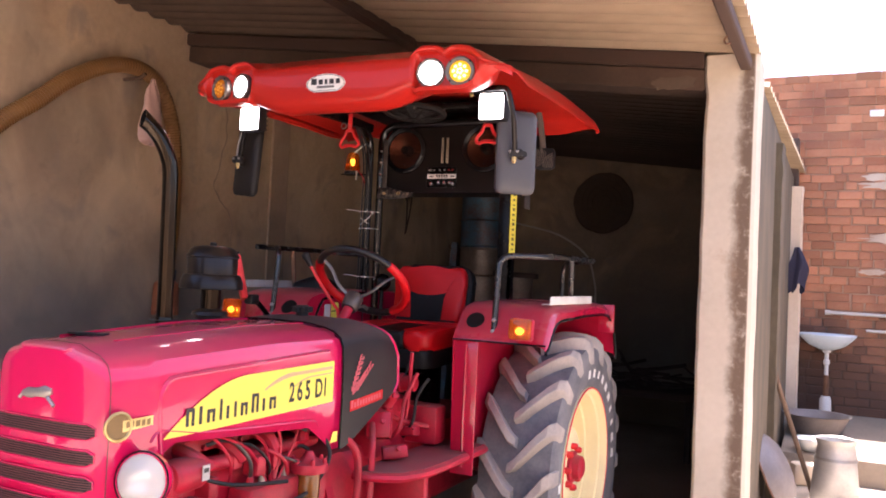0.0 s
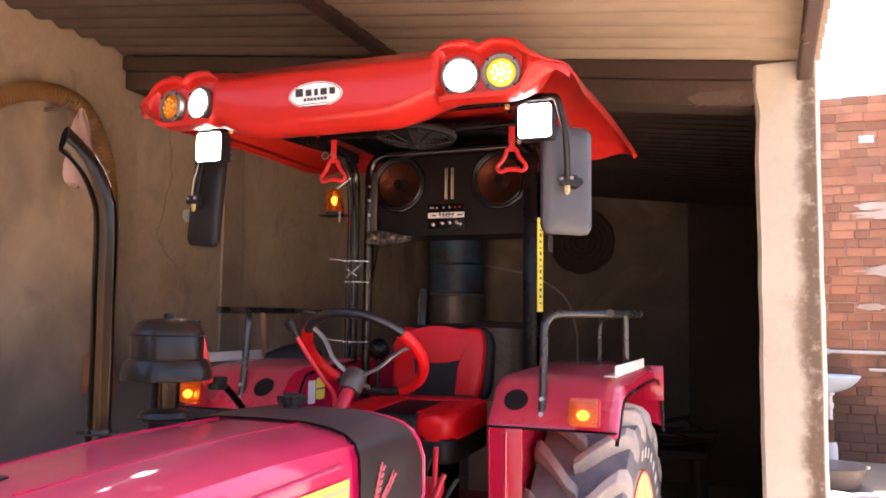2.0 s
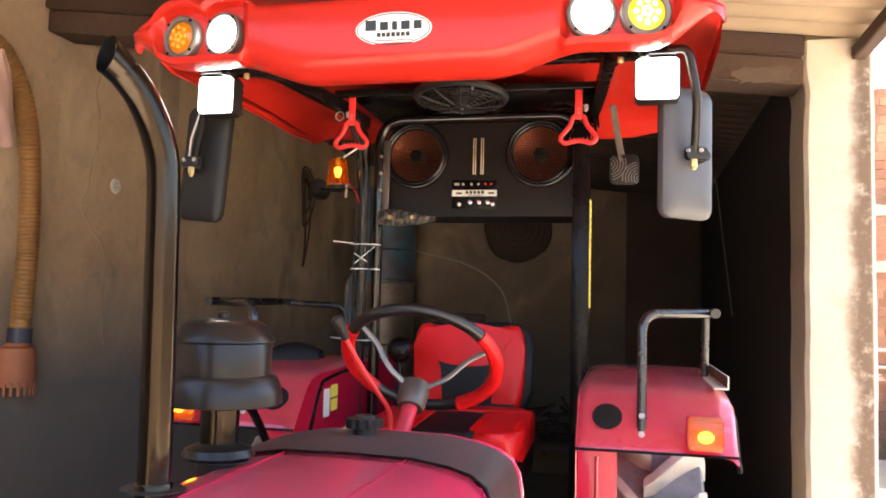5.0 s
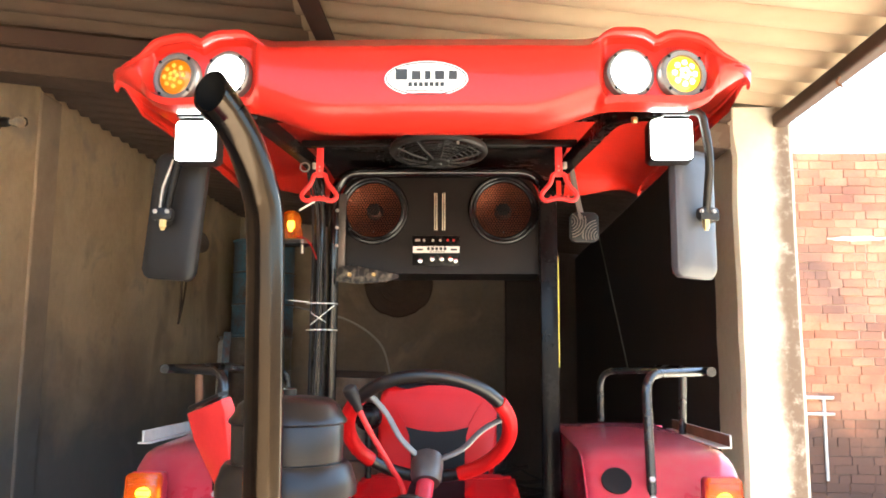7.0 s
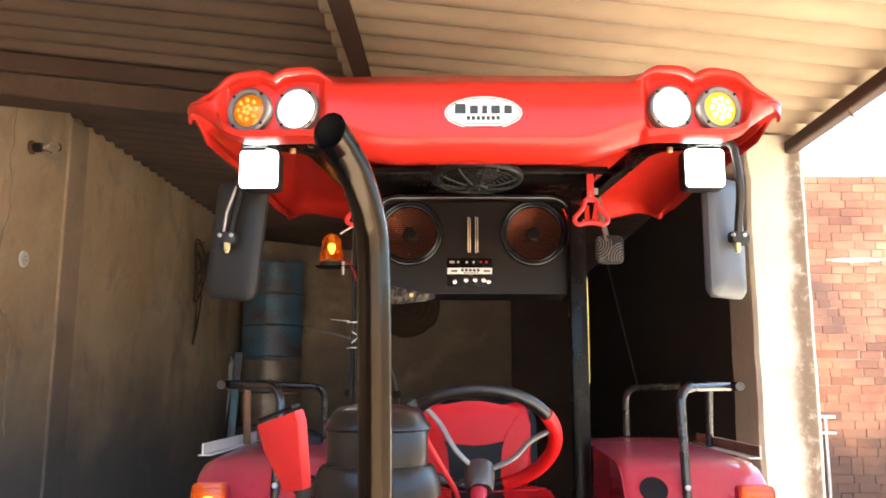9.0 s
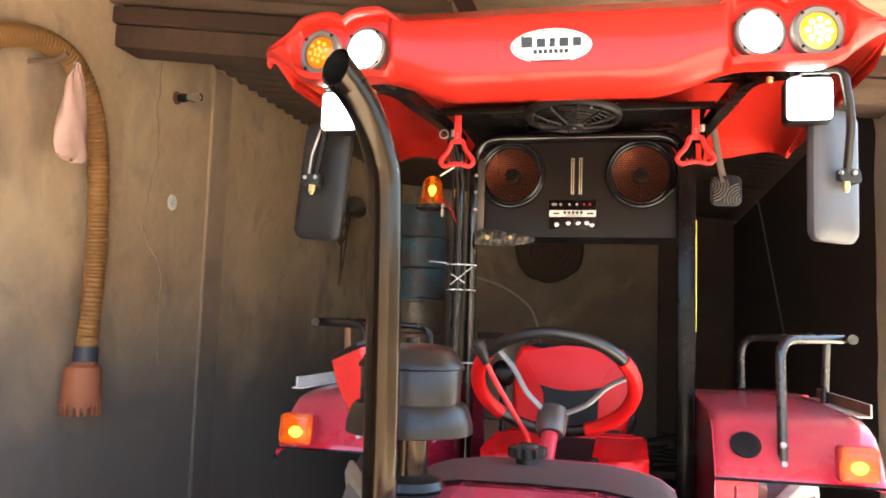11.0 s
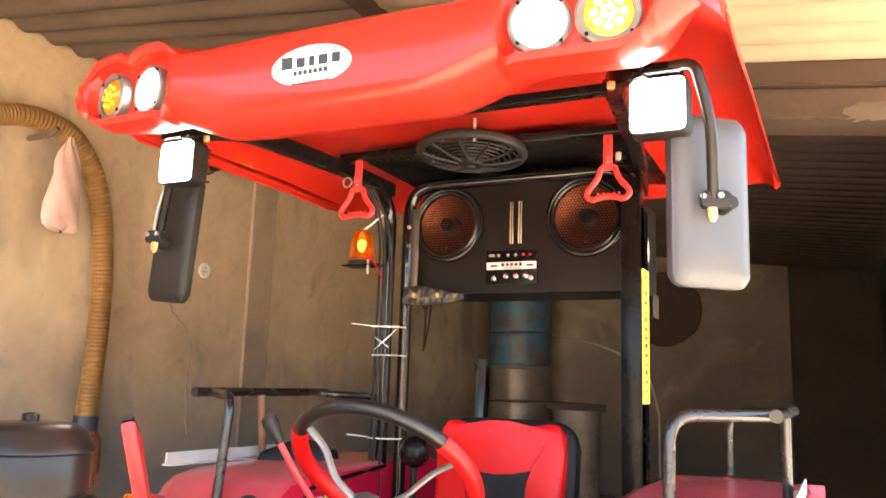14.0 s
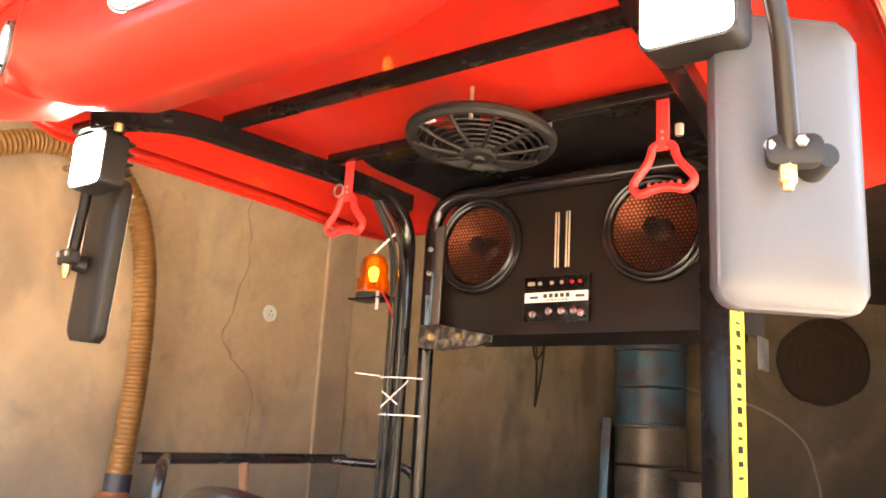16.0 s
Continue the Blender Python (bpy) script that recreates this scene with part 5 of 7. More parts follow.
# -- red grab handles
for s in (1, -1):
    X = s * 0.36
    strap = part("grab_handle", box((X - 0.011, 3.335, 2.185), (X + 0.011, 3.342, 2.3), 0.002), GRAB_RED, tractor, "red triangular hanging grab handle")
    half = [(0.008, 2.196), (0.018, 2.19), (0.022, 2.176), (0.03, 2.16), (0.05, 2.136), (0.051, 2.122), (0.038, 2.113), (0.018, 2.118)]
    loop = [(X - x, 3.338, z) for x, z in half] + [(X, 3.338, 2.12)] + [(X + x, 3.338, z) for x, z in half[::-1]]
    part("loop", tube(smooth_line(loop, 4), 0.0073, 10), GRAB_RED, strap)
    for k in range(5):
        part("grip_ridge", tube([(X - 0.026 + 0.013 * k, 3.338, 2.1255), (X - 0.022 + 0.013 * k, 3.338, 2.1262)], 0.0042, 6), GRAB_RED, strap)
    for z in (2.205, 2.217):
        part("rivet", nut((X, 3.335, z), (0, -1, 0), 0.003, 0.002), STEEL, strap)

# -- work lamps and mirrors
for s in (1, -1):
    c = Vector((s * 0.576, 2.85, 2.166))
    lamp = part("work_lamp", prism(rrect(0.106, 0.106, 0.012), 0.05, facing(c.x, c.y + 0.056, c.z), bevel=0.003), BLACK_PLASTIC, tractor, "square work lamp with a black finned body, lit")
    for k in range(5):
        part("cooling_fin", box((c.x - 0.05, c.y + 0.056, c.z - 0.042 + 0.02 * k), (c.x + 0.05, c.y + 0.072, c.z - 0.038 + 0.02 * k), 0.001), BLACK_PLASTIC, lamp)
    part("lamp_face", prism(rrect(0.098, 0.098, 0.01), 0.004, facing(c.x, c.y + 0.007, c.z), bevel=0.001), LIT_WORK, lamp)
    part("lamp_foot", box((c.x - 0.015, c.y + 0.02, c.z + 0.055), (c.x + 0.015, c.y + 0.04, c.z + 0.066), 0.002), BLACK_PLASTIC, lamp)
    # mirror on a bent arm
    deep = 1.0 if s > 0 else 0.5
    yaw = 41 if s > 0 else -8
    wide = 0.158 if s > 0 else 0.14
    m = facing(s * 0.645 if s > 0 else -0.65, 2.955, 2.002 if s > 0 else 1.995, yaw) @ Matrix.Rotation(radians(0 if s > 0 else -5), 4, "Z")
    # same shells: the left one's shade is put into a black colour
    mirror = part("wing_mirror", prism(rrect(wide, 0.322, 0.022), 0.022, m @ Matrix.Translation((0, 0, -0.01)), bevel=0.006), GREY_PLASTIC if s > 0 else BLACK_PLASTIC, tractor, "grey plastic mirror shell seen from its back" if s > 0 else "plastic mirror shell, black for the shade it is in", smooth=60)
    bm = bmesh.new()
    rows = []
    for k, (sc, dz) in enumerate(((0.97, 0.012), (0.9, 0.012 + 0.008 * deep), (0.7, 0.012 + 0.014 * deep), (0.35, 0.012 + 0.017 * deep))):
        rows.append([m @ Vector((x * (1 - (1 - sc) * 1.0), y * (1 - (1 - sc) * 0.62), dz)) for x, y in rrect(wide, 0.322, 0.022)])
    skin(rows, bm, closed=True)
    bm.faces.new([v for v in bm.verts[-24:]])
    part("shell_back", bm, GREY_PLASTIC if s > 0 else BLACK_PLASTIC, mirror, smooth=70)
    part("mirror_glass", prism(rrect(wide - 0.01, 0.312, 0.02), 0.002, m @ Matrix.Translation((0, 0, -0.0125))), MIRROR, mirror, smooth=0)
    bend = [(0.6, 2.85, 2.232), (0.645, 2.84, 2.232), (0.668, 2.862, 2.12), (0.664, 2.9, 1.985)] if s > 0 else [(-0.585, 2.86, 2.232), (-0.612, 2.885, 2.228), (-0.634, 2.898, 2.12), (-0.66, 2.902, 1.985)]
    arm = rounded(bend, 0.04, 7)
    arm_ob = part("mirror_arm", tube(arm, 0.0105, 14), AIR_BLACK if s > 0 else BLACK, mirror, "bent black mirror arm")
    part("arm_clamp", prism(rrect(0.052, 0.03, 0.008), 0.02, facing(s * 0.664, 2.908, 1.992, yaw * 0.5), bevel=0.002), BLACK_PLASTIC, mirror)
    part("clamp_boss", lathe([(0.019, 0), (0.015, 0.02), (0.012, 0.036)], m @ pose(0.012 * s, -0.012, 0.026), 20), BLACK_PLASTIC, mirror)
    for dx in (-0.015, 0.015):
        part("clamp_screw", nut((s * 0.664 + dx, 2.886, 1.997), (0, -1, 0), 0.006, 0.005), STEEL, mirror)
    part("clamp_nut", lathe([(0.009, 0), (0.009, 0.018), (0.007, 0.02), (0.005, 0.026), (0, 0.026)], pose(s * 0.662, 2.895, 1.978, 180, 0, 0), 6), BRASS, mirror, "brass clamp nut")
bm = tube([(-0.645, 2.9, 2.13), (-0.668, 2.9, 2.06), (-0.675, 2.9, 1.99)], 0.004, 8)
part("mirror_stay", bm, STEEL, tractor)

# -- beacon on the left post
bx, by, bz = -0.5, 3.6, 2.018
beacon = part("beacon", lathe([(0.042, 0), (0.042, 0.012), (0.036, 0.016)], pose(bx, by, bz), 24), BLACK_PLASTIC, tractor, "amber rotating beacon, lit, on a black bracket")
part("beacon_dome", lathe([(0.038, 0.014), (0.038, 0.05), (0.035, 0.055), (0.035, 0.085), (0.028, 0.103), (0.014, 0.113), (0, 0.115)], pose(bx, by, bz), 28, caps=False), AMBER, beacon, "ribbed amber dome")
part("beacon_bulb", lathe([(0.004, 0.04), (0.008, 0.055), (0.009, 0.066), (0.006, 0.074), (0, 0.077)], pose(bx, by, bz), 16), LIT_AMBER, beacon)
for k in range(16):
    a = 2 * math.pi * k / 16
    part("dome_rib", tube([(bx + 0.0385 * math.cos(a), by + 0.0385 * math.sin(a), bz + 0.016), (bx + 0.0385 * math.cos(a), by + 0.0385 * math.sin(a), bz + 0.048)], 0.0018, 5), AMBER, beacon)
part("beacon_bracket", box((bx - 0.05, by - 0.035, bz - 0.005), (-0.42, by + 0.035, bz - 0.001), 0.001), BLACK, beacon)
part("beacon_bolt", tube([(-0.455, 3.57, 1.985), (-0.455, 3.57, 2.03)], 0.005, 8), STEEL, beacon)
part("beacon_wire", tube(smooth_line([(-0.47, 3.57, 2.04), (-0.44, 3.56, 2.03), (-0.42, 3.57, 2.0), (-0.4, 3.58, 1.95)], 6), 0.002, 6), RED_LENS, beacon)

# -- pad that hangs on a strap from the canopy's rear
strap = part("hanging_strap", tube(smooth_line([(0.45, 3.76, 2.33), (0.462, 3.765, 2.26), (0.472, 3.76, 2.2), (0.486, 3.752, 2.13)], 6), 0.016, 10, flat=0.4), STRAP, tractor, "brown strap")
pad = part("rubber_pad", prism(rrect(0.1, 0.105, 0.02), 0.02, facing(0.492, 3.765, 2.1, 0), bevel=0.004), BLACK_PLASTIC, strap, "black rubber pedal pad with a swirl pattern")
bm = bmesh.new()
for c, start in (((-0.05, 0.02), -90), ((0.05, -0.03), 90)):
    for k in range(6):
        r = 0.008 + 0.0095 * k
        line = []
        for j in range(19):
            a = radians(start + 10 * j)
            x, y = c[0] + r * math.cos(a), c[1] + r * math.sin(a)
            if abs(x) < 0.045 and abs(y) < 0.047:
                line.append(Vector((0.492 + x, 3.744, 2.1 + y)))
        if len(line) > 2:
            tube(line, 0.0022, 5, bm)
part("pad_pattern", bm, STRAP, pad)

# -- fenders, rails, lights
def fender_profile():
    pts = [(3.015, 1.262), (3.02, 1.275), (3.045, 1.31), (3.105, 1.382), (3.135, 1.402), (3.2, 1.414), (3.55, 1.425), (3.85, 1.424)]
    pts += [(3.95, 1.416), (4.03, 1.384), (4.085, 1.33), (4.12, 1.25), (4.14, 1.17)]
    return pts


for s in (1, -1):
    x0, x1 = s * 0.388, s * 0.78
    prof = fender_profile()
    rows = []
    for x, dz in ((x0, -0.012), (x0 + s * 0.008, -0.003), (x0 + s * 0.03, 0), (s * 0.6, 0.004), (x1 - s * 0.05, 0.0), (x1 - s * 0.015, -0.012), (x1, -0.035), (x1 + s * 0.002, -0.06)):
        rows.append([(x, y, z + (dz if z > 1.3 else dz * 0.6)) for y, z in prof])
    fender = part("fender", skin(rows, thick=0.004), FENDER_RED, tractor, "red rear fender with a dusty top", smooth=45)
    inner = [(3.05, 0.72)] + [(y + (0.01 if i == 0 else 0), z - 0.01) for i, (y, z) in enumerate(prof)] + [(4.16, 0.6)]
    m = Matrix(((0, 0, s, x0 - s * 0.004), (1, 0, 0, 0), (0, 1, 0, 0), (0, 0, 0, 1)))
    part("inner_guard", prism(inner, 0.004, m), FENDER_RED, fender, smooth=0)
    part("front_guard", box((min(x0, x0 + s * 0.1), 3.04, 0.72), (max(x0, x0 + s * 0.1), 3.046, 1.258), 0.002), FENDER_RED, fender)
    part("guard_rib", tube([(x0 + s * 0.05, 3.038, 0.75), (x0 + s * 0.05, 3.038, 1.24)], 0.006, 8), FENDER_RED, fender)
    part("fender_lip", tube([(x1 - s * (0.395 * t), 3.013, 1.262) for t in (0, 0.5, 1)], 0.0035, 8), BLACK, fender)
    part("outer_bead", tube([(x1 + s * 0.001, y, z - (0.06 if z > 1.3 else 0.036)) for y, z in prof], 0.006, 8), BLACK, fender)
    part("round_pad", lathe([(0.038, 0), (0.037, 0.003), (0, 0.0035)], pose(s * 0.462, 3.062, 1.341, 50, 0, 0), 32), BLACK_VINYL, fender, "round black cover on the fender")
    # turn lamp
    m = facing(s * 0.696, 2.975, 1.322, 0, -6)
    ind = part("turn_lamp", prism(rrect(0.084, 0.085, 0.01), 0.03, m @ Matrix.Translation((0, 0, -0.02)), bevel=0.003), RED_DULL, fender, "amber turn lamp, lit")
    part("lens", prism(rrect(0.08, 0.08, 0.009), 0.03, m @ Matrix.Translation((0, 0, 0.01)), bevel=0.006), AMBER, ind)
    part("lens_back", prism(rrect(0.076, 0.076, 0.008), 0.002, m @ Matrix.Translation((0, 0, 0.011))), LIT_AMBER_DIM, ind)
    part("bulb", lathe([(0.008, 0), (0.014, 0.008), (0.012, 0.016), (0, 0.02)], m @ Matrix.Translation((0.0, -0.008, 0.014)) @ Matrix.Diagonal((1.3, 1.0, 1, 1)), 14), LIT_AMBER, ind)
    for k in range(5):
        part("lens_rib", turned(m, box((-0.037, -0.03 + 0.014 * k, 0.0395), (0.037, -0.0275 + 0.014 * k, 0.0415), 0.0005)), AMBER, ind)
    # rail: two bent legs, a long outer bar and an outer prop
    rail = part("fender_rail", tube(rounded([(s * 0.548, 3.05, 1.29), (s * 0.548, 3.062, 1.38), (s * 0.547, 3.085, 1.607), (s * 0.738, 3.23, 1.612)], 0.055, 8), 0.0125, 14), RAIL, fender, "bent black tube grab rail")
    part("rail_leg", tube(rounded([(s * 0.56, 3.9, 1.43), (s * 0.56, 3.9, 1.605), (s * 0.738, 3.75, 1.612)], 0.06, 8), 0.0115, 14), RAIL, rail)
    part("rail_bar", tube([(s * 0.738, 3.16, 1.612), (s * 0.738, 3.8, 1.616)], 0.013, 14), RAIL, rail)
    part("rail_prop", tube([(s * 0.735, 3.47, 1.425), (s * 0.737, 3.45, 1.605)], 0.0115, 14), RAIL if s > 0 else RUST, rail)
    bx = s * 0.752
    bm = box((bx - 0.024, 3.1, 1.418), (bx + 0.012, 3.7, 1.422), 0.001)
    box((bx + s * 0.011 - 0.002, 3.1, 1.418), (bx + s * 0.011 + 0.002, 3.7, 1.452), 0.001, bm)
    angle = part("angle_bracket", bm, PALE_STEEL, fender, "pale steel angle bracket, rusty inside")
    part("rust_face", box((bx + s * 0.0085 - 0.0004, 3.102, 1.4225), (bx + s * 0.0085 + 0.0004, 3.698, 1.451), 0), RUST if s > 0 else PALE_STEEL, angle, smooth=0)
    for z in (1.3, 1.345):
        part("rail_bolt", nut((s * 0.548, 3.045 + (z - 1.3) * 0.2, z), (0, -1, 0.3), 0.009, 0.012), STEEL, rail)
    tail = part("tail_plate", box((min(s * 0.72, s * 0.8), 4.0, 1.27), (max(s * 0.72, s * 0.8), 4.01, 1.41), 0.004), FENDER_RED, fender)
    part("tail_reflector", prism(rrect(0.05, 0.08, 0.008), 0.01, pose(s * 0.76, 4.012, 1.34, -90, 0, 0), bevel=0.002), RED_LENS, tail)

# stickers and a worn black trim on the left guard's inner face
m = Matrix(((0, 0, 1, -0.382), (1, 0, 0, 0), (0, 1, 0, 0), (0, 0, 0, 1)))
fl = bpy.data.objects["fender.001"]
part("white_sticker", prism([(x + 3.255, y + 1.312) for x, y in rrect(0.05, 0.085, 0.006)], 0.001, m), WHITE, fl, "white paper sticker", smooth=0)
st = part("yellow_sticker", prism([(x + 3.318, y + 1.322) for x, y in rrect(0.062, 0.08, 0.01)], 0.001, m), YELLOW, fl, "yellow warning sticker", smooth=0)
bm = prism([(3.288, 1.318), (3.348, 1.32), (3.348, 1.325), (3.288, 1.323)], 0.0006, m @ Matrix.Translation((0, 0, 0.001)))
part("sticker_line", bm, INK, st, smooth=0)
part("guard_trim", tube(smooth_line([(-0.381, 3.1, 1.2), (-0.381, 3.16, 1.3), (-0.381, 3.2, 1.36), (-0.381, 3.26, 1.385), (-0.381, 3.6, 1.41)], 5), 0.006, 8), BLACK, fl, "black rubber trim")

# red guard plate on a stalk beside the bonnet
m = pose(-0.435, 2.70, 1.475, 104, -4, -47)
guard = part("red_plate", prism([(-0.09, 0.06), (0.085, 0.085), (0.09, 0.06), (0.05, -0.09), (-0.03, -0.1), (-0.085, 0.0)], 0.028, m, bevel=0.007), GRAB_RED, tractor, "red reflector plate on a black stalk")
part("plate_cap", prism([(-0.08, 0.066), (0.075, 0.09), (0.075, 0.098), (-0.08, 0.074)], 0.024, m @ Matrix.Translation((0, 0, 0.002)), bevel=0.003), BLACK_PLASTIC, guard)
part("plate_stalk", tube(smooth_line([(-0.41, 2.73, 1.39), (-0.405, 2.8, 1.34), (-0.42, 2.9, 1.27), (-0.43, 2.98, 1.2)], 6), 0.011, 10), BLACK, guard)
part("stalk_clamp", box((-0.425, 2.7, 1.36), (-0.385, 2.75, 1.4), 0.006), BLACK_PLASTIC, guard)

# -- seat
yoke = [(-0.186, -0.1), (-0.17, -0.135), (-0.13, -0.142), (0.14, -0.142), (0.176, -0.13), (0.186, -0.09), (0.188, 0.06), (0.182, 0.11), (0.165, 0.134), (0.14, 0.138), (0.09, 0.127), (0.03, 0.116), (-0.03, 0.116), (-0.09, 0.127), (-0.14, 0.138), (-0.165, 0.134), (-0.182, 0.11), (-0.188, 0.06)]
m = facing(-0.008, 3.615, 1.414, 0, -10)
seat = part("seat_back", prism(yoke, 0.06, m, bevel=0.022, seg=5), SEAT_RED, tractor, "red and black vinyl tractor seat back", smooth=70)
part("black_panel", prism([(-0.075, -0.146), (0.085, -0.146), (0.09, -0.02), (0.1, 0.008), (0.05, -0.004), (0.0, -0.008), (-0.05, -0.004), (-0.1, 0.008), (-0.085, -0.02)], 0.006, m @ Matrix.Translation((0, 0, 0.0575)), bevel=0.002), BLACK_VINYL, seat)
part("black_panel", prism([(-0.16, -0.146), (0.165, -0.146), (0.16, -0.125), (-0.155, -0.12)], 0.006, m @ Matrix.Translation((0, 0, 0.0545)), bevel=0.002), BLACK_VINYL, seat)
part("seat_shell", prism(rrect(0.4, 0.3, 0.07, 8), 0.05, m @ Matrix.Translation((0.01, 0.0, -0.034)), bevel=0.015, seg=4), BLACK_VINYL, seat, smooth=70)
for q in (1, -1):
    part("seam", tube(smooth_line([m @ Vector((q * 0.095, 0.006, 0.061)), m @ Vector((q * 0.125, 0.06, 0.0615)), m @ Vector((q * 0.158, 0.11, 0.056))], 4), 0.0016, 6), SEAT_RED, seat)
tilt = pose(0, 3.32, 1.196, 3, 0, 0)
cushion = part("seat_cushion", prism([(x - 0.155, y) for x, y in rrect(0.15, 0.4, 0.05, 8)], 0.085, tilt, bevel=0.03, seg=5), SEAT_RED, tractor, "red and black vinyl seat cushion", smooth=70)
part("side_bolster", prism([(x + 0.155, y) for x, y in rrect(0.15, 0.4, 0.05, 8)], 0.085, tilt, bevel=0.03, seg=5), SEAT_RED, cushion, smooth=70)
part("black_panel", prism([(x, y - 0.01) for x, y in rrect(0.2, 0.37, 0.02, 8)], 0.08, tilt, bevel=0.024, seg=4), BLACK_VINYL, cushion, "black vinyl seat panel", smooth=70)
part("rear_bolster", prism([(x, y + 0.17) for x, y in rrect(0.44, 0.07, 0.03, 8)], 0.088, tilt, bevel=0.026, seg=4), SEAT_RED, cushion, smooth=70)
part("cushion_base", prism(rrect(0.45, 0.4, 0.05), 0.08, pose(0, 3.325, 1.12, 3, 0, 0), bevel=0.01), BLACK_VINYL, cushion)
part("seat_post", box((-0.12, 3.25, 0.85), (0.12, 3.5, 1.14), 0.02), BLACK, tractor)

# -- steering wheel, column and lever
m = Matrix.Translation((-0.006, 2.942, 1.474)) @ Matrix.Rotation(radians(-42), 4, "X")
R = 0.195


def rim_arc(a0, a1, r, n=30):
    return tube([m @ Vector((R * math.cos(radians(a0 + (a1 - a0) * k / n)), R * math.sin(radians(a0 + (a1 - a0) * k / n)), 0)) for k in range(n + 1)], r, 14)


wheel = part("steering_wheel", tube([m @ Vector((R * math.cos(2 * math.pi * k / 64), R * math.sin(2 * math.pi * k / 64), 0)) for k in range(64)], 0.0155, 14, closed=True), WHEEL_BLACK, tractor, "black steering wheel with red sleeves")
part("red_sleeve", rim_arc(-32, 68, 0.0185), SEAT_RED, wheel)
part("red_sleeve", rim_arc(140, 216, 0.0185), SEAT_RED, wheel)
for a in (225, 345, 105):
    ca, sa = math.cos(radians(a)), math.sin(radians(a))
    part("spoke", tube(smooth_line([m @ Vector((0.03 * ca, 0.03 * sa, -0.092)), m @ Vector((0.085 * ca, 0.085 * sa, -0.072)), m @ Vector((0.135 * ca, 0.135 * sa, -0.026)), m @ Vector((R * ca, R * sa, 0))], 5), 0.0078, 10, flat=0.55), SPOKE, wheel)
part("hub", lathe([(0.03, -0.15), (0.036, -0.135), (0.038, -0.1), (0.036, -0.082), (0.028, -0.076), (0, -0.074)], m, 24), WORN_STEEL, wheel)
top = m @ Vector((0, 0, -0.13))
part("column", tube([top, (-0.014, 2.80, 1.31), (-0.014, 2.72, 1.2)], 0.02, 16), RED_DULL, tractor, "red steering column")
lever = part("throttle_lever", tube(smooth_line([(-0.163, 2.766, 1.55), (-0.13, 2.79, 1.48), (-0.085, 2.82, 1.4), (-0.06, 2.845, 1.35), (-0.055, 2.84, 1.29)], 6), 0.0065, 10), GRAB_RED, tractor, "red lever with a black knob")
d = Vector((-0.033, -0.024, 0.075)).normalized()
part("knob", lathe([(0.009, -0.02), (0.012, 0.0), (0.017, 0.025), (0.016, 0.036), (0.008, 0.042), (0, 0.043)], Matrix.Translation((-0.16, 2.768, 1.545)) @ d.to_track_quat("Z", "Y").to_matrix().to_4x4(), 16), BLACK_PLASTIC, lever)
part("dash_ball", lathe([(0.043 * math.sin(math.pi * k / 14), -0.043 * math.cos(math.pi * k / 14)) for k in range(15)], pose(-0.215, 3.47, 1.468), 24), BLACK, tractor, "round black ball knob")
part("ball_stem", tube([(-0.215, 3.47, 1.44), (-0.21, 3.45, 1.2)], 0.01, 8), BLACK, tractor)

# -- rear wheels
def tyre_mesh(s):
    c = Matrix(((0, 0, s, s * 0.572), (1, 0, 0, AXLE_Y), (0, 1, 0, AXLE_Z), (0, 0, 0, 1)))
    prof = [(0.372, 0.142), (0.392, 0.155), (0.43, 0.165), (0.5, 0.17), (0.55, 0.168), (0.572, 0.158), (0.582, 0.1), (0.586, 0.05), (0.588, 0), (0.586, -0.05), (0.582, -0.1), (0.572, -0.158), (0.55, -0.168), (0.5, -0.17), (0.43, -0.165), (0.392, -0.155), (0.372, -0.142)]
    return lathe(prof, c, 72, caps=False), c


def lug(bm, phi, side, s):
    st = [(-0.012, -0.02), (0.02, 0.012), (0.05, 0.07), (0.105, 0.18), (0.145, 0.255), (0.168, 0.285), (0.178, 0.295)]
    rings = []
    for k, (x, dp) in enumerate(st):
        base, topr = ((0.57, 0.628), (0.575, 0.64), (0.575, 0.641), (0.57, 0.638), (0.56, 0.63), (0.53, 0.608), (0.5, 0.56))[k]
        w = (0.02, 0.025, 0.026, 0.028, 0.031, 0.033, 0.026)[k]
        ring = []
        for r, dw in ((base, -w * 1.3), (topr - 0.004, -w * 0.88), (topr, -w * 0.7), (topr, w * 0.7), (topr - 0.004, w * 0.88), (base, w * 1.3)):
            a = phi + dp + dw / 0.61
            ring.append(bm.verts.new((s * 0.572 + side * x, AXLE_Y - r * math.cos(a), AXLE_Z + r * math.sin(a))))
        rings.append(ring)
    for p, q in zip(rings, rings[1:]):
        for k in range(5):
            bm.faces.new((p[k], p[k + 1], q[k + 1], q[k]))
    bm.faces.new(rings[0])
    bm.faces.new(rings[-1])


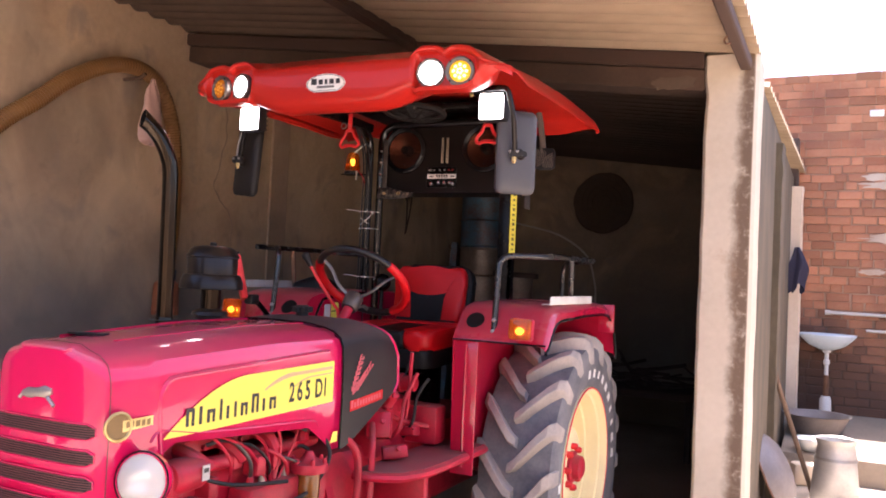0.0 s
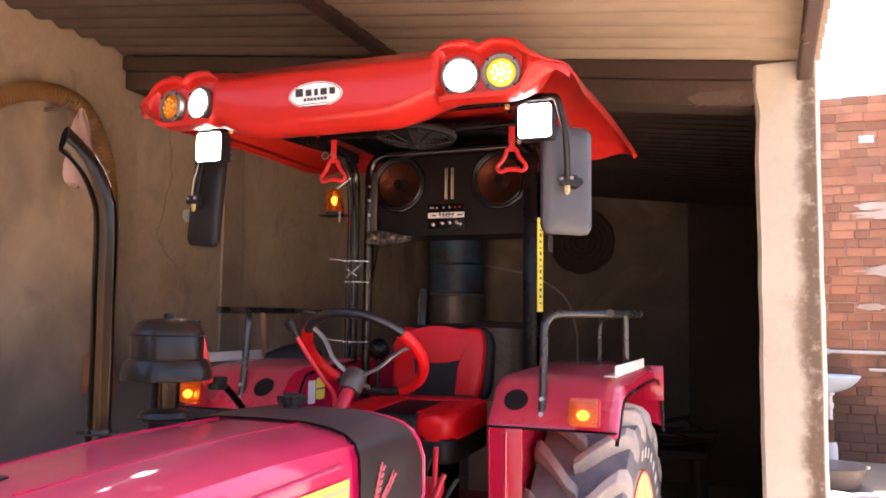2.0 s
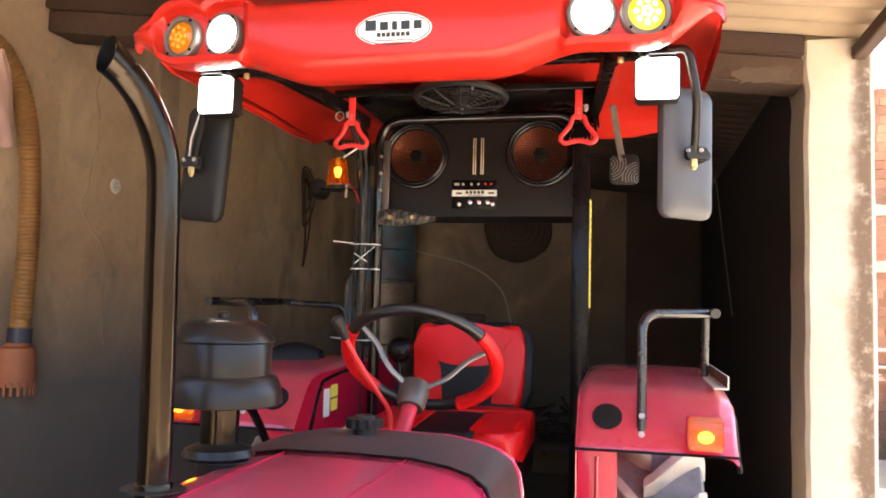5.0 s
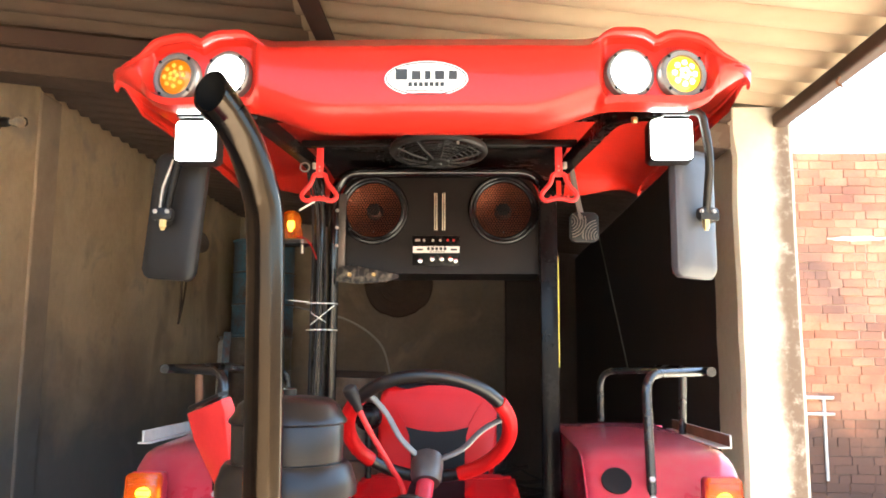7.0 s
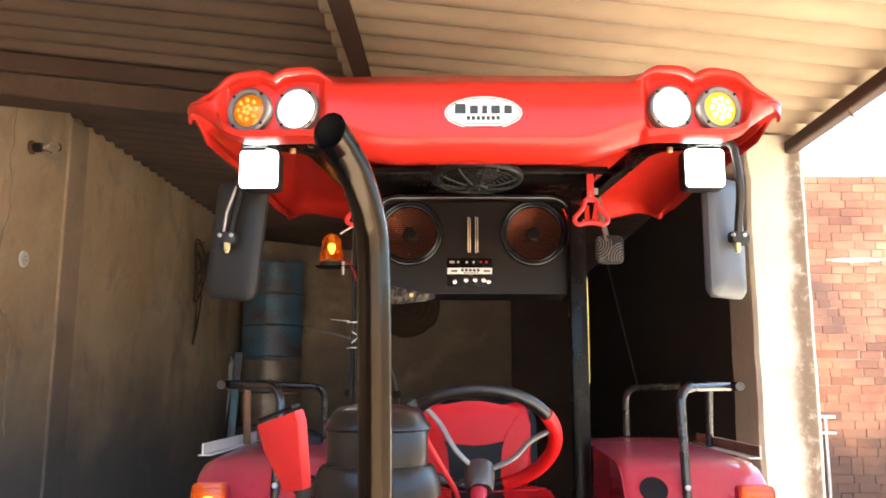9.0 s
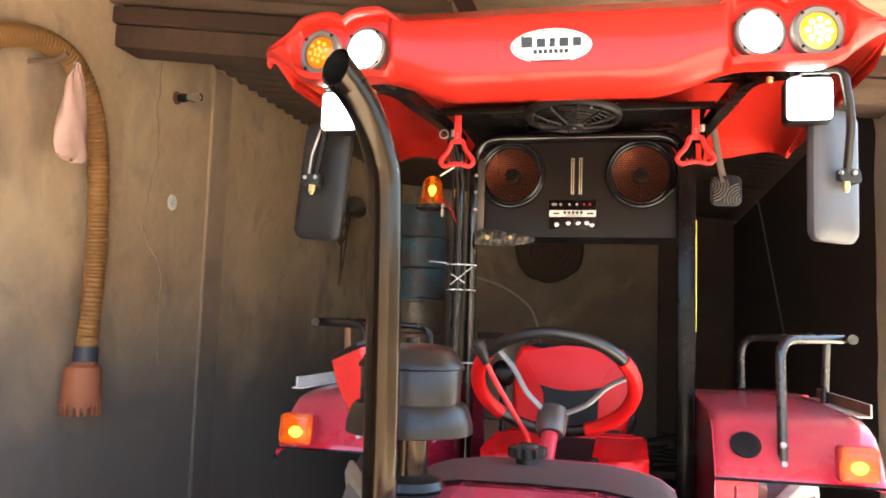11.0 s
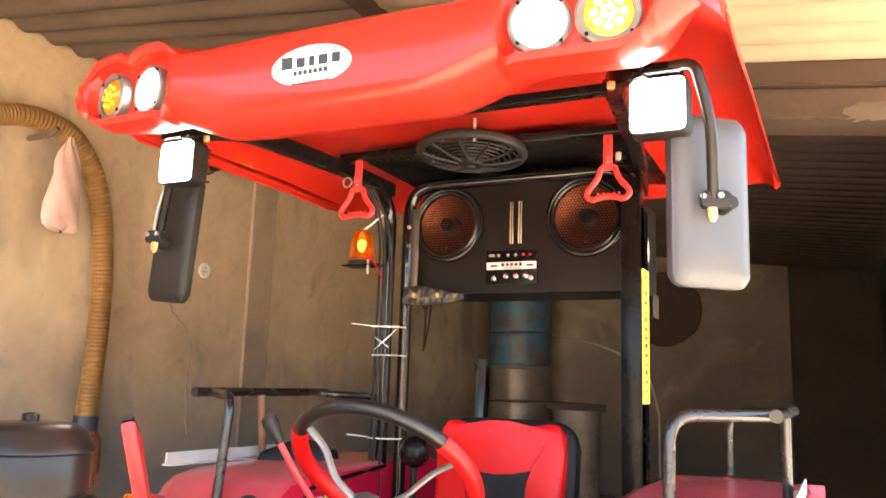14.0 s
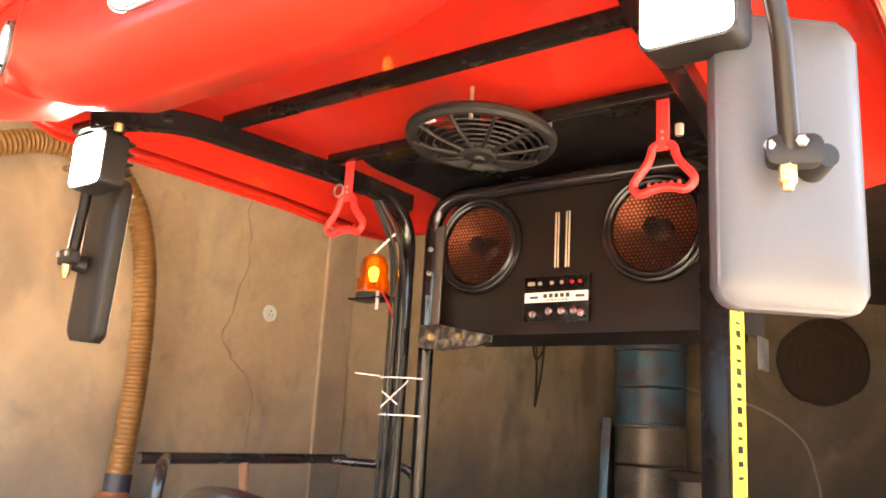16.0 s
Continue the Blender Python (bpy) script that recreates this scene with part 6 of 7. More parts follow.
for s in (1, -1):
    bm, c = tyre_mesh(s)
    wheel_ob = part("rear_wheel", bm, RUBBER, tractor, "large lugged rear tyre on a cream rim", smooth=40)
    for k in range(18):
        for side in (1, -1):
            bm = bmesh.new()
            lug(bm, 2 * math.pi * (k + (0.5 if side > 0 else 0)) / 18, side, s)
            part("tread_lug", bm, LUG, wheel_ob, smooth=30)
    part("rim", lathe([(0.385, 0.15), (0.385, 0.16), (0.372, 0.163), (0.368, 0.15), (0.364, 0.128), (0.352, 0.122), (0.348, 0.085), (0.344, 0.06), (0.332, 0.055), (0.33, 0.02), (0.326, -0.02), (0.31, -0.03), (0.27, -0.02), (0.22, 0.03), (0.18, 0.075), (0.15, 0.085), (0.08, 0.085), (0, 0.085)], c, 64, caps=False), RIM, wheel_ob, "cream painted rim", smooth=50)
    part("rim_line", tube([c @ Vector((0.381 * math.cos(2 * math.pi * k / 64), 0.381 * math.sin(2 * math.pi * k / 64), 0.161)) for k in range(64)], 0.004, 6, closed=True), GRAB_RED, wheel_ob)
    part("hub", lathe([(0.075, 0.085), (0.075, 0.098), (0.06, 0.105), (0.055, 0.135), (0.035, 0.145), (0, 0.147)], c, 32), RED_DULL, wheel_ob, "red hub")
    for k in range(8):
        a = 2 * math.pi * k / 8
        part("wheel_nut", lathe([(0.016, 0), (0.016, 0.022), (0.01, 0.03), (0, 0.031)], c @ Matrix.Translation((0.098 * math.cos(a), 0.098 * math.sin(a), 0.085)), 6), GRAB_RED, wheel_ob)
    rnd = random.Random(2)
    for k in range(34):
        a = 2 * math.pi * k / 34
        if k % 17 > 9:
            continue
        w = rnd.uniform(0.014, 0.026)
        bm = bmesh.new()
        p = [c @ Vector((r * math.cos(a + e / 0.45), r * math.sin(a + e / 0.45), 0.1685 + (r - 0.43) * 0.06)) for r, e in ((0.432, -w), (0.432, w), (0.472, w * 0.8), (0.472, -w * 0.8))]
        bm.faces.new([bm.verts.new(v) for v in p])
        part("sidewall_mark", bm, WHITE, wheel_ob, "worn white sidewall mark", smooth=0)
part("rear_axle", tube([(-0.5, AXLE_Y, AXLE_Z), (0.5, AXLE_Y, AXLE_Z)], 0.09, 20), RED_DULL, tractor)

# -- engine, gearbox, running boards and front axle
body = part("gearbox", box((-0.17, 2.4, 0.5), (0.17, 4.0, 0.86), 0.04), RED_DULL, tractor, "red cast gearbox")
part("clutch_housing", lathe([(0.24, 0), (0.24, 0.04), (0.2, 0.06), (0.17, 0.4)], pose(0, 2.4, 0.66, -90, 0, 0), 28), RED_DULL, body)
engine = part("engine_block", box((-0.15, 1.6, 0.5), (0.15, 2.4, 1.0), 0.02), RED_DULL, tractor, "red engine block with pipes")
part("rocker_cover", box((-0.1, 1.7, 1.0), (0.1, 2.3, 1.13), 0.03), RED_DULL, engine)
part("cylinder_head", box((-0.14, 1.65, 0.95), (0.15, 2.35, 1.03), 0.01), RED_DULL, engine)
for k in range(4):
    part("intake_runner", tube(smooth_line([(0.1, 1.75 + 0.17 * k, 1.0), (0.19, 1.75 + 0.17 * k, 0.99), (0.215, 1.8 + 0.15 * k, 0.95)], 5), 0.022, 10), RED_DULL, engine)
    part("injector_pipe", tube(smooth_line([(0.12, 1.72 + 0.17 * k, 1.06), (0.2, 1.78 + 0.15 * k, 1.05), (0.23, 1.95 + 0.08 * k, 0.98), (0.22, 2.06 + 0.02 * k, 0.86)], 5), 0.005, 6), RED_DULL, engine)
part("manifold", tube([(0.19, 1.72, 0.95), (0.19, 2.35, 0.94)], 0.02, 12), RED_DULL, engine)
part("injection_pump", box((0.16, 1.95, 0.74), (0.25, 2.2, 0.86), 0.015), RED_DULL, engine)
part("alternator", lathe([(0.03, -0.06), (0.046, -0.05), (0.048, 0.04), (0.038, 0.055), (0, 0.055)], pose(0.2, 1.72, 0.945, 90, 0, 0), 20), RED_DULL, engine)
tag = part("white_tag", box((0.249, 1.74, 0.93), (0.252, 1.768, 0.972), 0.001), PALE_STEEL, engine, "white label tag", smooth=0)
part("tag_bar", box((0.2522, 1.745, 0.952), (0.2526, 1.763, 0.964), 0), INK, tag, smooth=0)
q = pose(0.255, 2.235, 0.858)
bowl = part("fuel_filter", lathe([(0.04, 0.0), (0.06, 0.006), (0.063, 0.022), (0.06, 0.034), (0.036, 0.04), (0.02, 0.052), (0.012, 0.07), (0, 0.07)], q, 24), RED_DULL, engine, "red fuel filter head over a brown glass bowl")
part("filter_bowl", lathe([(0.02, -0.13), (0.034, -0.12), (0.039, -0.04), (0.038, 0.002)], q, 22), FILTER_OIL, bowl, "brown glass filter bowl")
for k in range(6):
    a = math.pi / 3 * k + 0.3
    part("filter_bolt", nut(q @ Vector((0.052 * math.cos(a), 0.052 * math.sin(a), 0.03)), (0, 0, 1), 0.008, 0.022), RED_DULL, bowl)
m = Matrix(((0, 0, 1, 0.185), (1, 0, 0, 0), (0, 1, 0, 0), (0, 0, 0, 1)))
part("clutch_cover", prism([(2.325, 0.858), (2.4, 0.878), (2.5, 0.878), (2.56, 0.8), (2.64, 0.7), (2.64, 0.55), (2.34, 0.55)], 0.03, m, bevel=0.012), RED_DULL, engine, "smooth red clutch cover")
for pts, r in ((((0.26, 2.2, 1.0), (0.24, 2.1, 1.04), (0.2, 2.0, 1.02)), 0.006), (((0.26, 2.28, 0.99), (0.29, 2.3, 0.9), (0.27, 2.2, 0.8), (0.23, 2.0, 0.78)), 0.007), (((0.2, 1.72, 0.95), (0.26, 1.85, 0.9), (0.27, 2.1, 0.86)), 0.006), (((0.2, 2.36, 1.0), (0.26, 2.4, 0.96), (0.29, 2.48, 0.86), (0.27, 2.5, 0.6)), 0.014), (((0.26, 2.62, 0.96), (0.3, 2.56, 0.9), (0.31, 2.54, 0.7)), 0.012)):
    part("engine_hose", tube(smooth_line(pts, 6), r, 10), RED_DULL if r > 0.01 else BLACK_PLASTIC, engine)
# small castings, bolts and thin lines round the engine
rnd = random.Random(12)
for k in range(9):
    part("head_bolt", nut((0.15, 1.69 + 0.08 * k, 0.99), (1, 0, 0), 0.009, 0.012), RED_DULL, engine)
for k in range(4):
    y = 1.99 + 0.055 * k
    part("pump_union", lathe([(0.011, 0), (0.011, 0.03), (0.007, 0.034), (0.007, 0.05)], pose(0.215, y, 0.855), 8), STEEL if k % 2 else RED_DULL, engine)
for k in range(7):
    y = 1.68 + 0.085 * k
    a = Vector((0.17 + rnd.uniform(0, 0.05), y, 0.9 + rnd.uniform(-0.08, 0.08)))
    part("casting_lug", box(a - Vector((0.03, 0.022, 0.03)), a + Vector((0.03, 0.022, 0.03)), 0.008), RED_DULL, engine)
for k in range(6):
    y = 1.75 + 0.09 * k
    z = 1.02 - 0.02 * k
    pts = [(0.17, y, z), (0.225 + rnd.uniform(-0.01, 0.02), y + 0.05, z + rnd.uniform(-0.03, 0.02)), (0.235, y + 0.12, z - 0.06), (0.2, y + 0.16, z - 0.14)]
    part("fuel_line", tube(smooth_line(pts, 6), 0.0045 + 0.002 * (k % 2), 7), (RED_DULL, WORN_STEEL, BLACK_PLASTIC)[k % 3], engine)
part("starter", tube([(0.2, 2.12, 0.68), (0.2, 2.38, 0.68)], 0.05, 18), RED_DULL, engine)
part("oil_filter", lathe([(0.045, 0), (0.045, 0.11), (0.03, 0.12)], pose(0.22, 1.88, 0.7), 18), BLACK_PLASTIC, engine)
part("gear_lever", tube(smooth_line([(0.2, 2.9, 0.86), (0.24, 2.92, 0.95), (0.25, 2.93, 1.2)], 5), 0.008, 10), RED_DULL, tractor)
part("pedal_box", box((0.08, 2.72, 0.8), (0.22, 2.98, 1.02), 0.03), RED_DULL, tractor, "red pedal box")
part("brake_linkage", tube(smooth_line([(0.2, 2.6, 1.0), (0.25, 2.75, 1.05), (0.22, 2.85, 0.95), (0.3, 3.0, 0.9)], 5), 0.01, 8), RED_DULL, tractor)
part("hydraulic_box", box((0.1, 3.02, 0.82), (0.33, 3.12, 0.98), 0.02), RED_DULL, tractor)
# castings, levers and unions crowded over the gearbox
rnd = random.Random(31)
for k in range(16):
    c = Vector((rnd.uniform(0.06, 0.3), rnd.uniform(2.7, 3.02), rnd.uniform(0.84, 1.08)))
    if k % 3 == 0:
        q = pose(c.x, c.y, c.z, rnd.uniform(0, 180), rnd.uniform(0, 90), 0)
        r = rnd.uniform(0.018, 0.036)
        part("housing", lathe([(r * 0.7, -0.04), (r, -0.034), (r, 0.02), (r * 1.25, 0.022), (r * 1.25, 0.034), (0, 0.036)], q, 16), RED_DULL, tractor)
    else:
        d = Vector([rnd.uniform(0.018, 0.05) for _ in range(3)])
        part("casting", turned(pose(c.x, c.y, c.z, rnd.uniform(-25, 25), rnd.uniform(-25, 25), rnd.uniform(-40, 40)), box(-d, d, 0.009)), RED_DULL, tractor)
    part("casting_bolt", nut(c + Vector((0.03, -0.03, 0.02)), (0.6, -0.6, 0.4), 0.009, 0.012), RED_DULL, tractor)
for k in range(6):
    a = Vector((rnd.uniform(0.12, 0.26), rnd.uniform(2.7, 2.95), 0.86))
    line = [a, a + Vector((0.05, -0.02, 0.07)), a + Vector((0.03, 0.05, 0.16)), a + Vector((0.06, 0.09, 0.2 + 0.03 * k))]
    part("control_rod", tube(smooth_line(line, 5), 0.006 + 0.001 * (k % 3), 8), (RED_DULL, BLACK_PLASTIC)[k % 2], tractor)
for s in (1, -1):
    step = [(0.0, -0.26), (0.08, -0.25), (0.16, -0.2), (0.2, -0.1), (0.21, 0.05), (0.21, 0.45), (0.0, 0.45)]
    bd = part("running_board", prism([(x * s, y) for x, y in step], 0.012, pose(s * 0.25, 2.78, 0.80), bevel=0.003), STEP_RED, tractor, "dusty red running board with a rounded front")
    part("board_skirt", tube([(s * (0.25 + x), 2.78 + y, 0.792) for x, y in step[:-1]], 0.016, 8), RED_DULL, bd)
    part("board_leg", box((min(s * 0.2, s * 0.42), 2.75, 0.62), (max(s * 0.2, s * 0.42), 2.79, 0.79), 0.006), RED_DULL, bd)
part("front_axle", box((-0.55, 1.93, 0.36), (0.55, 2.01, 0.46), 0.015), RED_DULL, tractor)
part("front_bolster", box((-0.12, 1.5, 0.42), (0.12, 2.05, 0.6), 0.02), RED_DULL, tractor)
for s in (1, -1):
    c = Matrix(((0, 0, s, s * 0.62), (1, 0, 0, 1.97), (0, 1, 0, 0.375), (0, 0, 0, 1)))
    fw = part("front_wheel", lathe([(0.2, 0.07), (0.23, 0.085), (0.31, 0.085), (0.36, 0.065), (0.375, 0.03), (0.375, -0.03), (0.36, -0.065), (0.31, -0.085), (0.23, -0.085), (0.2, -0.07)], c, 48, caps=False), RUBBER, tractor, "narrow ribbed front tyre")
    part("rim", lathe([(0.21, 0.075), (0.2, 0.06), (0.19, 0.0), (0.1, 0.01), (0.06, 0.04), (0, 0.045)], c, 40, caps=False), RIM, fw)
    part("kingpin", tube([(s * 0.53, 1.97, 0.3), (s * 0.53, 1.97, 0.55)], 0.03, 12), RED_DULL, fw)

# black cloth left on the fender top
bm = bmesh.new()
rows = []
for i in range(9):
    t = i / 8
    rows.append([(-0.66 + 0.16 * t, 3.4 + 0.1 * t + 0.05 * math.cos(a) * (1 - 0.4 * t), 1.424 + (0.02 + 0.022 * math.sin(t * 3)) * max(0, math.sin(a)) * 1.4) for a in [math.pi * k / 8 for k in range(9)]])
skin(rows, bm)
cloth_base = (-0.58 + CX, 3.45, 1.436)
turned(Matrix.Translation((CX, 0, 0)), bm)
solo("black_cloth", bm, BLACK_VINYL, "crumpled black cloth lying on the fender", "cloth")

# ---- things in the shed ----
# suction hose hung over a peg on the side wall
hx = WALL_X + 0.105
hose = thing("suction_hose", (hx, 4.0, 1.2), "ribbed amber suction hose hung on the wall, with a strainer", "hose")
path = smooth_line([(hx, 2.3, 1.75), (hx, 2.78, 2.2), (hx, 2.97, 2.345), (hx, 3.17, 2.51), (hx, 3.41, 2.65), (hx, 3.62, 2.70), (hx, 3.80, 2.665), (hx, 3.93, 2.52), (hx, 4.0, 2.32), (hx, 4.03, 2.05), (hx, 4.035, 1.8), (hx, 4.025, 1.6), (hx, 4.018, 1.46)], 14)
fine = []
for a, b in zip(path, path[1:]):
    n = max(1, int((b - a).length / 0.0052))
    fine += [a + (b - a) * i / n for i in range(n)]
part("hose_body", tube(fine, [0.046 + 0.0026 * (1 if i % 3 == 0 else -0.5) for i in range(len(fine))], 14), HOSE, hose, "amber ribbed hose")
part("hose_cuff", tube([(hx, 4.018, 1.47), (hx, 4.015, 1.385)], 0.052, 18), HOSE_CUFF, hose, "blue tape cuff")
m = pose(hx, 4.008, 1.215)
strainer = part("strainer", lathe([(0.08, 0.0), (0.083, 0.03), (0.081, 0.14), (0.074, 0.168), (0.058, 0.178), (0.054, 0.19)], m, 28), STRAINER, hose, "orange slotted strainer")
for k in range(18):
    a = 2 * math.pi * k / 18
    part("strainer_tooth", turned(m @ pose(0, 0, 0, 0, 0, math.degrees(a)) @ Matrix.Translation((0.079, 0, -0.01)), box((-0.004, -0.006, -0.028), (0.006, 0.006, 0.03), 0.002)), STRAINER, strainer)
bm = tube(rounded([(WALL_X - 0.01, 3.66, 2.635), (hx + 0.03, 3.66, 2.635), (hx + 0.075, 3.66, 2.66)], 0.02), 0.011, 10)
solo("wall_peg", bm, WOOD, "wooden peg in the wall that carries the hose", "peg")

# plastic bag on the peg
bx, by = hx + 0.07, 3.73
rows = []
prof = [(0.012, 2.64), (0.024, 2.61), (0.042, 2.57), (0.058, 2.52), (0.068, 2.46), (0.076, 2.4), (0.083, 2.34), (0.087, 2.28), (0.084, 2.25), (0.06, 2.238), (0.01, 2.234)]
for r, z in prof:
    rows.append([(bx + 0.42 * r * math.cos(a) + 0.006 * math.sin(5 * a + z * 30), by + (2.64 - z) * 0.0 + r * (1 + 0.14 * math.sin(3 * a + z * 22)) * math.sin(a), z + 0.006 * math.sin(7 * a)) for a in [2 * math.pi * k / 28 for k in range(28)]])
bm = skin(rows, closed=True)
bag = solo("plastic_bag", bm, PINK, "crumpled pink plastic bag hung on a wall peg", "bag", smooth=50)

# bulb holder and round socket on the side wall
lamp = thing("bulb_holder", (WALL_X, 4.77, 2.795), "dark bulb holder with an unlit bulb on the wall", "lamp")
m = pose(WALL_X - 0.002, 4.77, 2.795, 0, 90, 0)
part("holder_plate", lathe([(0.036, 0), (0.036, 0.012), (0.026, 0.02)], m, 24), RUST, lamp, "brown round base")
part("holder", lathe([(0.024, 0.012), (0.026, 0.045), (0.022, 0.065), (0.018, 0.066)], m, 20), BLACK_PLASTIC, lamp)
part("bulb", lathe([(0.013, 0.06), (0.016, 0.075), (0.03, 0.11), (0.03, 0.13), (0.02, 0.15), (0, 0.156)], m, 20, caps=False), GLASS, lamp, "clear glass bulb").visible_shadow = False
sock = thing("wall_socket", (WALL_X, 4.79, 2.225), "round white wall socket plate", "socket")
m = pose(WALL_X - 0.001, 4.79, 2.225, 0, 90, 0)
plate = part("socket_plate", lathe([(0.042, 0), (0.042, 0.006), (0.036, 0.011), (0, 0.012)], m, 28), WHITE, sock)
for dy, dz in ((0.012, 0.008), (-0.012, 0.008), (0, -0.012)):
    part("socket_hole", lathe([(0.004, 0.0121), (0.004, 0.0126), (0, 0.0126)], m @ Matrix.Translation((dz, dy, 0)), 8), INK, plate, smooth=0)
# settling crack in the plaster
rnd = random.Random(9)
pts = [(4.62, 3.0), (4.6, 2.7), (4.63, 2.45), (4.56, 2.2), (4.52, 2.08), (4.58, 1.98), (4.7, 1.9), (4.74, 1.78), (4.73, 1.55), (4.76, 1.3)]
line = []
for (a, b), (c, d) in zip(pts, pts[1:]):
    for k in range(4):
        line.append((WALL_X + 0.0005, a + (c - a) * k / 4 + rnd.uniform(-0.012, 0.012), b + (d - b) * k / 4))
bm = tube(line, [rnd.uniform(0.0025, 0.006) for _ in line], 5)
solo("plaster_crack", bm, CRACK, "dark settling crack in the wall plaster", "crack", kind="structure")

# belt and cone hung on the side wall
belt = thing("hung_belt", (WALL_X, 7.35, 2.0), "old drive belts and a funnel hung on a wall nail", "belts")
x = WALL_X + 0.05
for w, h, zc, r in ((0.13, 0.34, 2.52, 0.008), (0.09, 0.25, 2.56, 0.007), (0.05, 0.5, 2.3, 0.009)):
    part("belt_loop", tube([(x + 0.015 * math.cos(a * 2), 7.35 + w * math.cos(a) + 0.02 * math.sin(2 * a), zc + h * math.sin(a) * 0.75) for a in [2 * math.pi * k / 32 for k in range(32)]], r, 6, closed=True), CANE, belt)
part("funnel", lathe([(0.015, -0.1), (0.02, 0.0), (0.1, 0.12), (0.098, 0.12), (0.016, 0.0)], pose(x + 0.03, 7.42, 2.55, 40, 70, 0), 24, caps=False), WORN_STEEL, belt, "dark metal funnel")
part("nail", tube([(WALL_X - 0.01, 7.35, 2.74), (x + 0.04, 7.35, 2.75)], 0.006, 8), RUST, belt)


def drum(name, label, material, z0, x, y):
    ob = thing(name, (x, y, z0), label, "drum", group="stacked oil drums")
    m = pose(x, y, z0)
    prof = [(0.29, 0.0), (0.3, 0.005), (0.3, 0.014), (0.288, 0.022), (0.288, 0.29), (0.3, 0.305), (0.288, 0.32), (0.288, 0.59), (0.3, 0.605), (0.288, 0.62), (0.288, 0.895), (0.3, 0.905), (0.3, 0.917), (0.29, 0.92), (0.284, 0.905), (0, 0.905)]
    part("drum_shell", lathe(prof, m, 48, caps=False), material, ob, smooth=30)
    part("bung", lathe([(0.03, 0.903), (0.03, 0.916), (0, 0.916)], m @ Matrix.Translation((0.18, 0.05, 0)), 12), RUST, ob)
    for z in (0.305, 0.605):
        part("rust_ring", tube([m @ Vector((0.301 * math.cos(2 * math.pi * k / 40), 0.301 * math.sin(2 * math.pi * k / 40), z)) for k in range(40)], 0.004, 5, closed=True), RUST, ob)
    return ob


DX, DY = CX - 1.872, 8.7
drum("oil_drum", "dented bare steel oil drum under two others", DRUM_GREY, 0.006, DX, DY)
drum("oil_drum", "dented bare grey steel oil drum in a stack", DRUM_GREY, 0.93, DX - 0.005, DY)
drum("oil_drum", "worn blue oil drum on top of the stack", DRUM_BLUE, 1.852, DX, DY)

# pipes and a blue board beside the drums
for k in range(3):
    bm = tube([(DX - 0.62 + 0.06 * k, 8.35 + 0.04 * k, 0.006), (DX - 0.34 + 0.012 * k, 8.55, 1.86 - 0.03 * k)], 0.016, 10)
    solo("steel_pipe", bm, STEEL, "thin steel pipe leaning beside the drums", "pipe", group="leaning pipes")
bm = turned(pose(DX - 0.33, 8.38, 0.0, 2, 3, 12), box((-0.035, -0.02, 0.0), (0.035, 0.02, 1.9), 0.006))
solo("blue_board", bm, DRUM_BLUE, "narrow blue-painted board stood against the drums", "board")
bm = tube([(DX - 0.36, 8.5, 1.8 + 0.0), (DX - 0.38, 8.49, 1.83), (DX - 0.36, 8.48, 1.86), (DX - 0.34, 8.49, 1.83)], 0.008, 6, closed=True)
solo("iron_ring", bm, RUST, "small iron ring hooked on the pipes", "ring")

# round blackened tray on the back wall
m = facing(CX - 0.6, BACK_Y - 0.005, 2.415)
tray = thing("round_tray", (CX - 0.6, BACK_Y, 2.07), "round blackened woven tray hung on the wall", "tray")
rows = []
rnd = random.Random(4)
edge = [rnd.uniform(-0.012, 0.012) for _ in range(36)]
for r, z in ((0.001, 0.031), (0.12, 0.03), (0.24, 0.034), (0.31, 0.05), (0.335, 0.065), (0.345, 0.055), (0.33, 0.02)):
    rows.append([m @ Vector(((r + edge[k] * r * 2) * math.cos(2 * math.pi * k / 36), (r + edge[k] * r * 2) * math.sin(2 * math.pi * k / 36), z)) for k in range(36)])
part("tray_weave", skin(rows, closed=True), CANE, tray)
for r in (0.08, 0.14, 0.2, 0.26):
    part("weave_ring", tube([m @ Vector((r * math.cos(2 * math.pi * k / 36), r * math.sin(2 * math.pi * k / 36), 0.036)) for k in range(36)], 0.008, 6, closed=True), CANE, tray)
part("tray_nail", tube([m @ Vector((0, 0.3, -0.01)), m @ Vector((0, 0.3, 0.075))], 0.005, 6), RUST, tray)

# cable that droops across the back wall
yb = BACK_Y - 0.012
bm = tube(smooth_line([(CX - 1.85, yb, 2.22), (CX - 1.6, yb, 2.165), (CX - 1.2, yb, 2.075), (CX - 0.94, yb, 1.95), (CX - 0.76, yb, 1.78), (CX - 0.68, yb, 1.52), (CX - 0.66, yb, 1.3), (CX - 0.66, yb, 0.3)], 8), 0.011, 8)
solo("wall_cable", bm, CABLE, "pale cable drooping down the back wall", "cable")
# thin cord along the other wall
bm = tube(smooth_line([(-0.612, 7.62, 2.66), (-0.614, 7.46, 2.6), (-0.614, 6.95, 2.1), (-0.612, 6.45, 1.6)], 6), 0.0055, 6)
solo("hanging_cord", bm, WIRE, "thin pale cord strung along the side wall", "cord")
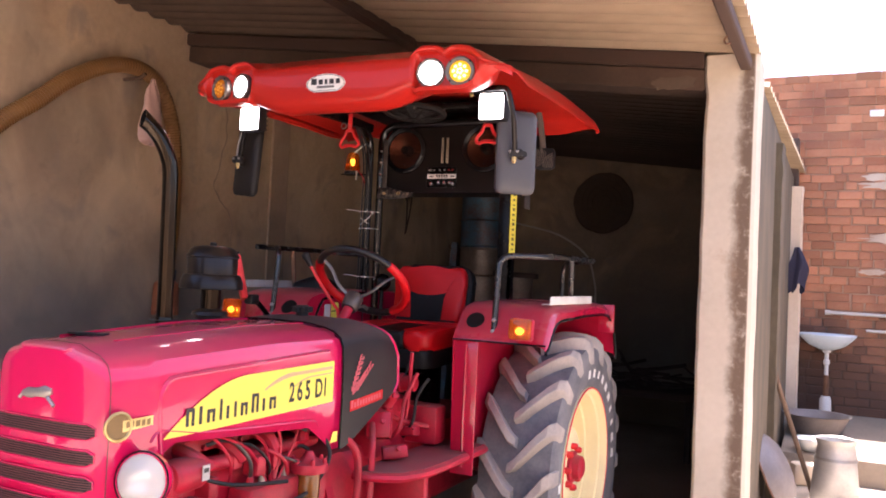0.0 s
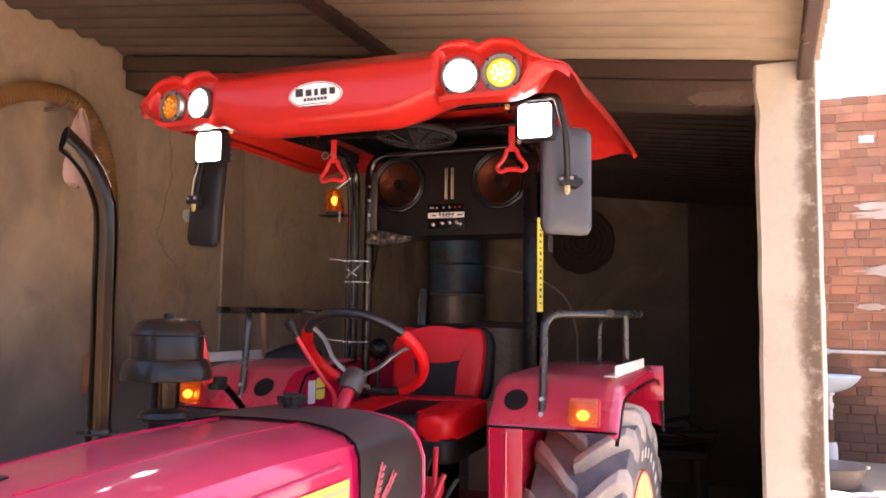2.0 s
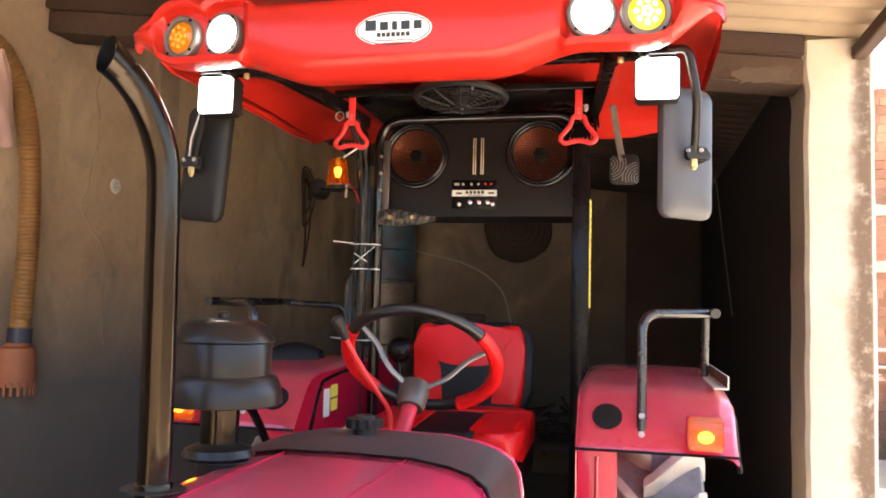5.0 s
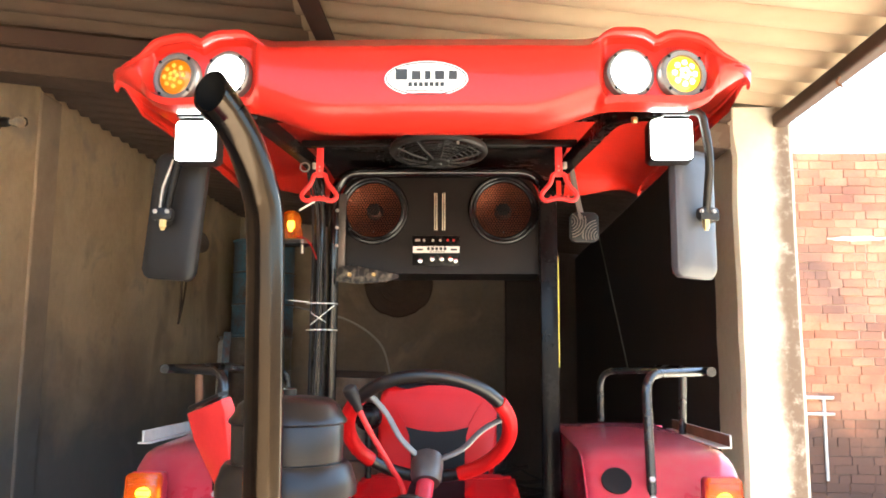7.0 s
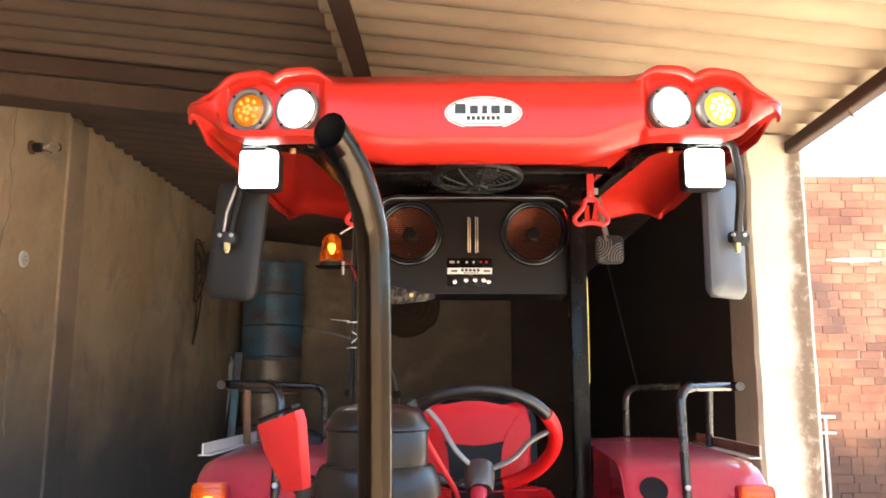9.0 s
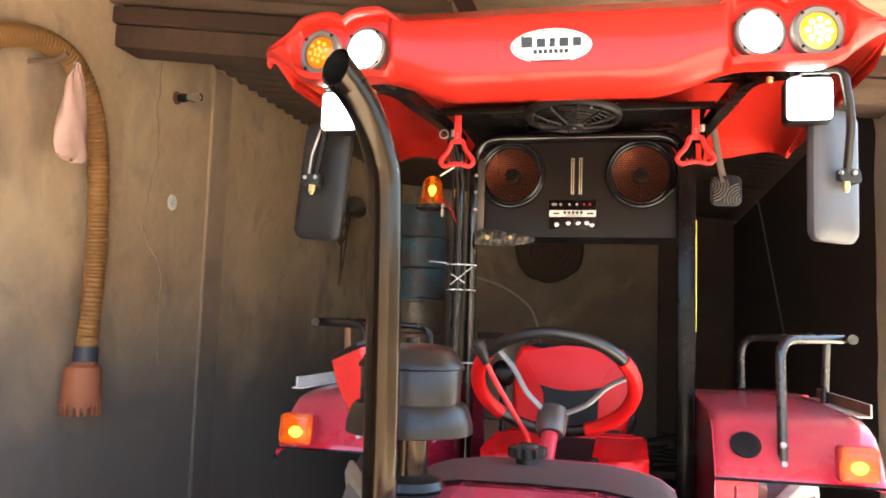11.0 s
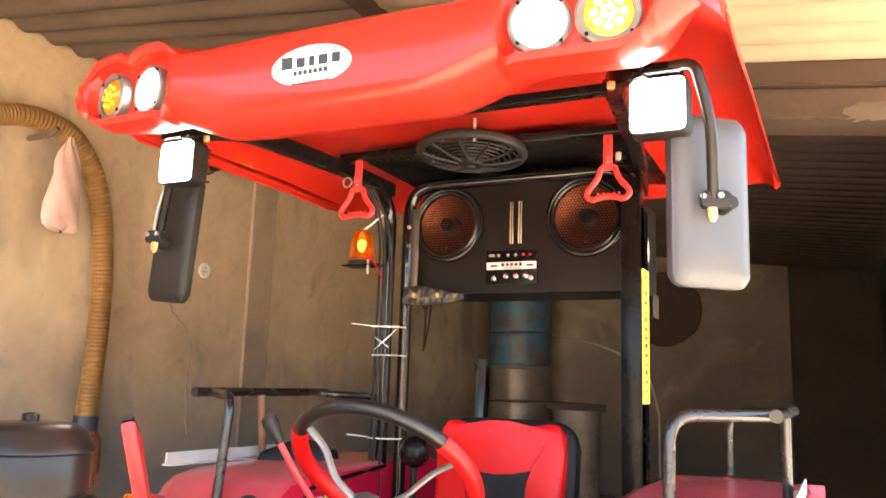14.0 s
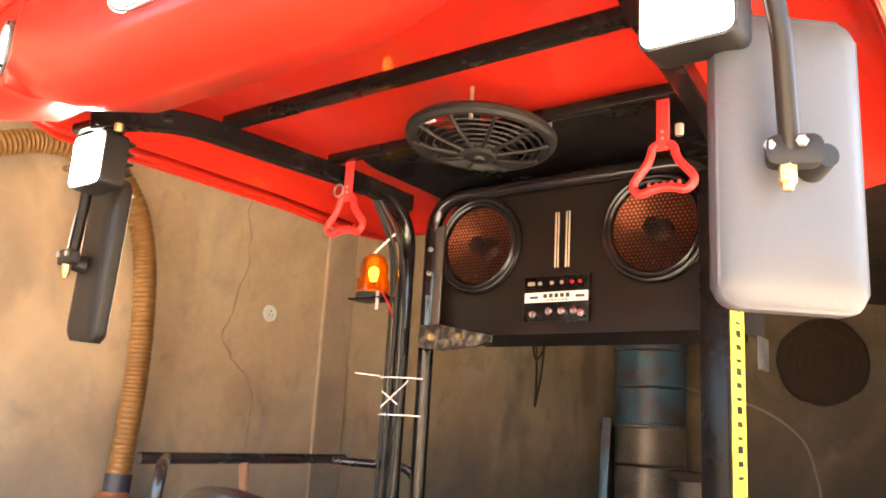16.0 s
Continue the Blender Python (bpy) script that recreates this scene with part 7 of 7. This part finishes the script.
# can with a board on it, and firewood heap, behind the tractor
can = thing("oil_can", (CX - 0.66, 6.5, 0.006), "grey steel can with a dark board on top", "can")
part("can_body", lathe([(0.14, 1.0), (0.145, 1.01), (0.145, 1.5), (0.15, 1.51), (0.15, 1.525), (0, 1.525)], pose(CX - 0.66, 6.5, 0), 28), DRUM_GREY, can)
part("can_board", turned(pose(CX - 0.66, 6.5, 1.527, 0, 2, 14), box((-0.18, -0.13, 0), (0.18, 0.13, 0.045), 0.008)), DARK_BROWN, can, "dark wooden board")
part("can_stand", box((CX - 0.86, 6.3, 0.006), (CX - 0.46, 6.7, 1.0), 0.01), WOOD, can, "dark wooden crate")
rnd = random.Random(11)
rack = thing("wood_rack", (CX - 0.1, 7.6, 0.006), "dark bench heaped with sticks behind the tractor", "bench")
# bench and sticks are coloured as dark as the shade behind the tractor
part("bench_top", box((CX - 0.55, 7.2, 0.54), (CX + 0.75, 8.0, 0.6), 0.01), DARK_BROWN, rack, "dark bench top")
for x in (CX - 0.5, CX + 0.65):
    for y in (7.25, 7.9):
        part("bench_leg", box((x, y, 0.006), (x + 0.05, y + 0.05, 0.54), 0.005), DARK_BROWN, rack)
for k in range(34):
    a = Vector((CX + rnd.uniform(-0.4, 0.6), rnd.uniform(7.3, 7.9), 0.62 + rnd.uniform(0, 0.16)))
    d = Vector((rnd.uniform(-1, 1), rnd.uniform(-0.5, 0.5), rnd.uniform(-0.12, 0.25))).normalized() * rnd.uniform(0.12, 0.26)
    part("stick", tube([a - d, a, a + d + Vector((0, 0, 0.02))], rnd.uniform(0.008, 0.02), 6), DARK_BROWN, rack)

# ---- the yard ----
# brick wall across the yard: every brick that stands out is its own piece
BY = 9.3
course, blen, gap = 0.0875, 0.225, 0.007
bx0, bx1, top = -0.75, 4.2, 3.8
bm = box((bx0, BY - 0.003, -0.05), (bx1, BY + 0.23, top - 0.01), 0.004)
yard_wall = solo("brick_wall", bm, MORTAR, "old red brick wall with pale mortar", "wall", kind="structure", smooth=0, base=(1.5, BY + 0.1, 0))
PLATFORM_Z = 0.3
bm = bmesh.new()
vs = [bm.verts.new(p) for p in ((-0.36, 7.35, -0.02), (4.2, 7.35, -0.02), (4.2, 7.35, 0.2), (-0.36, 7.35, 0.2), (-0.36, BY + 0.011, PLATFORM_Z), (4.2, BY + 0.011, PLATFORM_Z), (4.2, BY + 0.011, -0.02), (-0.36, BY + 0.011, -0.02))]
for f in ((0, 1, 2, 3), (3, 2, 5, 4), (4, 5, 6, 7), (7, 6, 1, 0), (0, 3, 4, 7), (1, 6, 5, 2)):
    bm.faces.new([vs[i] for i in f])
solo("yard_platform", bm, FLOOR, "raised concrete washing platform in the yard", "platform", kind="structure", smooth=0)
# wash basin on the brick wall
bx_, bz_ = CX + 1.72, 1.1
basin = thing("wash_basin", (bx_, BY - 0.2, PLATFORM_Z), "pale blue wash basin on a pipe against the wall", "basin")
m = pose(bx_, BY - 0.2, bz_) @ Matrix.Diagonal((1, 0.7, 1, 1))
part("bowl", lathe([(0.06, -0.15), (0.16, -0.11), (0.24, -0.04), (0.268, 0.0), (0.262, 0.012), (0.24, 0.0), (0.15, -0.08), (0, -0.1)], m, 36), CERAMIC, basin)
part("waste_pipe", lathe([(0.019, -0.45), (0.019, -0.3), (0.03, -0.29), (0.03, -0.25), (0.02, -0.24), (0.02, -0.18), (0.04, -0.17), (0.04, -0.14)], pose(bx_, BY - 0.2, bz_), 16), WHITE, basin)
part("pipe_foot", lathe([(0.055, 0.0), (0.055, 0.16), (0.04, 0.2)], pose(bx_, BY - 0.2, PLATFORM_Z - 0.01), 18), WHITE, basin)
part("pipe_lower", lathe([(0.026, 0.15), (0.026, 0.4)], pose(bx_, BY - 0.2, PLATFORM_Z), 14), RUST, basin)
pipe = thing("water_pipe", (bx_ + 0.4, BY - 0.03, 1.32), "pale water pipe along the brick wall", "pipe")
part("pipe_run", tube([(bx_, BY - 0.03, 1.325), (bx_ + 2.0, BY - 0.03, 1.30)], 0.018, 12), PALE_STEEL, pipe)
part("pipe_run", tube([(bx_ + 0.35, BY - 0.03, 1.16), (bx_ + 2.0, BY - 0.03, 1.14)], 0.016, 12), PALE_STEEL, pipe)
part("pipe_riser", tube([(bx_ + 1.9, BY - 0.03, 1.3), (bx_ + 1.9, BY - 0.03, 0.5)], 0.016, 12), PALE_STEEL, pipe)
part("pipe_cap", lathe([(0.026, -0.02), (0.026, 0.03), (0, 0.03)], pose(bx_, BY - 0.03, 1.325, 0, -90, 0), 12), PALE_STEEL, pipe)
# buckets, tubs and poles near the pier
pail = thing("milk_pail", (CX + 1.815, 6.75, 0.0), "worn white metal pail in the yard", "pail")
m = pose(CX + 1.815, 6.75, 0.0)
part("pail_body", lathe([(0.165, 0.0), (0.17, 0.01), (0.135, 0.36), (0.125, 0.4), (0.14, 0.44), (0.145, 0.45), (0.13, 0.44), (0.12, 0.4)], m, 36), ALU, pail)
part("pail_ring", lathe([(0.15, 0.3), (0.146, 0.31), (0.144, 0.32)], m, 36, caps=False), STEEL, pail)
tub = thing("metal_tub", (CX + 1.47, 5.95, 0.0), "large dented aluminium pan leaning on the wall", "tub")
m = pose(CX + 1.42, 6.0, 0.29, 0, 246, 0)
part("tub_shell", lathe([(0.0, -0.125), (0.09, -0.122), (0.17, -0.105), (0.235, -0.07), (0.28, -0.02), (0.292, 0.0), (0.305, 0.004), (0.305, 0.01), (0.286, 0.006), (0.274, -0.02), (0.23, -0.062), (0.165, -0.096), (0, -0.115)], m, 44, caps=False), PAN, tub)
part("tub_rim", lathe([(0.3, 0.0), (0.311, 0.004), (0.311, 0.012), (0.3, 0.016), (0.292, 0.008)], m, 44, caps=False), RUST, tub, "dark rolled rim")
tub2 = thing("metal_basin", (CX + 1.66, 8.2, 0.24), "grey metal basin on the washing platform", "basin")
part("basin_shell", lathe([(0.0, 0.0), (0.2, 0.01), (0.27, 0.17), (0.29, 0.18), (0.26, 0.16), (0.19, 0.03), (0, 0.02)], pose(CX + 1.66, 8.2, 0.245), 36, caps=False), PAN, tub2)
bowl_thing = thing("enamel_bowl", (CX + 1.63, 7.5, 0.208), "small white enamel bowl on the washing platform", "bowl")
part("bowl_shell", lathe([(0.0, 0.0), (0.07, 0.004), (0.12, 0.06), (0.135, 0.1), (0.142, 0.104), (0.13, 0.098), (0.112, 0.06), (0.065, 0.014), (0, 0.01)], pose(CX + 1.63, 7.5, 0.208), 32, caps=False), WHITE, bowl_thing)
bm = turned(pose(CX + 1.6, 7.15, 0.0, 0, 0, 18), box((-0.1, -0.08, 0), (0.1, 0.08, 0.17), 0.03))
solo("stone_block", bm, PILLAR, "rough pale stone block by the platform", "stone")
solo("wooden_pole", tube([(CX + 1.66, 6.9, 0.0), (CX + 1.36, 6.35, 1.06)], 0.018, 10), WOOD, "weathered wooden pole leaning on the pier", "pole")
rows = []
for i in range(15):
    t = i / 14
    wide = 0.018 + 0.06 * min(1, t * 2.2) - 0.02 * max(0, t - 0.6)
    rows.append([(CX + 1.435 + 0.012 * math.sin(5 * t) + wide * (1 + 0.35 * math.sin(5 * a + 3 * t)) * math.cos(a), 8.6 + 0.6 * wide * (1 + 0.3 * math.sin(4 * a)) * math.sin(a), 1.95 - 0.4 * t - 0.05 * t * math.sin(3 * a + 1)) for a in [2 * math.pi * k / 30 for k in range(30)]])
bm = skin(rows, closed=True)
solo("hung_cloth", bm, NAVY, "dark blue cloth hung on the pier", "cloth", smooth=60)

# bricks last
meshes = []
for k in range(3):
    w = blen * (1, 0.5, 0.97)[k] - gap
    bm = box((-w / 2, -0.013, -(course - gap) / 2), (w / 2, 0.02, (course - gap) / 2), 0.005, seg=1)
    meshes.append(mesh_of("brick", bm, BRICK, smooth=0))
rnd = random.Random(21)
rest = bmesh.new()
count = 0
ncourse = int((top - PLATFORM_Z) / course)
sag = [rnd.uniform(-0.006, 0.006) for _ in range(ncourse)]
for i in range(ncourse):
    z = PLATFORM_Z + course * (i + 0.5)
    x = bx0 - rnd.uniform(0.05, 0.95) * blen
    while x < bx1:
        long = rnd.random() < 0.68
        step = blen * (rnd.uniform(0.94, 1.1) if long else 0.52)
        c = x + step / 2
        dz = sag[i] * math.sin(1.3 * c + i) + rnd.uniform(-0.005, 0.005)
        dy, tw = rnd.uniform(-0.006, 0.006), rnd.uniform(-1.2, 1.2)
        if c + step / 2 > bx0 + 0.04 and c + step / 2 < bx1:
            if count < 300 and c - step / 2 > bx0 and (c < 1.05 or 2.1 < c < 2.6 and z > 1.6):
                ob = new("brick", meshes[(0 if rnd.random() < 0.6 else 2) if long else 1])
                ob.parent = yard_wall
                ob.location = Vector((c, BY + dy, z + dz)) - yard_wall.location
                ob.rotation_euler = (0, radians(tw), 0)
                count += 1
            else:
                w = step / 2 - gap / 2
                box((max(c - w, bx0 + 0.002), BY - 0.013 + dy, z - (course - gap) / 2 + dz), (c + w, BY + 0.02, z + (course - gap) / 2 + dz), 0, rest)
        x += step
ob = part("brick_rest", turned(Matrix.Translation((0, 0, 0)), rest), BRICK, yard_wall, smooth=0)
tagged(ob, kind="stuff")
# smears of pale mortar over the joints, and one whitewashed brick
for x, z, w, h in ((0.8, 2.63, 1.15, 0.1), (0.42, 2.71, 0.35, 0.07), (0.85, 2.09, 1.25, 0.12), (0.35, 1.75, 0.25, 0.06), (0.85, 1.05, 0.4, 0.08), (2.3, 2.9, 0.6, 0.05)):
    outline = []
    for k in range(26):
        a = 2 * math.pi * k / 26
        r = 1 + rnd.uniform(-0.22, 0.22)
        outline.append((math.copysign(abs(math.cos(a)) ** 0.7, math.cos(a)) * w / 2 * r, math.sin(a) * h / 2 * r))
    part("mortar_smear", prism(outline, 0.004, pose(x, BY - 0.0185, z, 90, 0, 0)), LIME, yard_wall, "pale smear of mortar", smooth=0)
part("white_brick", box((0.28, BY - 0.021, 3.33), (0.41, BY - 0.01, 3.4), 0.004), WHITE, yard_wall, "whitewashed brick end")
